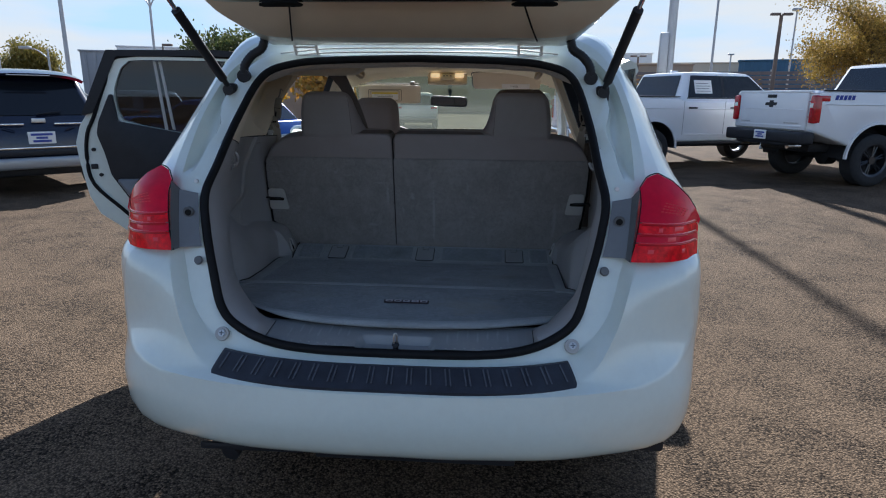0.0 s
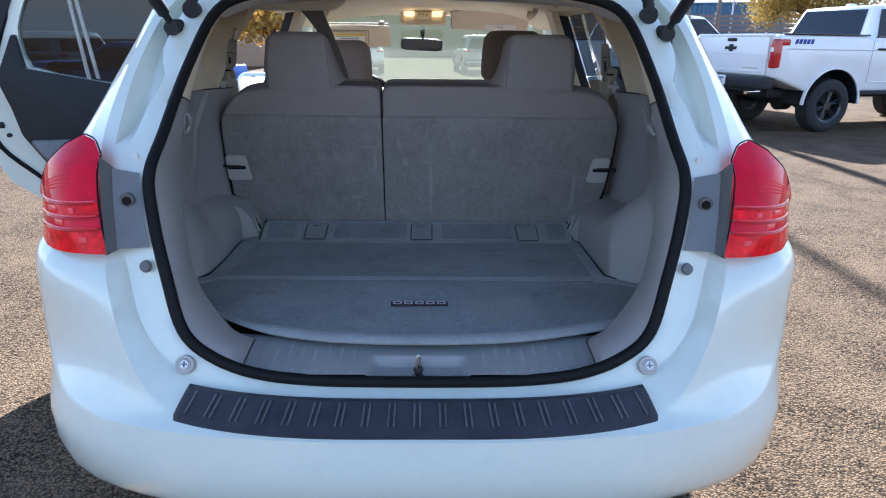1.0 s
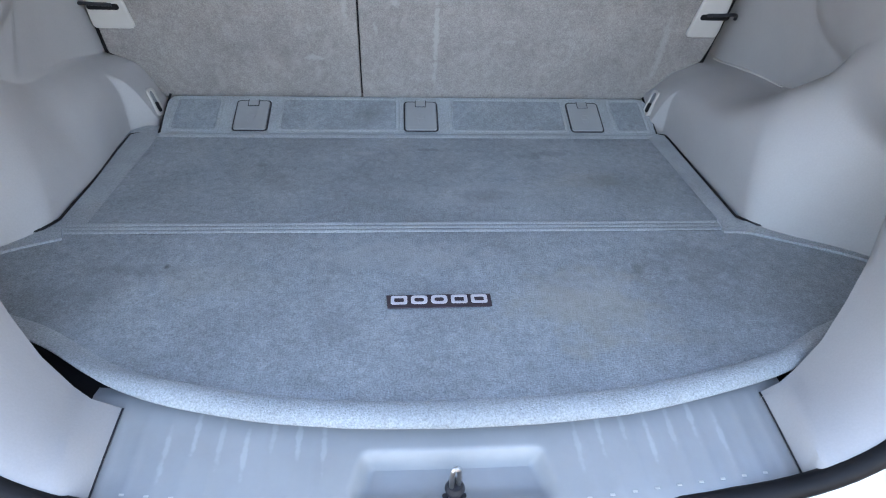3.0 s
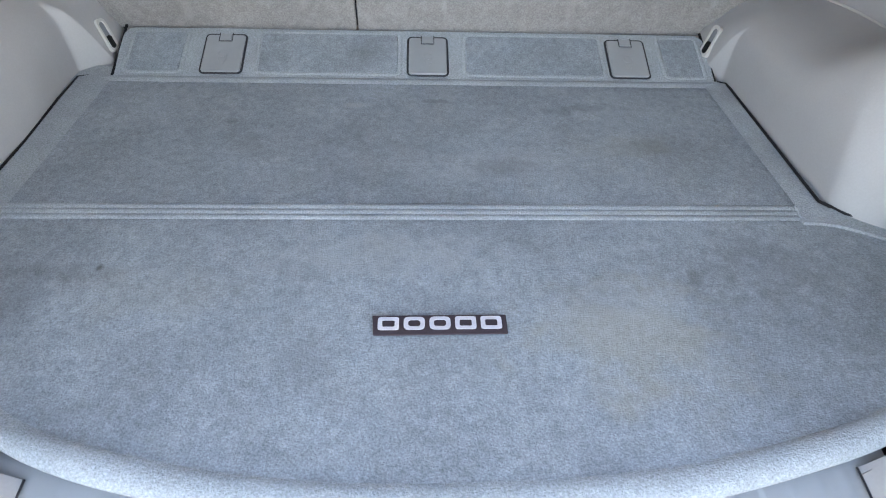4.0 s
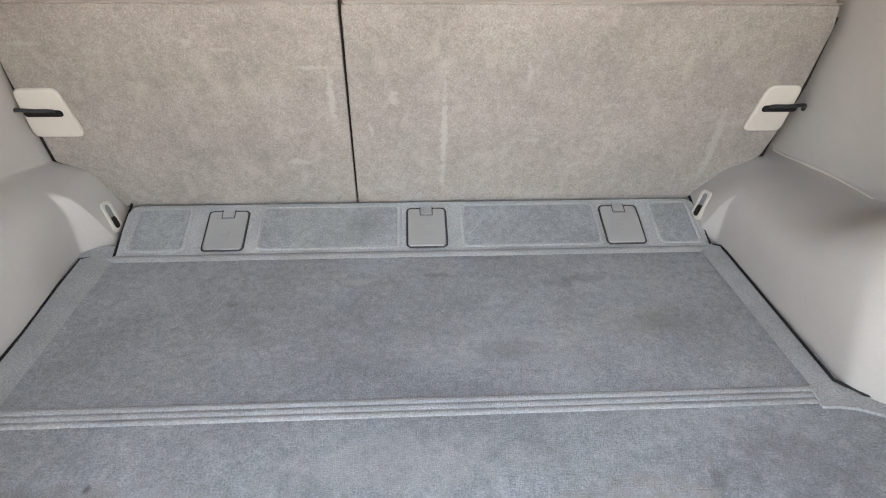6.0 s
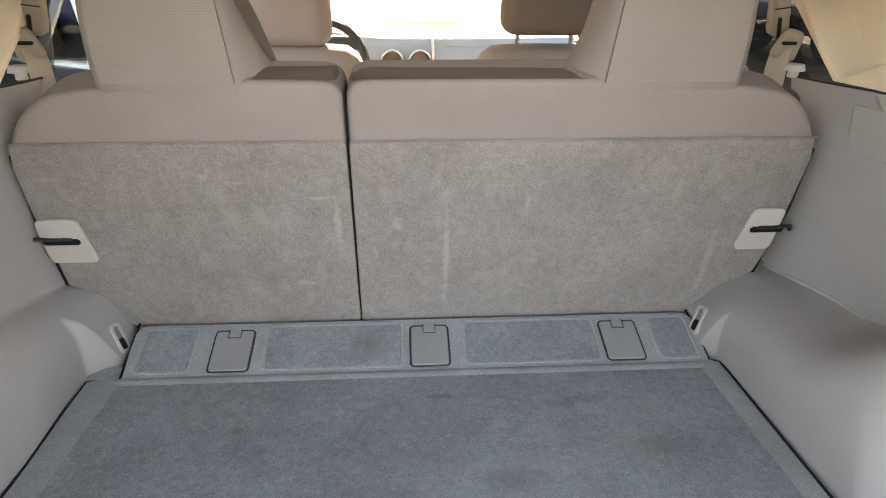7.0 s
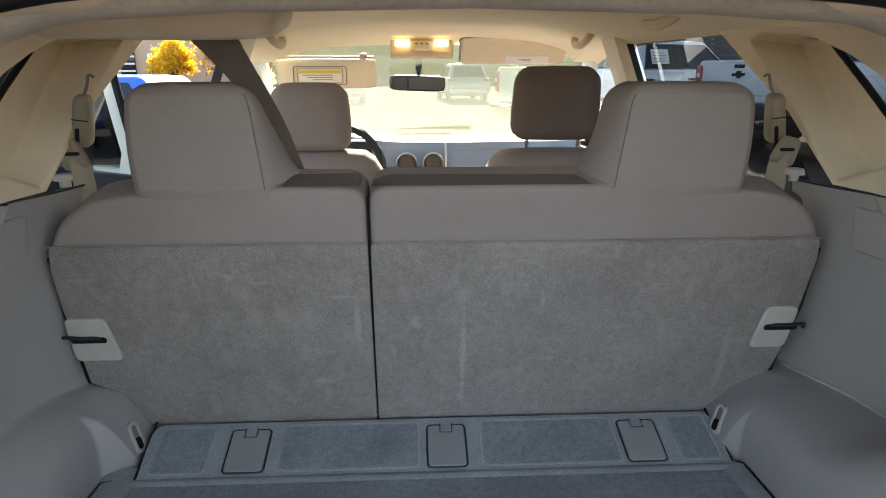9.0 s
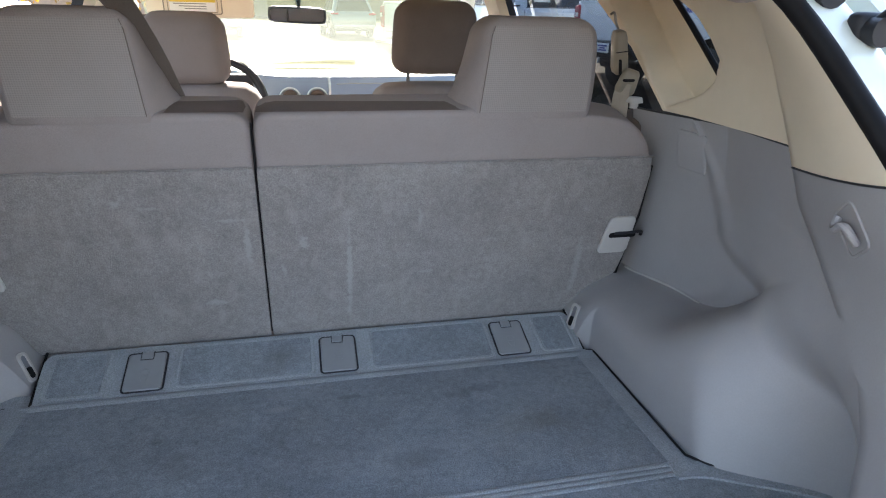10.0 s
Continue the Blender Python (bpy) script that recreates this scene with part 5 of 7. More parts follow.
SEATS = (
    (-1, [(-0.548, 0.808), (-0.137, 0.808), (-0.1335, 1.262), (-0.28, 1.264), (-0.50, 1.252), (-0.560, 1.242), (-0.606, 1.210), (-0.634, 1.165), (-0.641, 1.04), (-0.637, 0.903), (-0.590, 0.884), (-0.578, 0.866)], (-0.485, -0.278), -0.39),
    (1, [(0.492, 0.808), (0.545, 0.871), (0.598, 0.902), (0.614, 1.04), (0.612, 1.165), (0.586, 1.210), (0.548, 1.240), (0.48, 1.252), (0.26, 1.266), (-0.1305, 1.264), (-0.1315, 0.808)], (0.243, 0.463), 0.36),
)
for s, outline, (h0, h1), _ in SEATS:
    bm = B()
    plate_on_seat(bm, soften(outline, 0.035, 6), -0.095, -0.002, 0.011)
    back = part("rear_seat_back", bm, SEAT, car, "grey cloth folding rear seat back", sharp=80)
    # carpet on the back, below the cloth
    bm = B()
    if s < 0:
        low = [(-0.552, 0.806), (-0.1348, 0.806), (-0.1350, 1.172), (-0.629, 1.172), (-0.637, 1.131), (-0.639, 1.06), (-0.635, 0.964), (-0.634, 0.905), (-0.588, 0.884), (-0.577, 0.867)]
    else:
        low = [(0.493, 0.806), (0.543, 0.871), (0.594, 0.902), (0.604, 0.95), (0.611, 1.05), (0.613, 1.136), (0.606, 1.172), (-0.1305, 1.172), (-0.1322, 0.806)]
    plate_on_seat(bm, soften(low, 0.006, 2), -0.010, 0.0035, 0.003)
    part("carpet_back", bm, BACKCARPET, back, "worn grey carpet on the seat back")
    # darker strip along the top, between the head restraint and the middle
    bm = B()
    t0, t1 = (-0.262, -0.142) if s < 0 else (-0.124, 0.226)

    def top_strip(u, v, t0=t0, t1=t1):
        end = min(1.0, min(u, 1 - u) / 0.06)
        return (lerp(t0, t1, u), seat_y(1.262) + lerp(0.004, 0.094, v), 1.2670 + 0.010 * math.sin(math.pi * lerp(0.02, 0.75, v)) * smooth01(end))

    grid(bm, 24, 10, top_strip)
    part("top_panel", bm, SEAT_TOP, back, "darker strip along the top of the seat back", sharp=180)
    # stitched line along the top of the carpet
    bm = B()
    x0, x1 = (-0.630, -0.138) if s < 0 else (-0.126, 0.608)
    tube(bm, [(lerp(x0, x1, k / 20), seat_y(1.173) - 0.0045, 1.1735) for k in range(21)], 0.0013, 6)
    part("stitched_edge", bm, BACKCARPET, back)
    # head restraint: flush with the back, its side flaring towards the middle seat
    d = 1 if s < 0 else -1
    q, o = (h1, h0) if s < 0 else (h0, h1)
    loops_ = []
    R = 0.030
    levels = [(1.252, 0.0)] + [(1.262 + 0.128 * k / 7, 0.0) for k in range(8)] + [(1.390 + R * math.sin(a_), R * (1 - math.cos(a_))) for a_ in (math.pi / 2 * k / 7 for k in range(1, 8))]
    for z, ins in levels:
        t_ = (z - 1.262) / 0.15
        w = table(z, [1.252, 1.262, 1.28, 1.30, 1.335, 1.37, 1.413], [0.056, 0.050, 0.036, 0.024, 0.014, 0.008, 0.002])
        qi, oo = q - d * (0.008 * t_ + ins), o + d * (0.020 * max(0.0, t_) ** 2 + ins)
        y0 = seat_y(z) + 0.0005 + ins * 0.8
        y1 = seat_y(z) + 0.105 - ins * 0.6
        loop = [(oo, y0 + 0.022), (oo + d * 0.004, y0 + 0.010), (oo + d * 0.016, y0), (lerp(oo, qi, 0.5), y0 - 0.0005), (qi - d * 0.006, y0), (qi, y0 + 0.005),
                (qi + d * w * 0.6, y0 + 0.04), (qi + d * w, y0 + 0.075), (qi + d * w * 0.8, y1), (lerp(oo, qi, 0.5), y1), (oo, y1)]
        loops_.append([(x, y, z) for x, y in loop])
    bm = B()
    loft(bm, loops_, cap=True)
    hr = part("head_restraint", bm, SEAT, back, "grey cloth head restraint", sharp=55)
    bm = B()

    def face(u, v, q=q, o=o, d=d):
        z = lerp(1.263, 1.405, v)
        t_ = (z - 1.262) / 0.15
        ins = R * (1 - math.sqrt(max(0.0, 1 - (max(0.0, z - 1.390) / R) ** 2)))
        x = lerp(o + d * (0.020 * max(0.0, t_) ** 2 + ins + 0.017), q - d * (0.008 * t_ + ins + 0.006), u)
        return (x, seat_y(z) + ins * 0.8 - 0.0012 - 0.0005 * math.sin(math.pi * u), z)

    grid(bm, 12, 14, face)
    part("mesh_panel", bm, SEAT_MESH, hr, "grey mesh cloth panel", sharp=180)
    bm = B()
    tube(bm, [face(1.0, k / 10) for k in range(11)], 0.0008, 5)
    part("stitched_seam", bm, BELT, hr)
    # latch bezel and strap
    bm = B()
    e = -1 if s < 0 else 1
    bx0, bx1 = (-0.640, -0.566) if s < 0 else (0.541, 0.606)
    plate_on_seat(bm, soften([(bx0 - (0 if s < 0 else 0.006), 0.960), (bx1 + (0.006 if s < 0 else -0.004), 0.960), (bx1 - (0.008 if s < 0 else 0), 1.045), (bx0 + (0 if s < 0 else 0.008), 1.045)], 0.012, 3), 0.003, 0.011, 0.003)
    bz_ = part("latch_bezel", bm, TRIM_LIGHT, back, "pale plastic strap slot")
    bm = B()
    sx = -0.586 if s < 0 else 0.560
    plate_on_seat(bm, rounded(0.060, 0.012, 0.0055), 0.0, 0.0118, 0.0005)
    bmesh.ops.translate(bm, vec=Vector((sx - e * -0.022, seat_y(1.004) - seat_y(0.0), 1.004)), verts=bm.verts)
    part("slot", bm, RUBBER, bz_)
    bm = B()
    tube(bm, curve([(sx + e * 0.004, seat_y(1.003) - 0.011, 1.006), (sx + e * 0.03, seat_y(1.003) - 0.015, 1.007), (sx + e * 0.058, seat_y(1.003) - 0.013, 1.008), (sx + e * 0.068, seat_y(1.003) - 0.006, 1.004), (sx + e * 0.069, seat_y(1.003) - 0.002, 0.996)], 4), 0.0034, 8)
    part("strap", bm, BLACK, bz_)
# dark strip where the two backs meet
bm = B()
tube(bm, [(-0.134, seat_y(0.82) + 0.006, 0.82), (-0.1330, seat_y(1.05) + 0.003, 1.05), (-0.1320, seat_y(1.25) + 0.004, 1.25)], 0.0019, 6)
part("seat_joint", bm, RUBBER, car)
# black tubes painting the shade in the gaps beside the backs
for s, side_pts in ((-1, [(0.553, 0.835), (0.583, 0.868), (0.598, 0.886), (0.641, 0.905), (0.643, 1.04), (0.637, 1.150)]), (1, [(0.510, 0.828), (0.549, 0.868), (0.602, 0.899), (0.617, 1.04), (0.615, 1.150)])):
    bm = B()
    tube(bm, [(s * x, seat_y(z) + 0.008, z) for x, z in side_pts], 0.0048, 6)
    part("seat_side_shade", bm, RUBBER, car)
# cloth blocks added at the sides of the bench to stop light leaking past
for s, x in ((-1, 0.675), (1, 0.655)):
    bm = B()
    cushion(bm, (0.085, 0.11, 0.42), 0.025, pose(s * x, 1.035, 1.02, 10, 0, 0), 6)
    part("side_light_stop", bm, SEAT_DARK, car, sharp=180)
# rear seat cushion
bm = B()
cushion(bm, (1.26, 0.50, 0.20), 0.06, pose(0, 1.30, 0.68), 8, 0.01)
part("rear_seat_cushion", bm, SEAT, car)

# ---- headliner and roof trim ----
bm = B()


def liner(u, v):
    x = lerp(-0.60, 0.60, u)
    y = lerp(0.62, 2.46, v)
    arch = table(y, [0.62, 0.75, 1.2, 2.0, 2.3, 2.46], [1.530, 1.545, 1.575, 1.575, 1.555, 1.525])
    return (x, y, arch - 0.055 * abs(x / 0.6) ** 3.2)


grid(bm, 24, 40, liner)
part("headliner", bm, LINER, car, "beige cloth headliner")
bm = B()


def rim(u, v):
    x = lerp(-0.485, 0.485, u)
    k = abs(x) / 0.485
    zo = table(abs(x), [0, 0.25, 0.40, 0.487], [1.532, 1.526, 1.512, 1.470])
    y = lerp(rear_y(zo) + 0.014, 0.66, v)
    return (x, y, zo - 0.012 - 0.026 * math.sin(math.pi * min(1.0, v * 1.25)) ** 0.7 + 0.012 * v + 0.03 * v * k ** 4)


grid(bm, 40, 10, rim)
part("roof_rear_trim", bm, RIM, car, "dusty grey plastic roof trim")
for s in (1, -1):
    bm = B()
    grid(bm, 14, 6, lambda u, v: (s * lerp(0.595, lerp(0.66, 0.70, v), v), lerp(0.95, 2.5, u), table(lerp(0.95, 2.5, u), [0.95, 1.3, 2.0, 2.3, 2.5], [1.505, 1.52, 1.52, 1.50, 1.46]) + 0.004 - 0.012 * v))
    part("roof_side_trim", bm, LINER, car)

# belt retractor cover in the roof and the middle belt
bm = B()
cushion(bm, (0.31, 0.20, 0.080), 0.034, pose(-0.385, 0.79, 1.520, 4, 0, 3), 10, 0.004, 0.0)
part("belt_retractor_cover", bm, BEIGE, car, "beige roof cover of the middle seat belt", sharp=180)
bm = B()
belt_pts = [(-0.322, 0.745, 1.492), (-0.302, 0.785, 1.448), (-0.277, 0.845, 1.385), (-0.262, 0.885, 1.335), (-0.241, 0.925, 1.268)]
belt_w = [table(i, [0, 4, 8, 12, 16], [0.034, 0.024, 0.016, 0.013, 0.004]) for i in range(17)]
loft(bm, [[Vector(p) + Vector((w * 0.92, -0.25 * w, w * 0.30)) * k + Vector((0, d, 0)) for k, d in ((1, 0), (-1, 0), (-1, 0.002), (1, 0.002))] for p, w in zip(curve(belt_pts, 4), belt_w)], cap=True)
part("middle_seat_belt", bm, BELT, car, "brown-grey webbing of the middle seat belt")

# side belts on the rear pillars
for s in (1, -1):
    bm = B()
    bx = 0.600 if s > 0 else 0.632
    tube(bm, curve([(s * (bx - 0.012), 1.055, 1.424), (s * (bx - 0.006), 1.050, 1.428), (s * (bx - 0.003), 1.045, 1.410), (s * (bx + 0.001), 1.035, 1.392)], 4), 0.0026, 6)
    part("belt_guide", bm, INK, car)
    bm = B()
    m = pose(s * bx, 1.020, 1.352, 6, s * -9, s * -12)
    cushion(bm, (0.030, 0.040, 0.086), 0.008, m, 6, 0.001, 0.18)
    holder = part("belt_holder", bm, HOLDER, car, "beige plastic belt holder", sharp=180)
    bm = B()
    prism(bm, rounded(0.006, 0.040, 0.003), m @ pose(-0.004, -0.0205, -0.030, 90, 0, 0), 0.003)
    prism(bm, rounded(0.026, 0.0016, 0.0006), m @ pose(0, -0.0205, 0.004, 90, 0, 0), 0.002)
    part("holder_slot", bm, RUBBER, holder)
    bm = B()
    c = Vector((s * (bx + 0.012), 0.990, 1.296))
    cushion(bm, (0.046, 0.018, 0.050), 0.0085, pose(c.x, c.y, c.z, 8, s * 14, 0), 6, 0.001, 0.25)
    tongue = part("belt_tongue", bm, HOLDER, car, "beige plastic belt tongue", sharp=180)
    bm = B()
    prism(bm, rounded(0.026, 0.006, 0.003), pose(c.x - s * 0.004, c.y - 0.0085, c.z + 0.004, 98, 0, 0), 0.003)
    part("tongue_slot", bm, RUBBER, tongue)
    bm = B()
    disc(bm, (s * (bx + 0.022), 0.972, 1.262), 0.018, 0.010, "z", 18, 0.015)
    disc(bm, (s * (bx + 0.022), 0.972, 1.252), 0.009, 0.014, "z", 12)
    part("belt_button", bm, TRIM_LIGHT, car, sharp=50)
    bm = B()
    tube(bm, curve([(s * (bx + 0.004), 0.988, 1.292), (s * (bx - 0.002), 0.985, 1.27), (s * (bx - 0.006), 0.98, 1.20)], 4), 0, flat=(0.034, 0.003))
    part("side_belt", bm, BELT_LIGHT, car)
    # grab handle and coat hook in the roof side
    bm = B()
    for y0, zc, drop in ((1.95, 1.576, 0.068), (1.28, 1.574, 0.042)):
        bm = B()
        tube(bm, curve([(s * 0.521, y0, zc - 0.004), (s * 0.500, y0 + 0.008, zc - drop * 0.75), (s * 0.488, y0 + 0.075, zc - drop), (s * 0.496, y0 + 0.155, zc - drop * 0.7), (s * 0.521, y0 + 0.165, zc - 0.004)], 5), 0.0125, 10)
        for d in (0.0, 0.165):
            cushion(bm, (0.022, 0.056, 0.032), 0.009, pose(s * 0.520, y0 + d, zc - 0.012, 0, s * 35, 0), 5)
        gh = part("grab_handle", bm, BEIGE, car, "beige roof grab handle", sharp=180)
        bm = B()
        cushion(bm, (0.014, 0.10, 0.026), 0.006, pose(s * 0.519, y0 + 0.083, zc - 0.014, 0, s * 35, 0), 5)
        part("handle_recess", bm, BLACK, gh, sharp=180)

# ---- front cabin ----
# the right restraint's backlit shade is put into its darker fabric
for s, x, z0, z1, m_ in ((-1, -0.384, 1.182, 1.392, SEAT), (1, 0.398, 1.215, 1.442, SEAT_DARK)):
    bm = B()
    cushion(bm, (0.55, 0.16, 0.62), 0.07, pose(x, 1.98, 0.87, 12, 0, 0), 8, 0.012, 0.22)
    fs = part("front_seat_back", bm, SEAT, car, "grey cloth front seat")
    bm = B()
    cushion(bm, (0.285 if s > 0 else 0.250, 0.10, z1 - z0), 0.046, pose(x, 1.91, (z0 + z1) / 2, 8, 0, 0), 14, 0.004, 0.07)
    fh = part("head_restraint", bm, m_, fs, "grey cloth front head restraint", sharp=180)
    for d in (-0.085, 0.085) if s > 0 else (-0.01, 0.07):
        bm = B()
        tube(bm, [(x + d, 1.93, z0 + 0.03), (x + d, 1.94, 1.13)], 0.006, 8)
        disc(bm, (x + d, 1.937, 1.162), 0.016, 0.014, "z", 12)
        part("restraint_post", bm, CHROME, fh)
    bm = B()
    cushion(bm, (0.54, 0.50, 0.18), 0.06, pose(x, 2.28, 0.60), 8, 0.01)
    part("front_seat_cushion", bm, SEAT, car)

bm = B()


def dash(u, v):
    x = lerp(-0.74, 0.74, u)
    y = table(v, [0, 0.25, 0.40, 0.55, 1], [2.80, 2.74, 2.80, 2.95, 3.30])
    z = table(v, [0, 0.25, 0.40, 0.55, 1], [0.72, 1.00, 1.105, 1.120, 1.07])
    if x < -0.1:
        z += 0.03 * math.exp(-((x + 0.40) / 0.16) ** 2) * smooth01(1 - abs(v - 0.42) / 0.3)
    return (x, y + 0.10 * abs(x) ** 2, z)


grid(bm, 40, 20, dash)
dash_ob = part("dashboard", bm, DASH, car, "grey plastic dashboard")
for x in (-0.093, 0.029):
    bm = B()
    n = 24
    loft(bm, [[(x + r * math.cos(2 * math.pi * k / n), 2.735 + d, 1.018 + r * math.sin(2 * math.pi * k / n)) for k in range(n)] for r, d in ((0.044, 0.02), (0.050, -0.012), (0.044, -0.020), (0.037, 0.0))])
    v_ = part("air_vent", bm, SATIN, dash_ob, "round vent with a silver ring")
    bm = B()
    disc(bm, (x, 2.745, 1.018), 0.034, 0.01, "y", 20)
    for k in range(5):
        box(bm, (x, 2.735, 0.996 + 0.011 * k), (0.058, 0.006, 0.004))
    part("vent_slats", bm, SEAT_DARK, v_)
bm = B()
tube(bm, [(0.085, 2.722, 0.90), (0.086, 2.725, 1.06), (0.086, 2.78, 1.105)], 0.006, 6)
part("dash_trim", bm, SATIN, dash_ob)
bm = B()
tube(bm, curve([(0.12, 2.765, 1.075), (0.30, 2.775, 1.078), (0.52, 2.795, 1.070)], 4), 0.0022, 5)
tube(bm, curve([(0.12, 2.742, 1.000), (0.30, 2.752, 1.000), (0.52, 2.772, 0.995)], 4), 0.0022, 5)
part("airbag_seam", bm, INK, dash_ob)
bm = B()
n = 20
loft(bm, [[(0.61 + r * math.cos(2 * math.pi * k / n), 2.775 + d, 1.035 + r * math.sin(2 * math.pi * k / n)) for k in range(n)] for r, d in ((0.040, 0.03), (0.044, -0.012), (0.038, -0.016), (0.032, 0.004), (0.004, 0.006))])
part("air_vent", bm, SATIN, dash_ob, "round vent with a silver ring")
# steering wheel
bm = B()
m = pose(-0.375, 2.46, 1.03, 68, 0, 0)
tube(bm, [m @ Vector((0.185 * math.cos(2 * math.pi * k / 32), 0.185 * math.sin(2 * math.pi * k / 32), 0)) for k in range(32)], 0.017, 8, closed=True)
box(bm, (0, -0.01, -0.02), (0.15, 0.12, 0.06), m, bevel=0.02, seg=3)
box(bm, (0, 0, -0.01), (0.34, 0.035, 0.02), m, bevel=0.006)
box(bm, (0, -0.09, -0.01), (0.04, 0.17, 0.02), m, bevel=0.006)
part("steering_wheel", bm, BLACK, car, "dark steering wheel")
bm = B()
box(bm, (-0.40, 2.78, 1.075), (0.30, 0.04, 0.09), bevel=0.015)
part("instrument_cluster", bm, BLACK, dash_ob)
bm = B()
grid(bm, 12, 10, lambda u, v: (lerp(-0.70, 0.70, u) * (1 - 0.09 * v), lerp(3.28, 2.44, v) + 0.06 * (1 - (2 * u - 1) ** 2), lerp(1.055, 1.555, v)))
ws = part("windscreen", bm, WINDSCREEN, car, "dusty bright windscreen")
ws.visible_shadow = False
bm = B()
tube(bm, curve([(-0.55, 3.20, 1.075), (-0.2, 3.25, 1.07), (0.25, 3.24, 1.085)], 4), 0.008, 6)
part("wiper", bm, BLACK, car)
# mirror
bm = B()
cushion(bm, (0.245, 0.035, 0.066), 0.016, pose(-0.040, 2.745, 1.372, 0, 2, 0), 8, 0.002)
mir = part("rear_view_mirror", bm, BLACK, car, "black framed rear-view mirror", sharp=180)
bm = B()
prism(bm, rounded(0.226, 0.052, 0.014), look((-0.040, 2.7225, 1.372), (-0.030, 3.7225, 1.442)), 0.002)
part("mirror_glass", bm, MIRROR, mir)
bm = B()
tube(bm, [(-0.035, 2.75, 1.38), (-0.033, 2.77, 1.44), (-0.033, 2.72, 1.475)], 0.014, 8)
part("mirror_stalk", bm, BLACK, mir)
# roof console with reading lamps
bm = B()
cushion(bm, (0.235, 0.02, 0.085), 0.009, pose(-0.025, 2.35, 1.508, -38, 0, 0), 6, 0.002)
con = part("roof_console", bm, BEIGE, car, "beige roof console with lit reading lamps", sharp=180)
for x in (-0.098, 0.048):
    bm = B()
    cushion(bm, (0.055, 0.012, 0.030), 0.005, pose(x, 2.332, 1.528, -38, 0, 0), 4, 0.001)
    part("reading_lamp", bm, LAMP_WARM, con, "warm glowing reading lamp", sharp=180)
bm = B()
cushion(bm, (0.085, 0.014, 0.040), 0.007, pose(-0.025, 2.333, 1.518, -38, 0, 0), 4, 0.001)
part("switch_panel", bm, LINER, con, sharp=180)
for x in (-0.045, -0.025, -0.005):
    bm = B()
    box(bm, (x, 2.321, 1.525), (0.010, 0.006, 0.005), pose(0, 0, 0), bevel=0.001)
    part("switch", bm, INK, con)
# visors
for s, cx, w, h, cy, cz, tilt in ((-1, -0.404, 0.392, 0.112, 2.50, 1.416, 6), (1, 0.335, 0.410, 0.165, 2.405, 1.503, 56)):
    m = pose(cx, cy, cz, tilt, 0, -s * 1.5)
    bm = B()
    cushion(bm, (w, 0.022, h), 0.010, m, 8, 0.002)
    vis = part("sun_visor", bm, BEIGE, car, "beige sun visor folded down" if s < 0 else "beige sun visor folded up with a white label", sharp=180)
    bm = B()
    tube(bm, [m @ Vector((-w / 2 + 0.01, 0, h / 2 + 0.008)), m @ Vector((w / 2 - 0.01, 0, h / 2 + 0.008))], 0.005, 8)
    for x in (-w / 2 + 0.02, w / 2 - 0.05):
        box(bm, (x, 0, h / 2 + 0.012), (0.030, 0.016, 0.022), m, bevel=0.005)
    part("visor_rod", bm, HOLDER, vis)
    if s > 0:
        bm = B()
        tube(bm, curve([m @ Vector(p) for p in ((-w / 2 - 0.004, -0.004, -h / 2 + 0.02), (-w / 2 - 0.005, -0.004, 0.03), (-w / 2 + 0.012, -0.004, h / 2 + 0.004), (0, -0.004, h / 2 + 0.005), (w / 2 - 0.03, -0.004, h / 2 + 0.003))], 5), 0.0032, 6)
        part("visor_gap", bm, INK, vis)
    if s < 0:
        bm = B()
        tube(bm, [m @ Vector((-0.028 + p[0], -0.0135, -0.006 + p[1])) for p in rounded(0.21, 0.070, 0.008)], 0.0022, 6, closed=True)
        tube(bm, [m @ Vector((-0.028 + p[0], -0.0135, -0.006 + p[1])) for p in rounded(0.18, 0.058, 0.006)], 0.0014, 6, closed=True)
        part("vanity_frame", bm, HOLDER, vis)
        lx, lz, lw, lh = -0.028, -0.010, 0.166, 0.044
    else:
        lx, lz, lw, lh = 0.055, -0.040, 0.170, 0.050
    bm = B()
    box(bm, (lx, -0.0150, lz), (lw, 0.002, lh), m)
    lab = part("visor_label", bm, PAPER, vis, "white warning label with a yellow bar" if s < 0 else "white warning label")
    if s < 0:
        bm = B()
        box(bm, (lx, -0.0165, lz + lh / 2 - 0.005), (lw, 0.002, 0.010), m)
        part("yellow_bar", bm, YELLOW_PRINT, lab)
    for k in range(3):
        bm = B()
        box(bm, (lx + 0.01 * (k - 1), -0.0165, lz + 0.006 - 0.009 * k), ((0.12 if s < 0 else 0.05) - 0.02 * k, 0.001, 0.003), m)
        part("text_bar", bm, INK, lab)

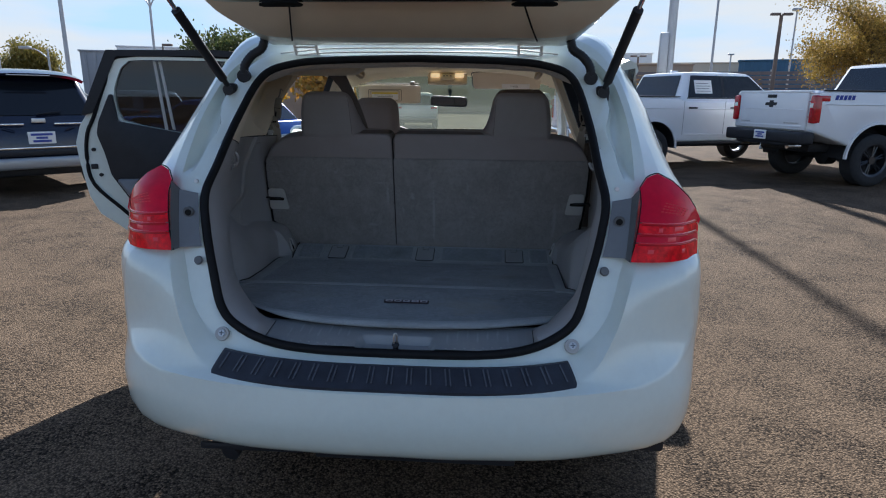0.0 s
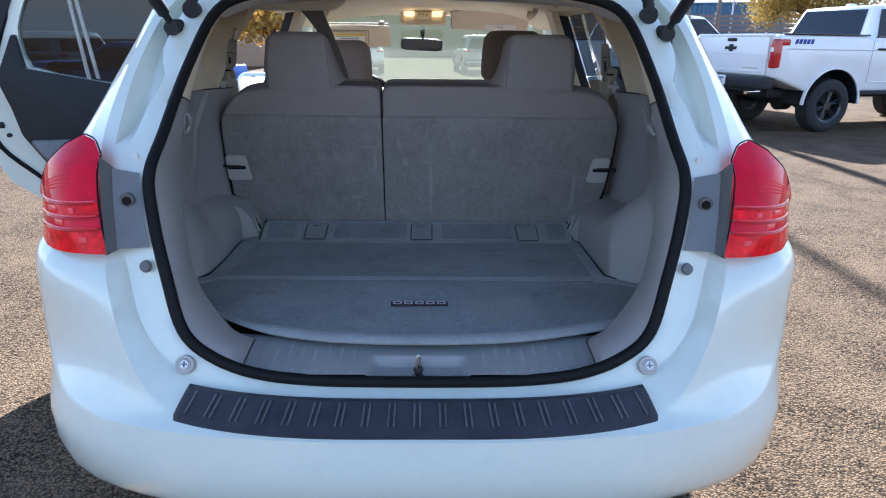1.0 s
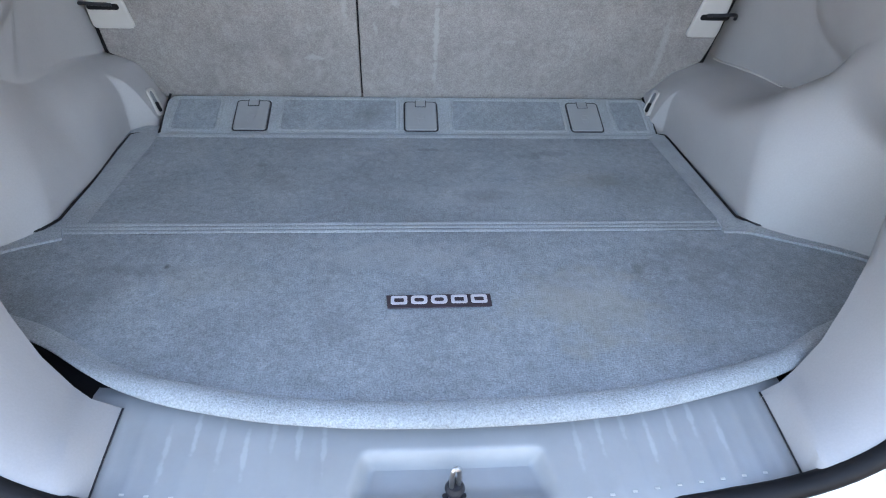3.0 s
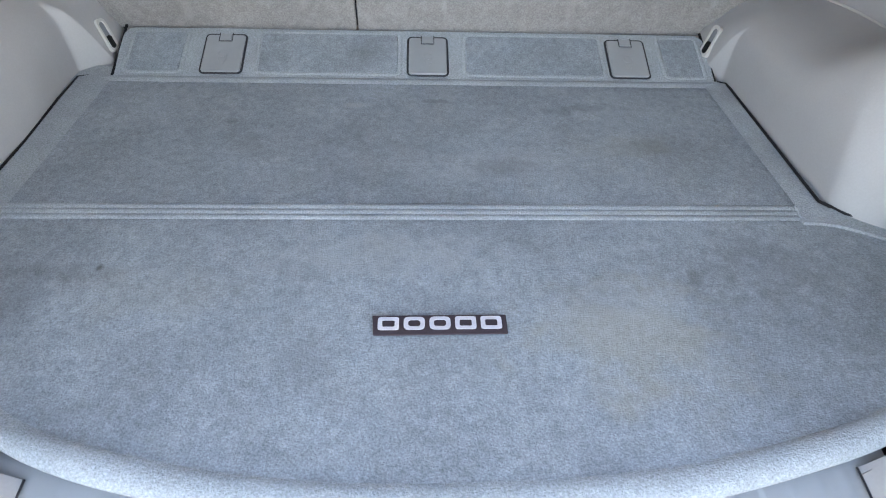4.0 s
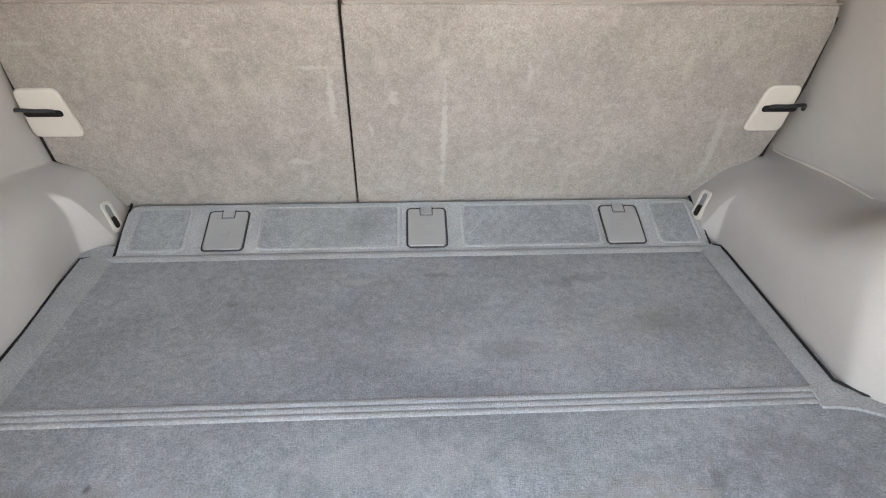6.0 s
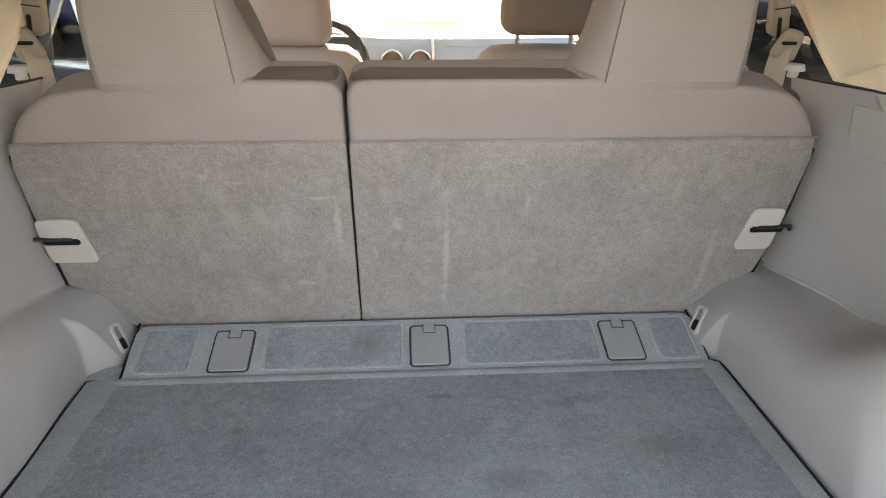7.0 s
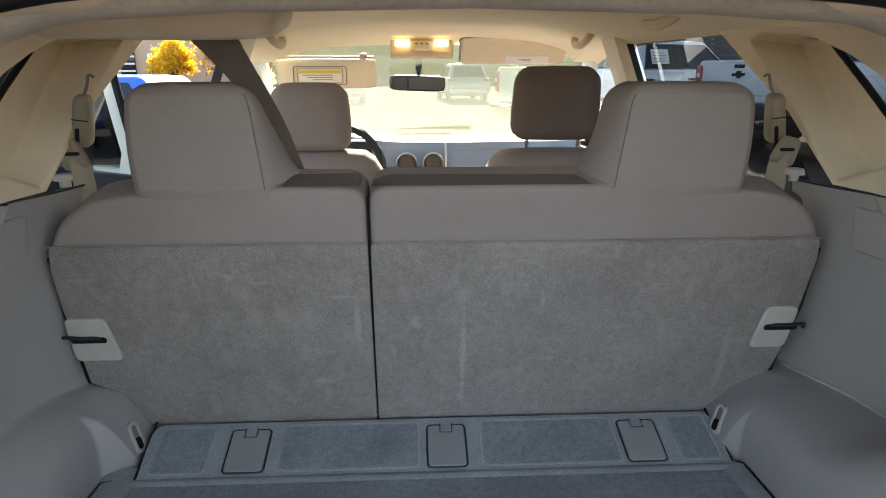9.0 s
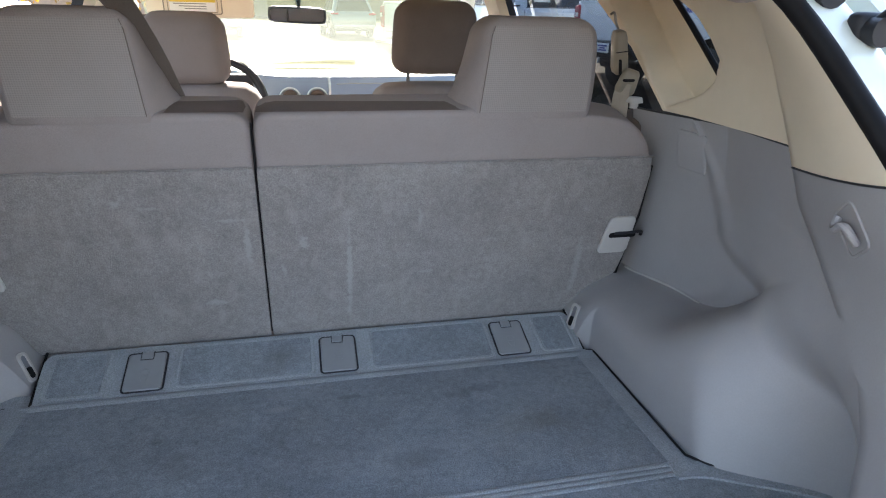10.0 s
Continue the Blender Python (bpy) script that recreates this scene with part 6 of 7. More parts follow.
# right doors (shut) and left front door (shut): inner panels and windows
for s in (1, -1):
    for y0, y1, nm in ((1.10, 2.0, "rear"), (2.08, 3.15, "front")):
        if s < 0 and nm == "rear":
            continue
        bm = B()
        box(bm, (s * 0.80, (y0 + y1) / 2, 0.72), (0.09, y1 - y0, 0.66), bevel=0.03)
        box(bm, (s * 0.745, (y0 + y1) / 2, 0.80), (0.05, (y1 - y0) * 0.6, 0.06), bevel=0.02)
        part("door_panel", bm, BLACK, car, "dark inner door panel")
        bm = B()
        grid(bm, 4, 4, lambda u, v: (s * (0.868 - 0.40 * (lerp(1.02, 1.53, v) - 1.03)), lerp(y0 + 0.02 + (0.18 * v if nm == "rear" else 0), lerp(y1, y1 if nm == "rear" else 2.45, v), u), lerp(1.02, 1.53, v)))
        part("side_window", bm, TINTED if nm == "rear" else CLEAR, car, "tinted rear side window" if nm == "rear" else "clear front side window")
    # beige inner middle pillar
    bm = B()
    loft(bm, [[(s * (0.80 - 0.42 * (z - 1.03)) + s * a, 2.02 + b - 0.06 * (z - 1.03), z) for a, b in ((0, -0.125), (0.0, 0.03), (-0.03, 0.02), (-0.03, -0.115))] for z in (0.42, 0.7, 1.03, 1.25, 1.53)], cap=True)
    part("inner_pillar_trim", bm, BEIGE, car)
    # door mirror
    bm = B()
    cushion(bm, (0.21, 0.10, 0.15), 0.045, pose(s * 1.07, 2.86, 1.12, 0, 0, s * -8), 8, 0.004)
    dm = part("door_mirror", bm, WHITE, car, "white door mirror", sharp=180)
    bm = B()
    prism(bm, rounded(0.17, 0.115, 0.035), pose(s * 1.065, 2.806, 1.12, 90, 0, s * -8), 0.003)
    part("mirror_glass", bm, MIRROR, dm)

# ---- open left rear door ----
hinge = Vector((-0.885, 2.03, 0))
door_dir = (Vector((-1.84, 1.65, 0)) - hinge).normalized()
door_m = Matrix(((door_dir.x, 0, -door_dir.y, hinge.x), (door_dir.y, 0, door_dir.x, hinge.y), (0, 1, 0, 0), (0, 0, 0, 1)))
# local: x along the door from its hinge, y up, z towards the outside
if (door_m.to_3x3() @ Vector((0, 0, 1))).y < 0:
    door_m = door_m @ Matrix.Diagonal((1, 1, -1, 1))
shell = [(0.085, 0.32), (0.55, 0.32), (0.74, 0.46), (0.90, 0.66), (1.075, 0.80), (1.11, 1.04), (1.122, 1.16), (1.095, 1.24), (1.05, 1.30), (0.90, 1.605), (0.40, 1.615), (0.15, 1.60), (0.085, 1.05)]
win = [(0.135, 1.11), (0.65, 1.209), (0.905, 1.262), (0.918, 1.42), (0.852, 1.575), (0.40, 1.580), (0.195, 1.575)]


def ring_prism(bm, outer, inner, m, z0, z1):
    n = 48

    def resample(pts):
        pts = soften(pts, 0.05, 4)
        c = Vector((0.5, 1.32))
        out = []
        for k in range(n):
            a = 2 * math.pi * k / n
            d = Vector((math.cos(a), math.sin(a)))
            best = None
            for i in range(len(pts)):
                p, q = Vector(pts[i]) - c, Vector(pts[(i + 1) % len(pts)]) - c
                den = d.x * (q.y - p.y) - d.y * (q.x - p.x)
                if abs(den) < 1e-9:
                    continue
                t = (p.x * (q.y - p.y) - p.y * (q.x - p.x)) / den
                w = (p.x * d.y - p.y * d.x) / den
                if t > 0 and -1e-6 <= w <= 1 + 1e-6:
                    best = t if best is None else max(best, t)
            out.append(c + d * best)
        return out

    o, i_ = resample(outer), resample(inner)
    loft(bm, [[m @ Vector((*p, z0)) for p in i_], [m @ Vector((*p, z1)) for p in i_], [m @ Vector((*p, z1)) for p in o], [m @ Vector((*p, z0)) for p in o], [m @ Vector((*p, z0)) for p in i_]])


bm = B()
ring_prism(bm, shell, win, door_m, -0.03, 0.05)
door = part("open_rear_door", bm, WHITE, car, "open rear side door, white frame and black inner panel", sharp=40)
bm = B()
prism(bm, soften([(0.115, 0.52), (0.60, 0.50), (0.74, 0.62), (0.86, 0.80), (0.965, 0.985), (0.985, 1.10), (1.012, 1.20), (0.998, 1.264), (0.935, 1.40), (0.918, 1.40), (0.905, 1.264), (0.653, 1.211), (0.115, 1.10)], 0.012), door_m @ Matrix.Translation((0, 0, -0.065)), 0.04, 0.006, 2)
inner = part("inner_door_panel", bm, BLACK, door, "black inner door panel")
bm = B()
prism(bm, soften([(0.13, 0.50), (0.60, 0.49), (0.75, 0.62), (0.86, 0.82), (0.945, 0.965), (0.60, 0.955), (0.13, 0.93)], 0.03), door_m @ Matrix.Translation((0, 0, -0.082)), 0.04, 0.012, 3)
part("door_pocket", bm, FILLER, inner, "grey plastic door pocket")
bm = B()
cushion(bm, (0.46, 0.06, 0.05), 0.022, door_m @ pose(0.42, 1.01, -0.085), 6, 0.003)
part("arm_rest", bm, BLACK, inner, sharp=180)
bm = B()
prism(bm, [(0.13, 1.10), (0.65, 1.20), (0.905, 1.255), (0.92, 1.42), (0.855, 1.578), (0.40, 1.583), (0.19, 1.578)], door_m @ Matrix.Translation((0, 0, 0.008)), 0.004)
part("door_window", bm, TINTED, door, "tinted door window")
for x0, x1 in ((0.709, 0.680), (0.683, 0.643)):
    bm = B()
    prism(bm, [(x1 - 0.008, 1.215), (x1 + 0.008, 1.218), (x0 + 0.007, 1.572), (x0 - 0.007, 1.572)], door_m @ Matrix.Translation((0, 0, -0.005)), 0.03, 0.003)
    part("window_divider", bm, TRIM_LIGHT, door)
bm = B()
tube(bm, curve([door_m @ Vector((*p, -0.034)) for p in ((0.16, 1.590), (0.40, 1.602), (0.875, 1.590), (0.945, 1.470), (1.019, 1.290), (1.060, 1.200), (1.076, 1.071), (1.056, 0.935), (0.929, 0.790), (0.82, 0.66), (0.68, 0.46), (0.52, 0.37), (0.18, 0.36))], 4), 0.010, 6)
tube(bm, [door_m @ Vector((*p, -0.030)) for p in ((0.092, 0.40), (0.092, 1.06), (0.154, 1.585))], 0.013, 6)
part("door_seal", bm, RUBBER, door)
bm = B()
prism(bm, soften([(1.022, 1.306), (1.078, 1.292), (0.928, 1.622), (0.40, 1.635), (0.14, 1.620), (0.14, 1.592), (0.40, 1.604), (0.884, 1.592)], 0.004, 1), door_m @ Matrix.Translation((0, 0, -0.045)), 0.10)
part("black_window_frame", bm, BLACK, door)
bm = B()
box(bm, (1.045, 1.030, -0.034), (0.032, 0.026, 0.012), door_m, bevel=0.003)
part("door_latch", bm, BLACK, door)
# hidden filler, added to close a sunlit gap between door and body
bm = B()
box(bm, (0.085, 0.70, -0.005), (0.15, 0.62, 0.05), door_m, bevel=0.012)
part("hinge_sun_stop", bm, WHITE, door, "white filler added to stop sun at the door's hinges")
for px_, pz_ in ((1.040, 1.118), (1.018, 0.985)):
    bm = B()
    disc(bm, door_m @ Vector((px_, pz_, -0.032)), 0.0095, 0.012, "y", 12)
    part("edge_plug", bm, BLACK, door)

for ob in [o for o in bpy.data.objects if o.name.split(".")[0] in ("windscreen", "side_window", "quarter_glass")]:
    ob.visible_shadow = False

# ---- raised tailgate ----
GATE_H = Vector((0, 0.555, 1.598))
gate_up = Vector((0, -math.cos(radians(20)), math.sin(radians(20))))
gate_n = Vector((0, -math.sin(radians(20)), -math.cos(radians(20))))


def gate_pt(x, v, d):
    """v metres out from the hinge, d metres below the gate's skin."""
    return GATE_H + Vector((x, 0, 0)) + gate_up * v + gate_n * d


def gate_w(v):
    return table(v, [0, 0.08, 0.25, 0.5, 0.8, 1.0, 1.08], [0.50, 0.53, 0.60, 0.655, 0.66, 0.60, 0.50])


bm = B()
G0, G1 = 0.02, 1.08


def gate_skin(u, v):
    a = lerp(G0, G1, v)
    x = lerp(-1, 1, u) * gate_w(a)
    return gate_pt(x, a, -0.04 * (1 - (2 * u - 1) ** 2) - 0.05 * math.sin(math.pi * v))


def gate_under(u, v):
    a = lerp(G0, G1, v)
    x = lerp(-1, 1, u) * gate_w(a)
    lip = min(1.0, min(u, 1 - u) / 0.05, min(v, 1 - v) / 0.03)
    return gate_pt(x, a, 0.002 + (0.035 + 0.026 * smooth01((0.24 - a) / 0.10)) * smooth01(lip))


def glass_gap(u, v):
    return 0.12 < u < 0.88 and 0.28 < v < 0.60


grid(bm, 32, 40, gate_skin, keep=lambda u, v: not glass_gap(u, v), close=True)
grid(bm, 32, 40, gate_under, keep=lambda u, v: not glass_gap(u, v), close=True)
gate = part("tailgate", bm, WHITE, car, "raised white tailgate with beige inner trim", sharp=45)
bm = B()
grid(bm, 28, 10, lambda u, v: gate_pt(lerp(-1, 1, u) * (gate_w(lerp(0.06, 0.31, v)) - 0.055), lerp(0.125, 0.31, v), 0.052 + 0.014 * (1 - v) + 0.012 * math.sin(math.pi * lerp(0.1, 0.9, v)) - 0.03 * max(0, abs(2 * u - 1) - 0.9) * 10 * 0.3))
gt = part("gate_trim", bm, BEIGE, gate, "beige plastic tailgate trim")
bm = B()
for x in (-1, 1):
    tube(bm, [gate_pt(x * lerp(0.366, 0.318, k / 6), lerp(0.128, 0.308, k / 6), 0.067 + 0.014 * (1 - k / 6) + 0.004 * math.sin(math.pi * k / 6)) for k in range(7)], 0.0026, 5)
part("trim_joint", bm, RUBBER, gt)
for x in (-0.345, 0.345):
    bm = B()
    prism(bm, [(0.062 * math.cos(2 * math.pi * k / 20), 0.016 * math.sin(2 * math.pi * k / 20)) for k in range(20)], Matrix.Translation(gate_pt(x, 0.300, 0.060)) @ Euler((radians(-20), 0, 0)).to_matrix().to_4x4(), 0.012)
    part("pull_recess", bm, RUBBER, gt)
bm = B()
grid(bm, 28, 10, lambda u, v: gate_pt(lerp(-1, 1, u) * (gate_w(lerp(0.66, 1.04, v)) - 0.05), lerp(0.66, 1.04, v), 0.05))
part("gate_lower_trim", bm, TRIM, gate)
bm = B()
grid(bm, 8, 8, lambda u, v: gate_pt(lerp(-0.50, 0.50, u), lerp(0.30, 0.68, v), -0.02))
part("gate_window", bm, TINTED, gate)
bm = B()
cushion(bm, (0.55, 0.10, 0.03), 0.012, Matrix.Translation(gate_pt(0, 0.36, 0.055)) @ Euler((radians(20), 0, 0)).to_matrix().to_4x4(), 6)
part("wiper_motor_cover", bm, BLACK, gate, sharp=180)
for z, y in ((1.540, 0.500), (1.552, 0.497)):
    bm = B()
    tube(bm, curve([(x, y + 0.02 * (x / 0.44) ** 2, z - 0.016 * (x / 0.44) ** 4) for x in (-0.44, -0.3, -0.15, 0, 0.15, 0.3, 0.44)], 4), 0.0026, 8)
    part("roof_edge_bead", bm, WHITE_INNER, car, sharp=180)
for s in (1, -1):
    # hinge: plate under the gate's lip and its two legs
    bm = B()
    for x in (0.318, 0.388):
        tube(bm, [(s * x, 0.530, 1.520), (s * x, 0.506, 1.545), (s * x, 0.494, 1.566)], 0.0052, 6)
    box(bm, (s * 0.353, 0.499, 1.553), (0.072, 0.008, 0.006), bevel=0.002)
    box(bm, (s * 0.353, 0.496, 1.566), (0.084, 0.026, 0.013), bevel=0.004)
    box(bm, (s * 0.353, 0.492, 1.577), (0.060, 0.020, 0.012), bevel=0.003)
    hg = part("tailgate_hinge", bm, WHITE_INNER, car, "white painted tailgate hinge")
    bm = B()
    for x in (0.336, 0.370):
        disc(bm, (s * x, 0.480, 1.567), 0.0065, 0.008, "y", 10)
    part("hinge_bolt", bm, SATIN, hg)
    # gas strut
    bm = B()
    foot, head = Vector((s * 0.565, 0.400, 1.420)), gate_pt(s * 0.615, 0.56, 0.05)
    mid = foot.lerp(head, 0.10)
    tube(bm, [foot, mid], 0.008, 10)
    tube(bm, [mid, foot.lerp(head, 0.62)], 0.0135, 12)
    strut = part("gas_strut", bm, BLACK, car, "black gas strut holding the tailgate")
    bm = B()
    tube(bm, [foot.lerp(head, 0.62), head], 0.006, 10)
    part("piston_rod", bm, CHROME, strut)
    bm = B()
    box(bm, foot + Vector((0, 0.004, -0.004)), (0.038, 0.024, 0.048), bevel=0.008, seg=3)
    disc(bm, foot + Vector((0, -0.012, 0.0)), 0.016, 0.022, "y", 14)
    part("strut_bracket", bm, BLACK, strut)
    # ribbed cable sleeve
    bm = B()
    pts = curve([(s * 0.532, 0.435, 1.468), (s * 0.528, 0.435, 1.495), (s * 0.505, 0.44, 1.525), (s * 0.478, 0.45, 1.545), (s * 0.468, 0.455, 1.575), (s * 0.455, 0.44, 1.60)], 8)
    tube(bm, pts, [0.0125 + 0.002 * (i % 2) for i in range(len(pts))], 10)
    box(bm, (s * 0.45, 0.435, 1.603), (0.075, 0.03, 0.012), bevel=0.004)
    disc(bm, (s * 0.532, 0.432, 1.462), 0.020, 0.018, "y", 14)
    part("cable_sleeve", bm, BLACK, car, "black ribbed cable sleeve", sharp=70)


# ---- other vehicles ----
def arch_outline(pts, axles, r, zc, base):
    """A side outline that closes along the bottom, front to back, round the wheel arches."""
    out = list(pts)
    for a in sorted(axles, reverse=True):
        h = math.sqrt(max(0.0, r * r - (base - zc) ** 2))
        t0 = math.atan2(base - zc, h)
        out += [(a + r * math.cos(t0 + (math.pi - 2 * t0) * k / 12), zc + r * math.sin(t0 + (math.pi - 2 * t0) * k / 12)) for k in range(13)]
    return out


SIDE = Matrix(((0, 0, 1, 0), (1, 0, 0, 0), (0, 1, 0, 0), (0, 0, 0, 1)))  # outline (y, z), thickness along x


def side_prism(bm, outline, x0, x1, bevel=0.0, seg=2):
    prism(bm, outline, Matrix.Translation((x0, 0, 0)) @ SIDE, x1 - x0, bevel, seg)


def cabin(bm, base, top, zb, zt, wb, wt):
    """Greenhouse between two rectangles (y0, y1) at heights zb and zt, half-widths wb and wt."""
    loops = []
    for k in range(7):
        t = k / 6
        y0, y1 = lerp(base[0], top[0], t), lerp(base[1], top[1], t)
        w = lerp(wb, wt, t ** 0.9)
        loops.append([(x, y, lerp(zb, zt, t) - (0.03 if k == 6 else 0)) for x, y in [(px * w, (y0 + y1) / 2 + py * (y1 - y0) / 2) for px, py in [(p[0] / 0.5, p[1] / 0.5) for p in rounded(1, 1, 0.09, 4)]]])
    w, y0, y1 = wt * 0.8, lerp(top[0], top[1], 0.12), lerp(top[0], top[1], 0.88)
    loops.append([(x, y, zt) for x, y in [(px * w, (y0 + y1) / 2 + py * (y1 - y0) / 2) for px, py in [(p[0] / 0.5, p[1] / 0.5) for p in rounded(1, 1, 0.2, 4)]]])
    loft(bm, loops, cap=True)


def pane(pts, d=0.012):
    bm = B()
    vs = [bm.verts.new(p) for p in pts]
    f = bm.faces.new(vs)
    f.normal_update()
    n = f.normal * d
    r = bmesh.ops.extrude_face_region(bm, geom=[f])
    bmesh.ops.translate(bm, vec=n, verts=[v for v in r["geom"] if isinstance(v, bmesh.types.BMVert)])
    bmesh.ops.translate(bm, vec=-n / 2, verts=bm.verts)
    return bm


def pickup(name, label, m, paint, rim_mat, tall, black_trim, script):
    """A crew-cab pickup; y runs forward from its tailgate."""
    t = thing(name, Matrix.Identity(4), label, "pickup truck", "white pickups parked beside the car")
    R = 0.43 if tall else 0.40
    lift = 0.11 if tall else 0.0
    ax = (1.22, 4.92)
    bm = B()
    out = arch_outline([(0.0, 0.78 + lift), (0.0, 1.40 + lift), (0.03, 1.43 + lift), (1.80, 1.42 + lift), (1.86, 1.36 + lift), (4.25, 1.33 + lift), (4.5, 1.32 + lift), (5.6, 1.24 + lift), (5.85, 1.12 + lift), (5.88, 0.55 + lift)], ax, R + 0.13, R + 0.03, 0.55 + lift)
    out.append((0.55, 0.60 + lift))
    side_prism(bm, out, -1.0, 1.0, 0.05, 3)
    part("body", bm, paint, t)
    bm = B()
    cabin(bm, (1.84, 4.35), (2.08, 3.62), 1.34 + lift, 1.93 + lift, 0.96, 0.76)
    part("cab", bm, paint, t)
    zb, zt = 1.42 + lift, 1.85 + lift

    def sx(z):
        return lerp(0.96, 0.76, ((z - 1.34 - lift) / 0.59) ** 0.9) + 0.004

    for s in (1, -1):
        for y0, y1, a, b in ((2.02, 2.86, 0.12, 0.0), (2.93, 4.10, 0.0, -0.52)):
            part("side_window", pane([(s * sx(zb), y0, zb), (s * sx(zb), y1, zb), (s * sx(zt), y1 + b, zt), (s * sx(zt), y0 + a, zt)]), DARKGLASS, t)
        for y in (1.90, 2.90, 3.98):
            bm = B()
            box(bm, (s * 0.9985, y, 1.02 + lift), (0.006, 0.007, 0.66))
            part("door_gap", bm, GAP, t)
        part("pillar_cover", pane([(s * (sx(zb) - 0.002), 2.84, zb), (s * (sx(zb) - 0.002), 2.95, zb), (s * (sx(zt) - 0.002), 2.95, zt), (s * (sx(zt) - 0.002), 2.84, zt)]), BLACK, t)
        bm = B()
        tube(bm, [(s * (sx(zb) + 0.002), 2.0, zb - 0.012), (s * (sx(zb) + 0.002), 4.12, zb - 0.012)], 0.010, 6)
        part("belt_moulding", bm, BLACK, t)
        for y in (2.10, 3.12):
            bm = B()
            box(bm, (s * 1.015, y, 1.22 + lift), (0.03, 0.20, 0.035), bevel=0.01)
            part("door_handle", bm, BLACK, t)
        bm = B()
        box(bm, (s * 0.96, 3.0, 0.52 + lift), (0.12, 2.5, 0.06), bevel=0.02)
        part("running_board", bm, BLACK, t)
        bm = B()
        cushion(bm, (0.22, 0.12, 0.22), 0.05, pose(s * 1.14, 4.05, 1.40 + lift), 6)
        part("door_mirror", bm, BLACK, t, sharp=180)
        for y in ax:
            wheel(t, (s * 0.86, y, R), R, 0.29, s, rim_mat, 6)
            bm = B()
            grid(bm, 16, 1, lambda u, v: (s * lerp(0.55, 1.004, v), y + (R + 0.125) * math.cos(math.pi * u), R + 0.03 + (R + 0.125) * math.sin(math.pi * u)))
            grid(bm, 16, 2, lambda u, v: (s * 0.62, y + (R + 0.12) * v * math.cos(math.pi * u), R + 0.03 + (R + 0.12) * v * math.sin(math.pi * u)))
            part("wheel_arch", bm, BLACK, t)
        # wheel-arch lip and a pressed line along the body side
        for y in ax:
            bm = B()
            tube(bm, [(s * 1.006, y + (R + 0.145) * math.cos(math.pi * k / 16), R + 0.03 + (R + 0.145) * math.sin(math.pi * k / 16)) for k in range(17)], 0.0, flat=(0.030, 0.05), up=(1, 0, 0))
            part("arch_lip", bm, BLACK if tall and y > 3 else paint, t)
        bm = B()
        tube(bm, [(s * 1.0, 0.12, 1.22 + lift), (s * 1.004, 2.5, 1.20 + lift), (s * 1.0, 5.2, 1.19 + lift)], 0.012, 6)
        tube(bm, [(s * 1.0, 1.95, 0.70 + lift), (s * 1.004, 3.0, 0.69 + lift), (s * 1.0, 4.2, 0.70 + lift)], 0.014, 6)
        part("pressed_line", bm, paint, t)
        # lamps
        bm = B()
        if tall:
            box(bm, (s * 0.945, 0.02, 1.14 + lift), (0.125, 0.14, 0.44), bevel=0.03, seg=3)
            box(bm, (s * 0.985, 0.13, 1.31 + lift), (0.05, 0.18, 0.10), bevel=0.02, seg=2)
        else:
            box(bm, (s * 0.93, 0.02, 1.17 + lift), (0.16, 0.10, 0.40), bevel=0.03, seg=3)
        lamp_ = part("tail_lamp", bm, TRUCK_LAMP, t, "red tail lamp")
        bm = B()
        box(bm, (s * 0.93, -0.047, 1.20 + lift), (0.070, 0.014, 0.07), bevel=0.006)
        part("reversing_lens", bm, PAPER, lamp_, "clear reversing lens")
        for z in (1.02, 1.26):
            bm = B()
            box(bm, (s * 0.925, -0.049, z + lift), (0.10, 0.008, 0.012), bevel=0.002, seg=1)
            part("lens_line", bm, LENS_DARK, lamp_)
        # bed rail cap
        bm = B()
        box(bm, (s * 0.955, 0.95, 1.435 + lift), (0.09, 1.68, 0.022), bevel=0.008)
        part("bed_rail_cap", bm, BLACK, t)
    part("rear_window", pane([(-0.72, 1.865, zb + 0.02), (0.72, 1.865, zb + 0.02), (0.63, 2.035, zt), (-0.63, 2.035, zt)]), DARKGLASS, t)
    part("windscreen", pane([(-0.80, 4.26, zb), (0.80, 4.26, zb), (0.66, 3.70, zt), (-0.66, 3.70, zt)]), DARKGLASS, t)
    # tailgate with its pressed lines and handle
    bm = B()
    box(bm, (0, -0.012, 1.10 + lift), (1.66, 0.05, 0.60), bevel=0.018, seg=3)
    tg = part("tailgate", bm, paint, t)
    for z, h in ((1.13, 0.012), (0.86, 0.030)):
        bm = B()
        box(bm, (0, -0.040, z + lift), (1.5, 0.008, h), bevel=0.003)
        part("pressed_line", bm, paint, tg)
    bm = B()
    box(bm, (0, -0.040, 1.345 + lift), (0.22, 0.02, 0.055), bevel=0.008)
    part("handle", bm, BLACK, tg)
    bm = B()
    prism(bm, [(-0.14, 0.02), (-0.05, 0.02), (-0.05, 0.055), (0.05, 0.055), (0.05, 0.02), (0.14, 0.02), (0.12, -0.03), (0.05, -0.03), (0.05, -0.06), (-0.05, -0.06), (-0.05, -0.03), (-0.16, -0.03)], pose(0, -0.036, 1.22 + lift, 90, 0, 0), 0.008, 0.002, 1)
    part("emblem", bm, BLACK, tg, "dark emblem shape")
    for x, w in ((-0.62, 0.24), (0.52, 0.34)):
        bm = B()
        box(bm, (x, -0.041, 0.91 + lift), (w, 0.006, 0.022))
        part("lettering_bar", bm, SATIN, tg)
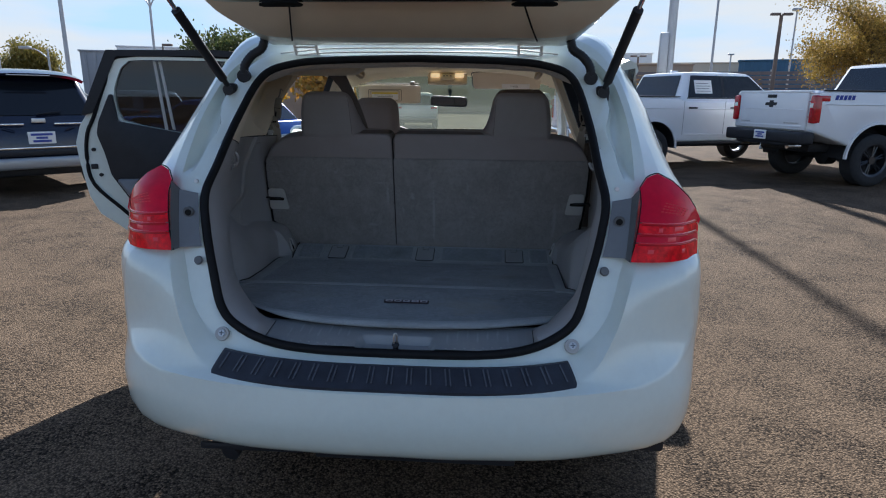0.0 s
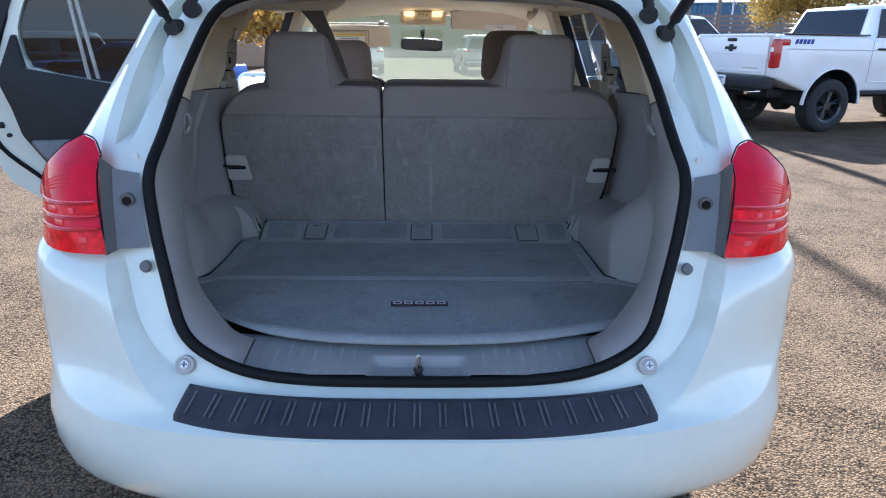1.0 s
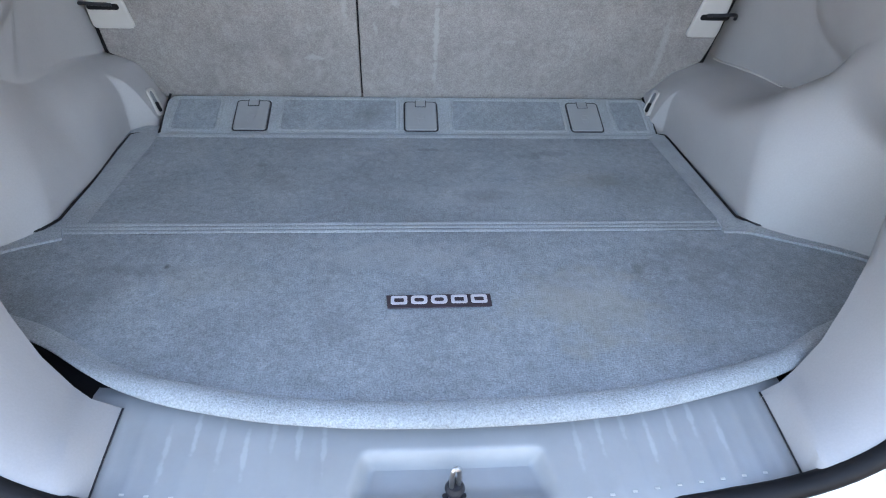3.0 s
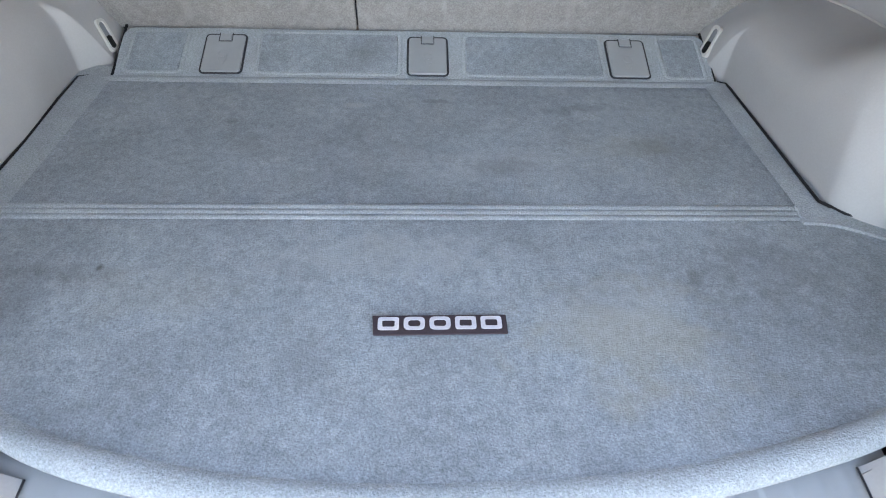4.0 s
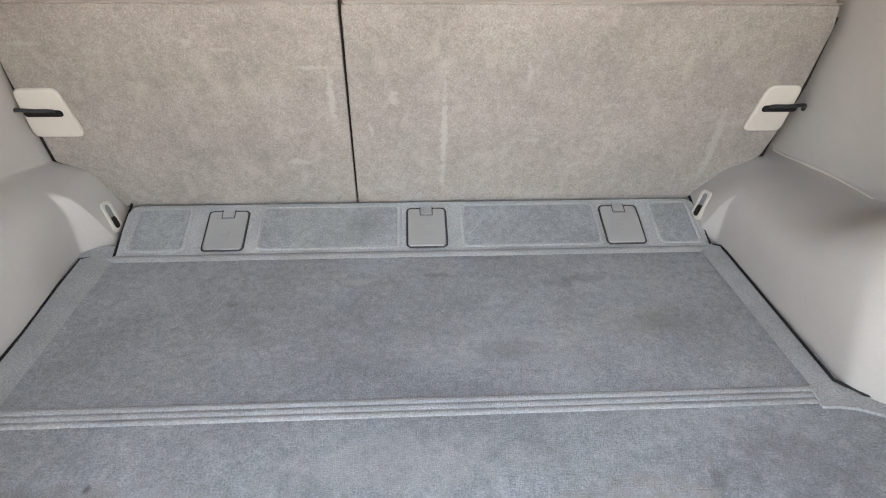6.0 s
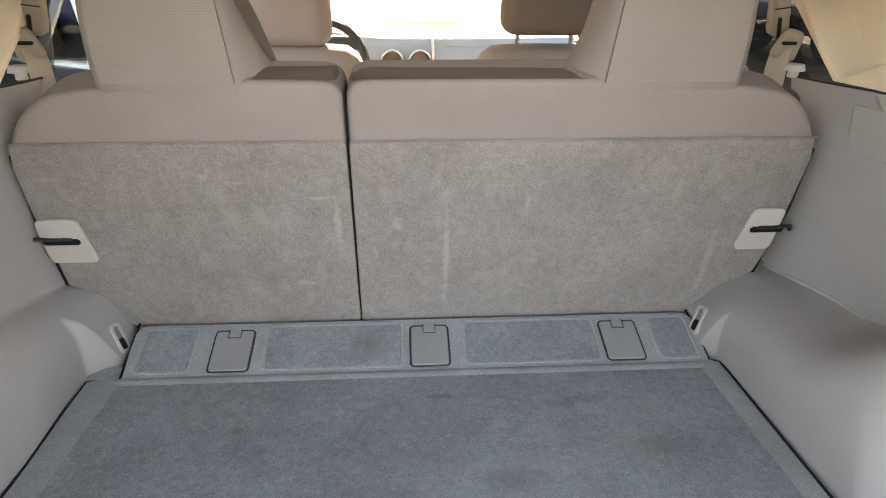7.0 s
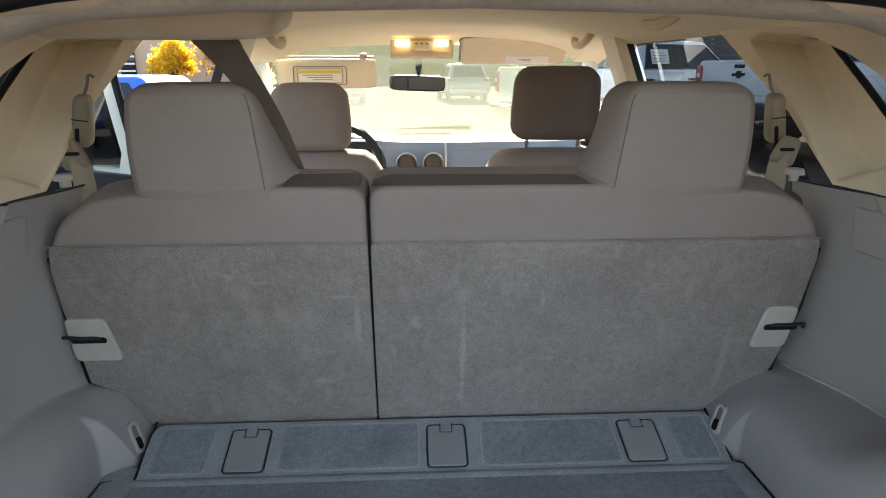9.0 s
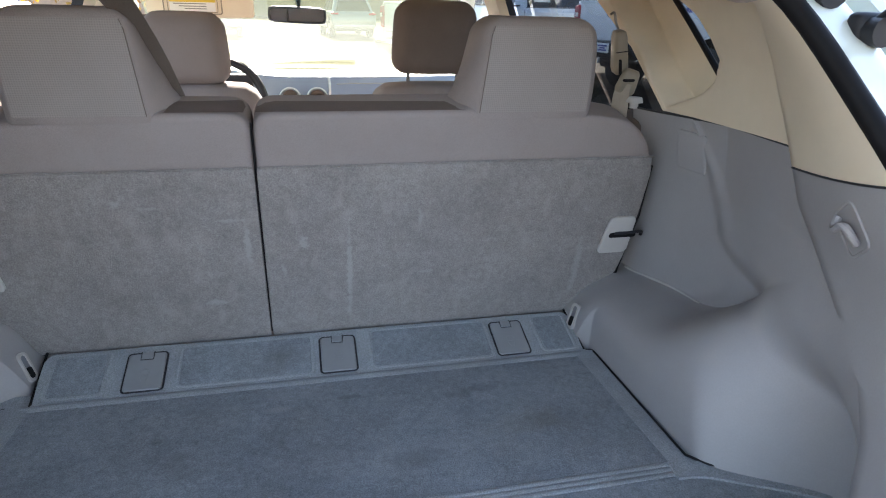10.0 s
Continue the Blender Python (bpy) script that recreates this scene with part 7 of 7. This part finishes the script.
    if tall:
        for s in (1, -1):
            bm = B()
            prism(bm, [(-0.15, 0.0), (0.14, 0.0), (0.12, -0.26), (-0.13, -0.26)], pose(s * 0.90, 0.70, 0.66, 98, 0, 0), 0.012, 0.003, 1)
            part("mud_flap", bm, BLACK, t)
    bm = B()
    box(bm, (0, 0.002, 1.415 + lift), (1.72, 0.085, 0.045), bevel=0.012)
    part("tailgate_spoiler", bm, paint, tg)
    # bumper, plate, exhausts
    bm = B()
    box(bm, (0, -0.06, 0.68 + lift), (1.95, 0.24, 0.20), bevel=0.04, seg=3)
    box(bm, (0, -0.08, 0.60 + lift), (1.35, 0.16, 0.12), bevel=0.03)
    bp = part("rear_bumper", bm, BLACK if black_trim else CHROME, t, "black rear bumper" if black_trim else "chrome rear bumper")
    bm = B()
    box(bm, (0, -0.19, 0.70 + lift), (0.30, 0.012, 0.155), bevel=0.004)
    pl = part("dealer_plate", bm, PAPER, bp, "white dealer plate with blue print")
    for z, w in ((0.735, 0.22), (0.70, 0.12), (0.665, 0.20)):
        bm = B()
        box(bm, (0, -0.198, z + lift), (w, 0.004, 0.024), bevel=0.001, seg=1)
        part("plate_bar", bm, BLUE_INK, pl)
    for x in (-0.55, 0.62):
        bm = B()
        tube(bm, [(x, 0.1, 0.54 + lift), (x, -0.14, 0.54 + lift)], 0.045, 12)
        part("exhaust_tip", bm, CHROME, t)
    bm = B()
    box(bm, (0, 2.9, 0.50 + lift), (1.2, 5.2, 0.16), bevel=0.04)
    tube(bm, [(-0.8, 1.22, R), (0.8, 1.22, R)], 0.07, 10)
    disc(bm, (0, 1.22, R), 0.16, 0.2, "y", 16)
    part("chassis", bm, BLACK, t)
    bm = B()
    box(bm, (0, 5.86, 0.95 + lift), (1.5, 0.08, 0.40), bevel=0.03)
    part("grille", bm, BLACK, t)
    if script:
        bm = B()
        for k in range(5):
            prism(bm, [(0, 0), (0.055, 0), (0.07, 0.07), (0.015, 0.07)], Matrix.Translation((1.001, 0.30 + 0.075 * k, 1.29 + lift)) @ SIDE, 0.006)
        part("side_script", bm, BLUE_INK, t, "dark script shape on the bed side")
    else:
        bm = pane([(sx(1.50) + 0.008, 2.20, 1.50), (sx(1.50) + 0.008, 2.62, 1.50), (sx(1.76) + 0.008, 2.62, 1.76), (sx(1.76) + 0.008, 2.20, 1.76)], 0.004)
        st = part("window_sticker", bm, PAPER, t, "white price sheet in the window")
        for k in range(4):
            z = 1.54 + 0.05 * k
            part("print_bar", pane([(sx(z) + 0.013, 2.24, z), (sx(z) + 0.013, 2.58 - 0.04 * (k % 2), z), (sx(z + 0.012) + 0.013, 2.58 - 0.04 * (k % 2), z + 0.012), (sx(z + 0.012) + 0.013, 2.24, z + 0.012)], 0.003), INK, st)
    bm = B()
    cushion(bm, (0.10, 0.16, 0.05), 0.02, pose(0, 2.35, 1.945 + lift), 4)
    part("roof_antenna", bm, paint, t, sharp=180)
    t.matrix_basis = m
    return t


def suv(name, label, m, paint, h=1.68, detail=True):
    """A hatchback or small SUV; y runs forward from its tail."""
    t = thing(name, Matrix.Identity(4), label, "car", "" if detail else "cars parked across the lot")
    k = h / 1.68
    ax, R = (0.85, 3.55), 0.35
    bm = B()
    out = arch_outline([(0.02, 0.42), (-0.04, 0.62), (0.0, 0.85), (0.10, 1.05 * k), (0.6, 1.08 * k), (3.2, 1.0 * k), (4.3, 0.86), (4.55, 0.62), (4.5, 0.36)], ax, R + 0.07, R + 0.02, 0.34)
    side_prism(bm, out, -0.92, 0.92, 0.07, 3)
    part("body", bm, paint, t)
    bm = B()
    cabin(bm, (0.08, 3.25), (0.55, 2.35), 1.0 * k, h, 0.88, 0.66)
    part("cabin", bm, paint, t)
    zb, zt = 1.10 * k, h - 0.13

    def sx(z):
        return lerp(0.88, 0.66, ((z - 1.0 * k) / (h - 1.0 * k)) ** 0.9) + 0.004

    def ry(z):
        return lerp(0.08, 0.55, (z - 1.0 * k) / (h - 1.0 * k)) - 0.006

    part("rear_window", pane([(-0.70, ry(zb), zb), (0.70, ry(zb), zb), (0.56, ry(zt), zt), (-0.56, ry(zt), zt)]), DARKGLASS, t)
    part("windscreen", pane([(-0.72, 3.12, zb), (0.72, 3.12, zb), (0.60, 2.50, zt), (-0.60, 2.50, zt)]), DARKGLASS, t)
    for s in (1, -1):
        for y0, y1, a, b in ((0.45, 1.55, 0.30, 0.0), (1.62, 2.85, 0.0, -0.45)):
            part("side_window", pane([(s * sx(zb), y0, zb), (s * sx(zb), y1, zb), (s * sx(zt), y1 + b, zt), (s * sx(zt), y0 + a, zt)]), DARKGLASS, t)
        for y in ax:
            wheel(t, (s * 0.80, y, R), R, 0.22, s, ALLOY)
            bm = B()
            grid(bm, 16, 2, lambda u, v: (s * 0.68, y + (R + 0.065) * v * math.cos(math.pi * u), R + 0.02 + (R + 0.065) * v * math.sin(math.pi * u)))
            grid(bm, 16, 1, lambda u, v: (s * lerp(0.68, 0.922, v), y + (R + 0.065) * math.cos(math.pi * u), R + 0.02 + (R + 0.065) * math.sin(math.pi * u)))
            part("wheel_arch", bm, BLACK, t)
        bm = B()
        box(bm, (s * 0.76, 0.05, 0.985 * k), (0.28, 0.12, 0.075), bevel=0.025, seg=3)
        part("tail_lamp", bm, REDGLASS, t)
    bm = B()
    box(bm, (0, -0.05, 0.46), (1.70, 0.10, 0.16), bevel=0.04, seg=3)
    part("rear_bumper", bm, SILVERPAINT, t, "grey lower bumper")
    bm = B()
    box(bm, (0, 2.2, 0.34), (1.5, 4.2, 0.14), bevel=0.04)
    part("chassis", bm, BLACK, t)
    if detail:
        bm = B()
        box(bm, (0, -0.035, 0.665), (1.20, 0.02, 0.028), bevel=0.006)
        part("lower_chrome_strip", bm, CHROME, t)
        bm = B()
        cushion(bm, (0.17, 0.012, 0.065), 0.006, pose(0, 0.055, 1.03 * k), 4)
        part("emblem", bm, SATIN, t, "oval emblem shape", sharp=180)
        bm = B()
        box(bm, (0, -0.02, 0.80), (0.33, 0.014, 0.165), pose(0, 0, 0), bevel=0.004)
        pl = part("dealer_plate", bm, PAPER, t, "white dealer plate with blue print")
        for z, w in ((0.845, 0.26), (0.80, 0.14), (0.755, 0.22)):
            bm = B()
            box(bm, (0, -0.030, z), (w, 0.005, 0.030), bevel=0.001, seg=1)
            part("plate_bar", bm, BLUE_INK, pl)
        bm = B()
        tube(bm, [(0.0, ry(zb) - 0.02, zb + 0.015), (0.30, ry(zb) - 0.012, zb + 0.05)], 0.012, 6)
        part("rear_wiper", bm, BLACK, t)
        bm = B()
        cushion(bm, (0.05, 0.16, 0.07), 0.02, pose(0, 0.95, h + 0.02), 4)
        part("roof_antenna", bm, BLACK, t, sharp=180)
        # crowned roof ending in a spoiler with its high brake light
        bm = B()

        def crown(u, v):
            x = lerp(-0.70, 0.70, u)
            y = lerp(0.26, 2.4, v)
            q = abs(x) / 0.70
            return (x, y + 0.10 * q * q * (1 - v), h + 0.010 + 0.045 * (1 - q ** 2.2) - 0.05 * q ** 6 - 0.07 * max(0.0, 1 - v / 0.22) ** 2)

        grid(bm, 24, 20, crown)
        grid(bm, 24, 3, lambda u, v: (crown(u, 0)[0] * (1 - 0.03 * v), crown(u, 0)[1] + 0.02 * v, crown(u, 0)[2] - 0.035 * v))
        part("roof_spoiler", bm, paint, t)
        bm = B()
        box(bm, (0, 0.255, h - 0.040), (0.52, 0.02, 0.014), bevel=0.004)
        part("brake_light", bm, SATIN, t)
        # black lower panel, plate recess edges, lamp bars
        bm = B()
        box(bm, (0, -0.045, 0.60), (1.66, 0.05, 0.085), bevel=0.02)
        part("lower_panel", bm, BLACK, t)
        for s in (1, -1):
            bm = B()
            tube(bm, [(s * 0.30, -0.02, 0.90), (s * 0.44, 0.0, 0.955)], 0.010, 6)
            part("pressed_edge", bm, paint, t)
            bm = B()
            box(bm, (s * 0.38, 0.028, 0.985 * k), (0.40, 0.02, 0.026), bevel=0.006)
            part("chrome_bar", bm, CHROME, t)
            bm = B()
            cushion(bm, (0.14, 0.10, 0.12), 0.04, pose(s * 0.98, 3.0, 1.12), 5)
            part("door_mirror", bm, paint, t, sharp=180)
    t.matrix_basis = m
    return t


def heading(x, y, phi):
    """A pose whose y axis points phi degrees up from +x."""
    return pose(x, y, 0, 0, 0, phi - 90)


pickup("pickup_truck", "white lifted pickup truck with black bumper and wheels", heading(5.15, 9.82, 15), TRUCK_WHITE, RIM_BLACK, True, True, True)
pickup("pickup_truck", "silver-white crew-cab pickup with a price sheet in its window", heading(1.97, 11.55, 22), TRUCK_WHITE, ALLOY, False, False, False)
suv("suv", "dark blue parked suv with chrome strips", heading(-5.95, 6.70, 138), NAVY)
# cars seen through the windscreen and the open door
suv("parked_car", "bright blue car parked beyond the open door", heading(-4.45, 12.5, 160), BLUE, 1.29, False)
suv("parked_car", "silver-grey car parked across the lot", heading(-9.5, 17.0, 150), SILVERPAINT, 1.50, False)
suv("parked_car", "white car parked ahead in the lot", heading(-2.9, 25.5, 95), TRUCK_WHITE, 1.55, False)
suv("parked_car", "silver-grey car parked across the lot", heading(2.3, 26.5, 95), SILVERPAINT, 1.60, False)
suv("parked_car", "dark blue car parked across the lot", heading(-13.5, 15.0, 80), NAVY, 1.62, False)

# ---- distance ----
STUCCO = mat("tan_stucco", (0.40, 0.31, 0.23), 0.9, vary=0.08, scale=0.7, fine=0.08, fine_scale=20, bump=0.1, bump_scale=40)
CREAM = mat("cream_wall", (0.52, 0.46, 0.36), 0.9, vary=0.07, scale=0.5)
REDWALL = mat("red_brown_wall", (0.30, 0.14, 0.10), 0.9, vary=0.1, scale=0.6)
GREYWALL = mat("grey_metal_cladding", (0.34, 0.35, 0.37), 0.6, vary=0.12, scale=0.4)
WHITEWALL = mat("white_metal_cladding", (0.62, 0.63, 0.65), 0.6, vary=0.05, scale=0.4)
BLUEWALL = mat("blue_metal_cladding", (0.05, 0.13, 0.22), 0.6, vary=0.08, scale=0.4)
SLAT = mat("grey_brown_slats", (0.20, 0.17, 0.16), 0.8, vary=0.12, scale=2.0)
GALV = mat("galvanised_steel", (0.48, 0.49, 0.50), 0.5, metal=0.3, vary=0.1, scale=2)
RUSTPOLE = mat("brown_pole_paint", (0.20, 0.15, 0.12), 0.6, vary=0.1, scale=3)
BARK = mat("bark", (0.10, 0.075, 0.055), 0.95, vary=0.3, scale=6, bump=0.5, bump_scale=30)


def leaf_material(name, color, other):
    m = bpy.data.materials.new(name)
    m.use_nodes = True
    n, l = m.node_tree.nodes, m.node_tree.links
    p = n["Principled BSDF"]
    geo, mix, out, tl, ms = n.new("ShaderNodeNewGeometry"), n.new("ShaderNodeMix"), n["Material Output"], n.new("ShaderNodeBsdfTranslucent"), n.new("ShaderNodeMixShader")
    mix.data_type = "RGBA"
    mix.inputs[6].default_value, mix.inputs[7].default_value = (*color, 1), (*other, 1)
    l.new(geo.outputs["Random Per Island"], mix.inputs[0])
    l.new(mix.outputs[2], p.inputs["Base Color"])
    l.new(mix.outputs[2], tl.inputs["Color"])
    p.inputs["Roughness"].default_value = 0.7
    ms.inputs[0].default_value = 0.35
    l.new(p.outputs[0], ms.inputs[1])
    l.new(tl.outputs[0], ms.inputs[2])
    l.new(ms.outputs[0], out.inputs["Surface"])
    return m


OLIVE = leaf_material("olive_leaves", (0.10, 0.10, 0.02), (0.28, 0.22, 0.05))
DARKGREEN = leaf_material("dark_green_leaves", (0.03, 0.05, 0.015), (0.10, 0.11, 0.03))
MESQUITE = leaf_material("mesquite_leaves", (0.14, 0.11, 0.025), (0.42, 0.28, 0.06))
GOLD = leaf_material("golden_leaves", (0.62, 0.36, 0.01), (0.80, 0.55, 0.04))
RUSSET = leaf_material("russet_leaves", (0.40, 0.20, 0.03), (0.30, 0.22, 0.05))


def tree(name, label, at, height, spread, leaf, count, seed, size=0.16, bare=0.0):
    rnd = random.Random(seed)
    t = thing(name, Matrix.Identity(4), label, "shrub" if name == "shrub" else "tree", "shrubs along the wall" if name == "shrub" else "golden trees" if leaf is GOLD else "")
    bm = B()
    tips = []
    top = Vector((rnd.uniform(-0.3, 0.3), rnd.uniform(-0.3, 0.3), height * 0.38))
    tube(bm, curve([(0, 0, 0), (0.05, 0.02, height * 0.2), top], 4), [height * 0.035 * (1 - 0.07 * i) for i in range(9)], 8)
    for k in range(11):
        a = 2 * math.pi * k / 11 + rnd.uniform(-0.3, 0.3)
        reach = spread * rnd.uniform(0.45, 0.95)
        end = top + Vector((math.cos(a) * reach, math.sin(a) * reach, height * rnd.uniform(0.08, 0.52)))
        mid = top.lerp(end, 0.5) + Vector((0, 0, height * 0.08))
        tube(bm, curve([top, mid, end], 3), [height * 0.016 * (1 - 0.12 * i) for i in range(7)], 5)
        tips += [mid, end]
        for j in range(5):
            e2 = end.lerp(mid, rnd.random() * 0.6) + Vector([rnd.uniform(-1, 1) * spread * 0.35 for _ in range(2)] + [rnd.uniform(-0.1, 0.5) * spread * 0.6])
            tube(bm, [mid.lerp(end, rnd.uniform(0.3, 1)), e2], [height * 0.005, height * 0.002], 4)
            tips.append(e2)
    part("trunk", bm, BARK, t)
    verts, faces = [], []
    for i in range(count):
        c = rnd.choice(tips) + Vector([rnd.gauss(0, 1) for _ in range(3)]) * spread * (0.11 if leaf is MESQUITE else 0.17)
        e = Euler([rnd.uniform(0, 6.3) for _ in range(3)]).to_matrix()
        s = size * rnd.uniform(0.6, 1.4)
        b = len(verts)
        verts += [tuple(c + e @ Vector(p) * s) for p in ((-0.5, -0.3, 0), (0.5, -0.3, 0.1), (0.6, 0.3, 0), (-0.4, 0.35, -0.1))]
        faces.append((b, b + 1, b + 2, b + 3))
    me = bpy.data.meshes.new("crown")
    me.from_pydata(verts, [], faces)
    me.materials.append(leaf)
    ob = new("crown", me)
    ob.parent = t
    ob.matrix_parent_inverse = Matrix.Identity(4)
    t.matrix_basis = Matrix.Translation(at)
    return t


tree("tree", "round olive-leaved tree behind the parked cars", (-27.5, 35.5, 0), 4.7, 1.7, OLIVE, 12000, 1, 0.10)
tree("tree", "dark green tree beside a low building", (-19.0, 44.0, 0), 5.4, 2.9, DARKGREEN, 7000, 2, 0.18)
tree("tree", "sparse mesquite tree with thin olive leaves", (15.6, 24.5, 0), 5.4, 3.0, MESQUITE, 52000, 3, 0.055)
tree("tree", "golden autumn tree beside a stucco building", (-9.8, 26.0, 0), 2.45, 0.72, GOLD, 8000, 5, 0.09)
tree("tree", "thin russet tree before a stucco building", (-7.0, 26.0, 0), 3.2, 1.6, RUSSET, 1500, 6, 0.18)
for k, (x, y) in enumerate(((10.5, 44), (12.5, 45), (14.2, 44.5), (20.0, 50))):
    tree("shrub", "russet shrub along a wall", (x, y, 0), 2.6, 1.6, RUSSET, 1100, 20 + k, 0.22)


def block(name, label, c, s, rot, material, ribs=0, rib_axis="x", category="building"):
    t = thing(name, Matrix.Identity(4), label, category)
    bm = B()
    box(bm, (0, 0, s[2] / 2), s, bevel=0.04)
    part("wall", bm, material, t)
    bm = B()
    box(bm, (0, 0, s[2] + 0.06), (s[0] + 0.2, s[1] + 0.2, 0.14), bevel=0.03)
    part("roof", bm, material, t)
    for k in range(ribs):
        bm = B()
        x = -s[0] / 2 + (k + 0.5) * s[0] / ribs
        box(bm, (x, -s[1] / 2 - 0.04, s[2] / 2), (s[0] / ribs * 0.35, 0.10, s[2] * 0.98), bevel=0.02, seg=1)
        part("wall_panel", bm, material, t)
    t.matrix_basis = pose(c[0], c[1], 0, 0, 0, rot)
    return t


block("building", "grey metal-clad commercial building", (-27.3, 51.6), (12, 8, 4.5), 24, GREYWALL, 18)
block("building", "low white building at the edge of the lot", (-40.5, 45.5), (9, 6, 2.7), 24, WHITEWALL, 0)
block("building", "pale flat-roofed building behind it", (-33.0, 66.0), (12, 8, 5.9), 24, WHITEWALL, 0)
block("warehouse", "white metal-clad warehouse in the distance", (15.0, 84.0), (11, 10, 6.6), -6, WHITEWALL, 0)
block("boundary_wall", "red-brown wall along the lot", (14.0, 56.0), (14, 0.4, 3.0), -10, REDWALL, 0, category="wall")
block("building", "long cream building in the distance", (26.0, 72.0), (24, 8, 5.0), -14, CREAM, 0)
block("building", "blue metal-clad building beyond the fence", (24.6, 52.5), (7.5, 5, 4.3), -22, BLUEWALL, 12)
block("building", "tan stucco building with a grid window", (-12.8, 34.5), (8.5, 8, 3.4), 10, STUCCO, 0)
block("building", "low tan building ahead of the car", (3.0, 60.0), (30, 8, 4.2), 0, STUCCO, 0)
bm = B()
t = thing("window", (0, 0, 0), "dark grid window in a stucco wall", "window", kind="structure")
box(bm, (-13.4, 30.35, 1.75), (0.9, 0.12, 1.3), bevel=0.02)
part("window_pane", bm, DARKGLASS, t)
for k in range(4):
    bm = B()
    box(bm, (-13.4, 30.27, 1.27 + 0.32 * k), (0.9, 0.06, 0.08))
    part("window_bar", bm, WHITEWALL, t)

# slatted fence
fence = thing("slatted_fence", (19, 38, 0), "grey-brown horizontal slat fence", "fence")
for k in range(11):
    bm = B()
    box(bm, (0, 0, 0.28 + 0.27 * k), (22, 0.04, 0.20), pose(19.5, 39.5, 0, 0, 0, -16), bevel=0.01, seg=1)
    part("slat", bm, SLAT, fence)
for k in range(8):
    bm = B()
    box(bm, (-11 + k * 3.1, 0.06, 1.6), (0.10, 0.10, 3.2), pose(19.5, 39.5, 0, 0, 0, -16))
    part("post", bm, GALV, fence)


def lamp_post(name, label, at, h, r, heads, material, arm=0.0):
    t = thing(name, Matrix.Translation(at), label, "lamp post", "lamp posts round the lot")
    x, y, _ = at
    bm = B()
    tube(bm, [(x, y, 0), (x, y, h * 0.5), (x, y, h)], [r, r * 0.85, r * 0.7], 10)
    part("pole", bm, material, t)
    for d in heads:
        bm = B()
        box(bm, (x + d, y, h + 0.05), (0.55, 0.30, 0.14), bevel=0.03)
        part("lamp_head", bm, material, t)
        if abs(d) > 0.4:
            bm = B()
            tube(bm, curve([(x, y, h - 0.5), (x + d * 0.5, y, h - 0.05), (x + d, y, h)], 4), r * 0.4, 6)
            part("arm", bm, material, t)
    return t


lamp_post("lamp_post", "thick grey pole with a control box", (5.15, 16.6, 0), 12.0, 0.13, (), GALV)
bm = B()
box(bm, (4.93, 16.45, 2.55), (0.22, 0.20, 1.15), bevel=0.03)
tagged(part("control_box", bm, GALV), "grey steel control box on a pole", "box")
lamp_post("lamp_post", "tall grey pole ahead of the car", (3.12, 19.5, 0), 12.5, 0.085, (), GALV)
lamp_post("lamp_post", "brown double-headed lot lamp", (17.6, 39.0, 0), 6.3, 0.14, (-0.35, 0.35), RUSTPOLE)
lamp_post("lamp_post", "tall thin grey pole", (15.0, 42.5, 0), 12.0, 0.09, (), GALV)
lamp_post("lamp_post", "thin grey lot lamp post", (19.6, 41.5, 0), 6.9, 0.07, (0.0,), GALV)
lamp_post("lamp_post", "brown double-headed lot lamp far off", (13.2, 56.0, 0), 4.9, 0.12, (-0.4, 0.4), RUSTPOLE)
lamp_post("lamp_post", "slim grey lamp pole far off", (24.0, 64.0, 0), 5.6, 0.10, (0.0,), GALV)
lamp_post("lamp_post", "tall grey lamp post with an arm", (-17.0, 23.5, 0), 8.0, 0.10, (0.9,), GALV)
lamp_post("lamp_post", "grey street lamp with a curved arm", (-26.2, 31.2, 0), 4.4, 0.08, (-0.9,), GALV)
lamp_post("lamp_post", "grey street lamp with a curved arm", (-22.5, 30.0, 0), 3.6, 0.07, (-1.2,), GALV)
lamp_post("lamp_post", "grey twin-headed parking lot lamp", (-21.4, 38.5, 0), 7.2, 0.10, (-0.5, 0.5), GALV)
lamp_post("lamp_post", "short brown lamp post with one head", (-19.5, 36.0, 0), 4.2, 0.06, (0.3,), RUSTPOLE)
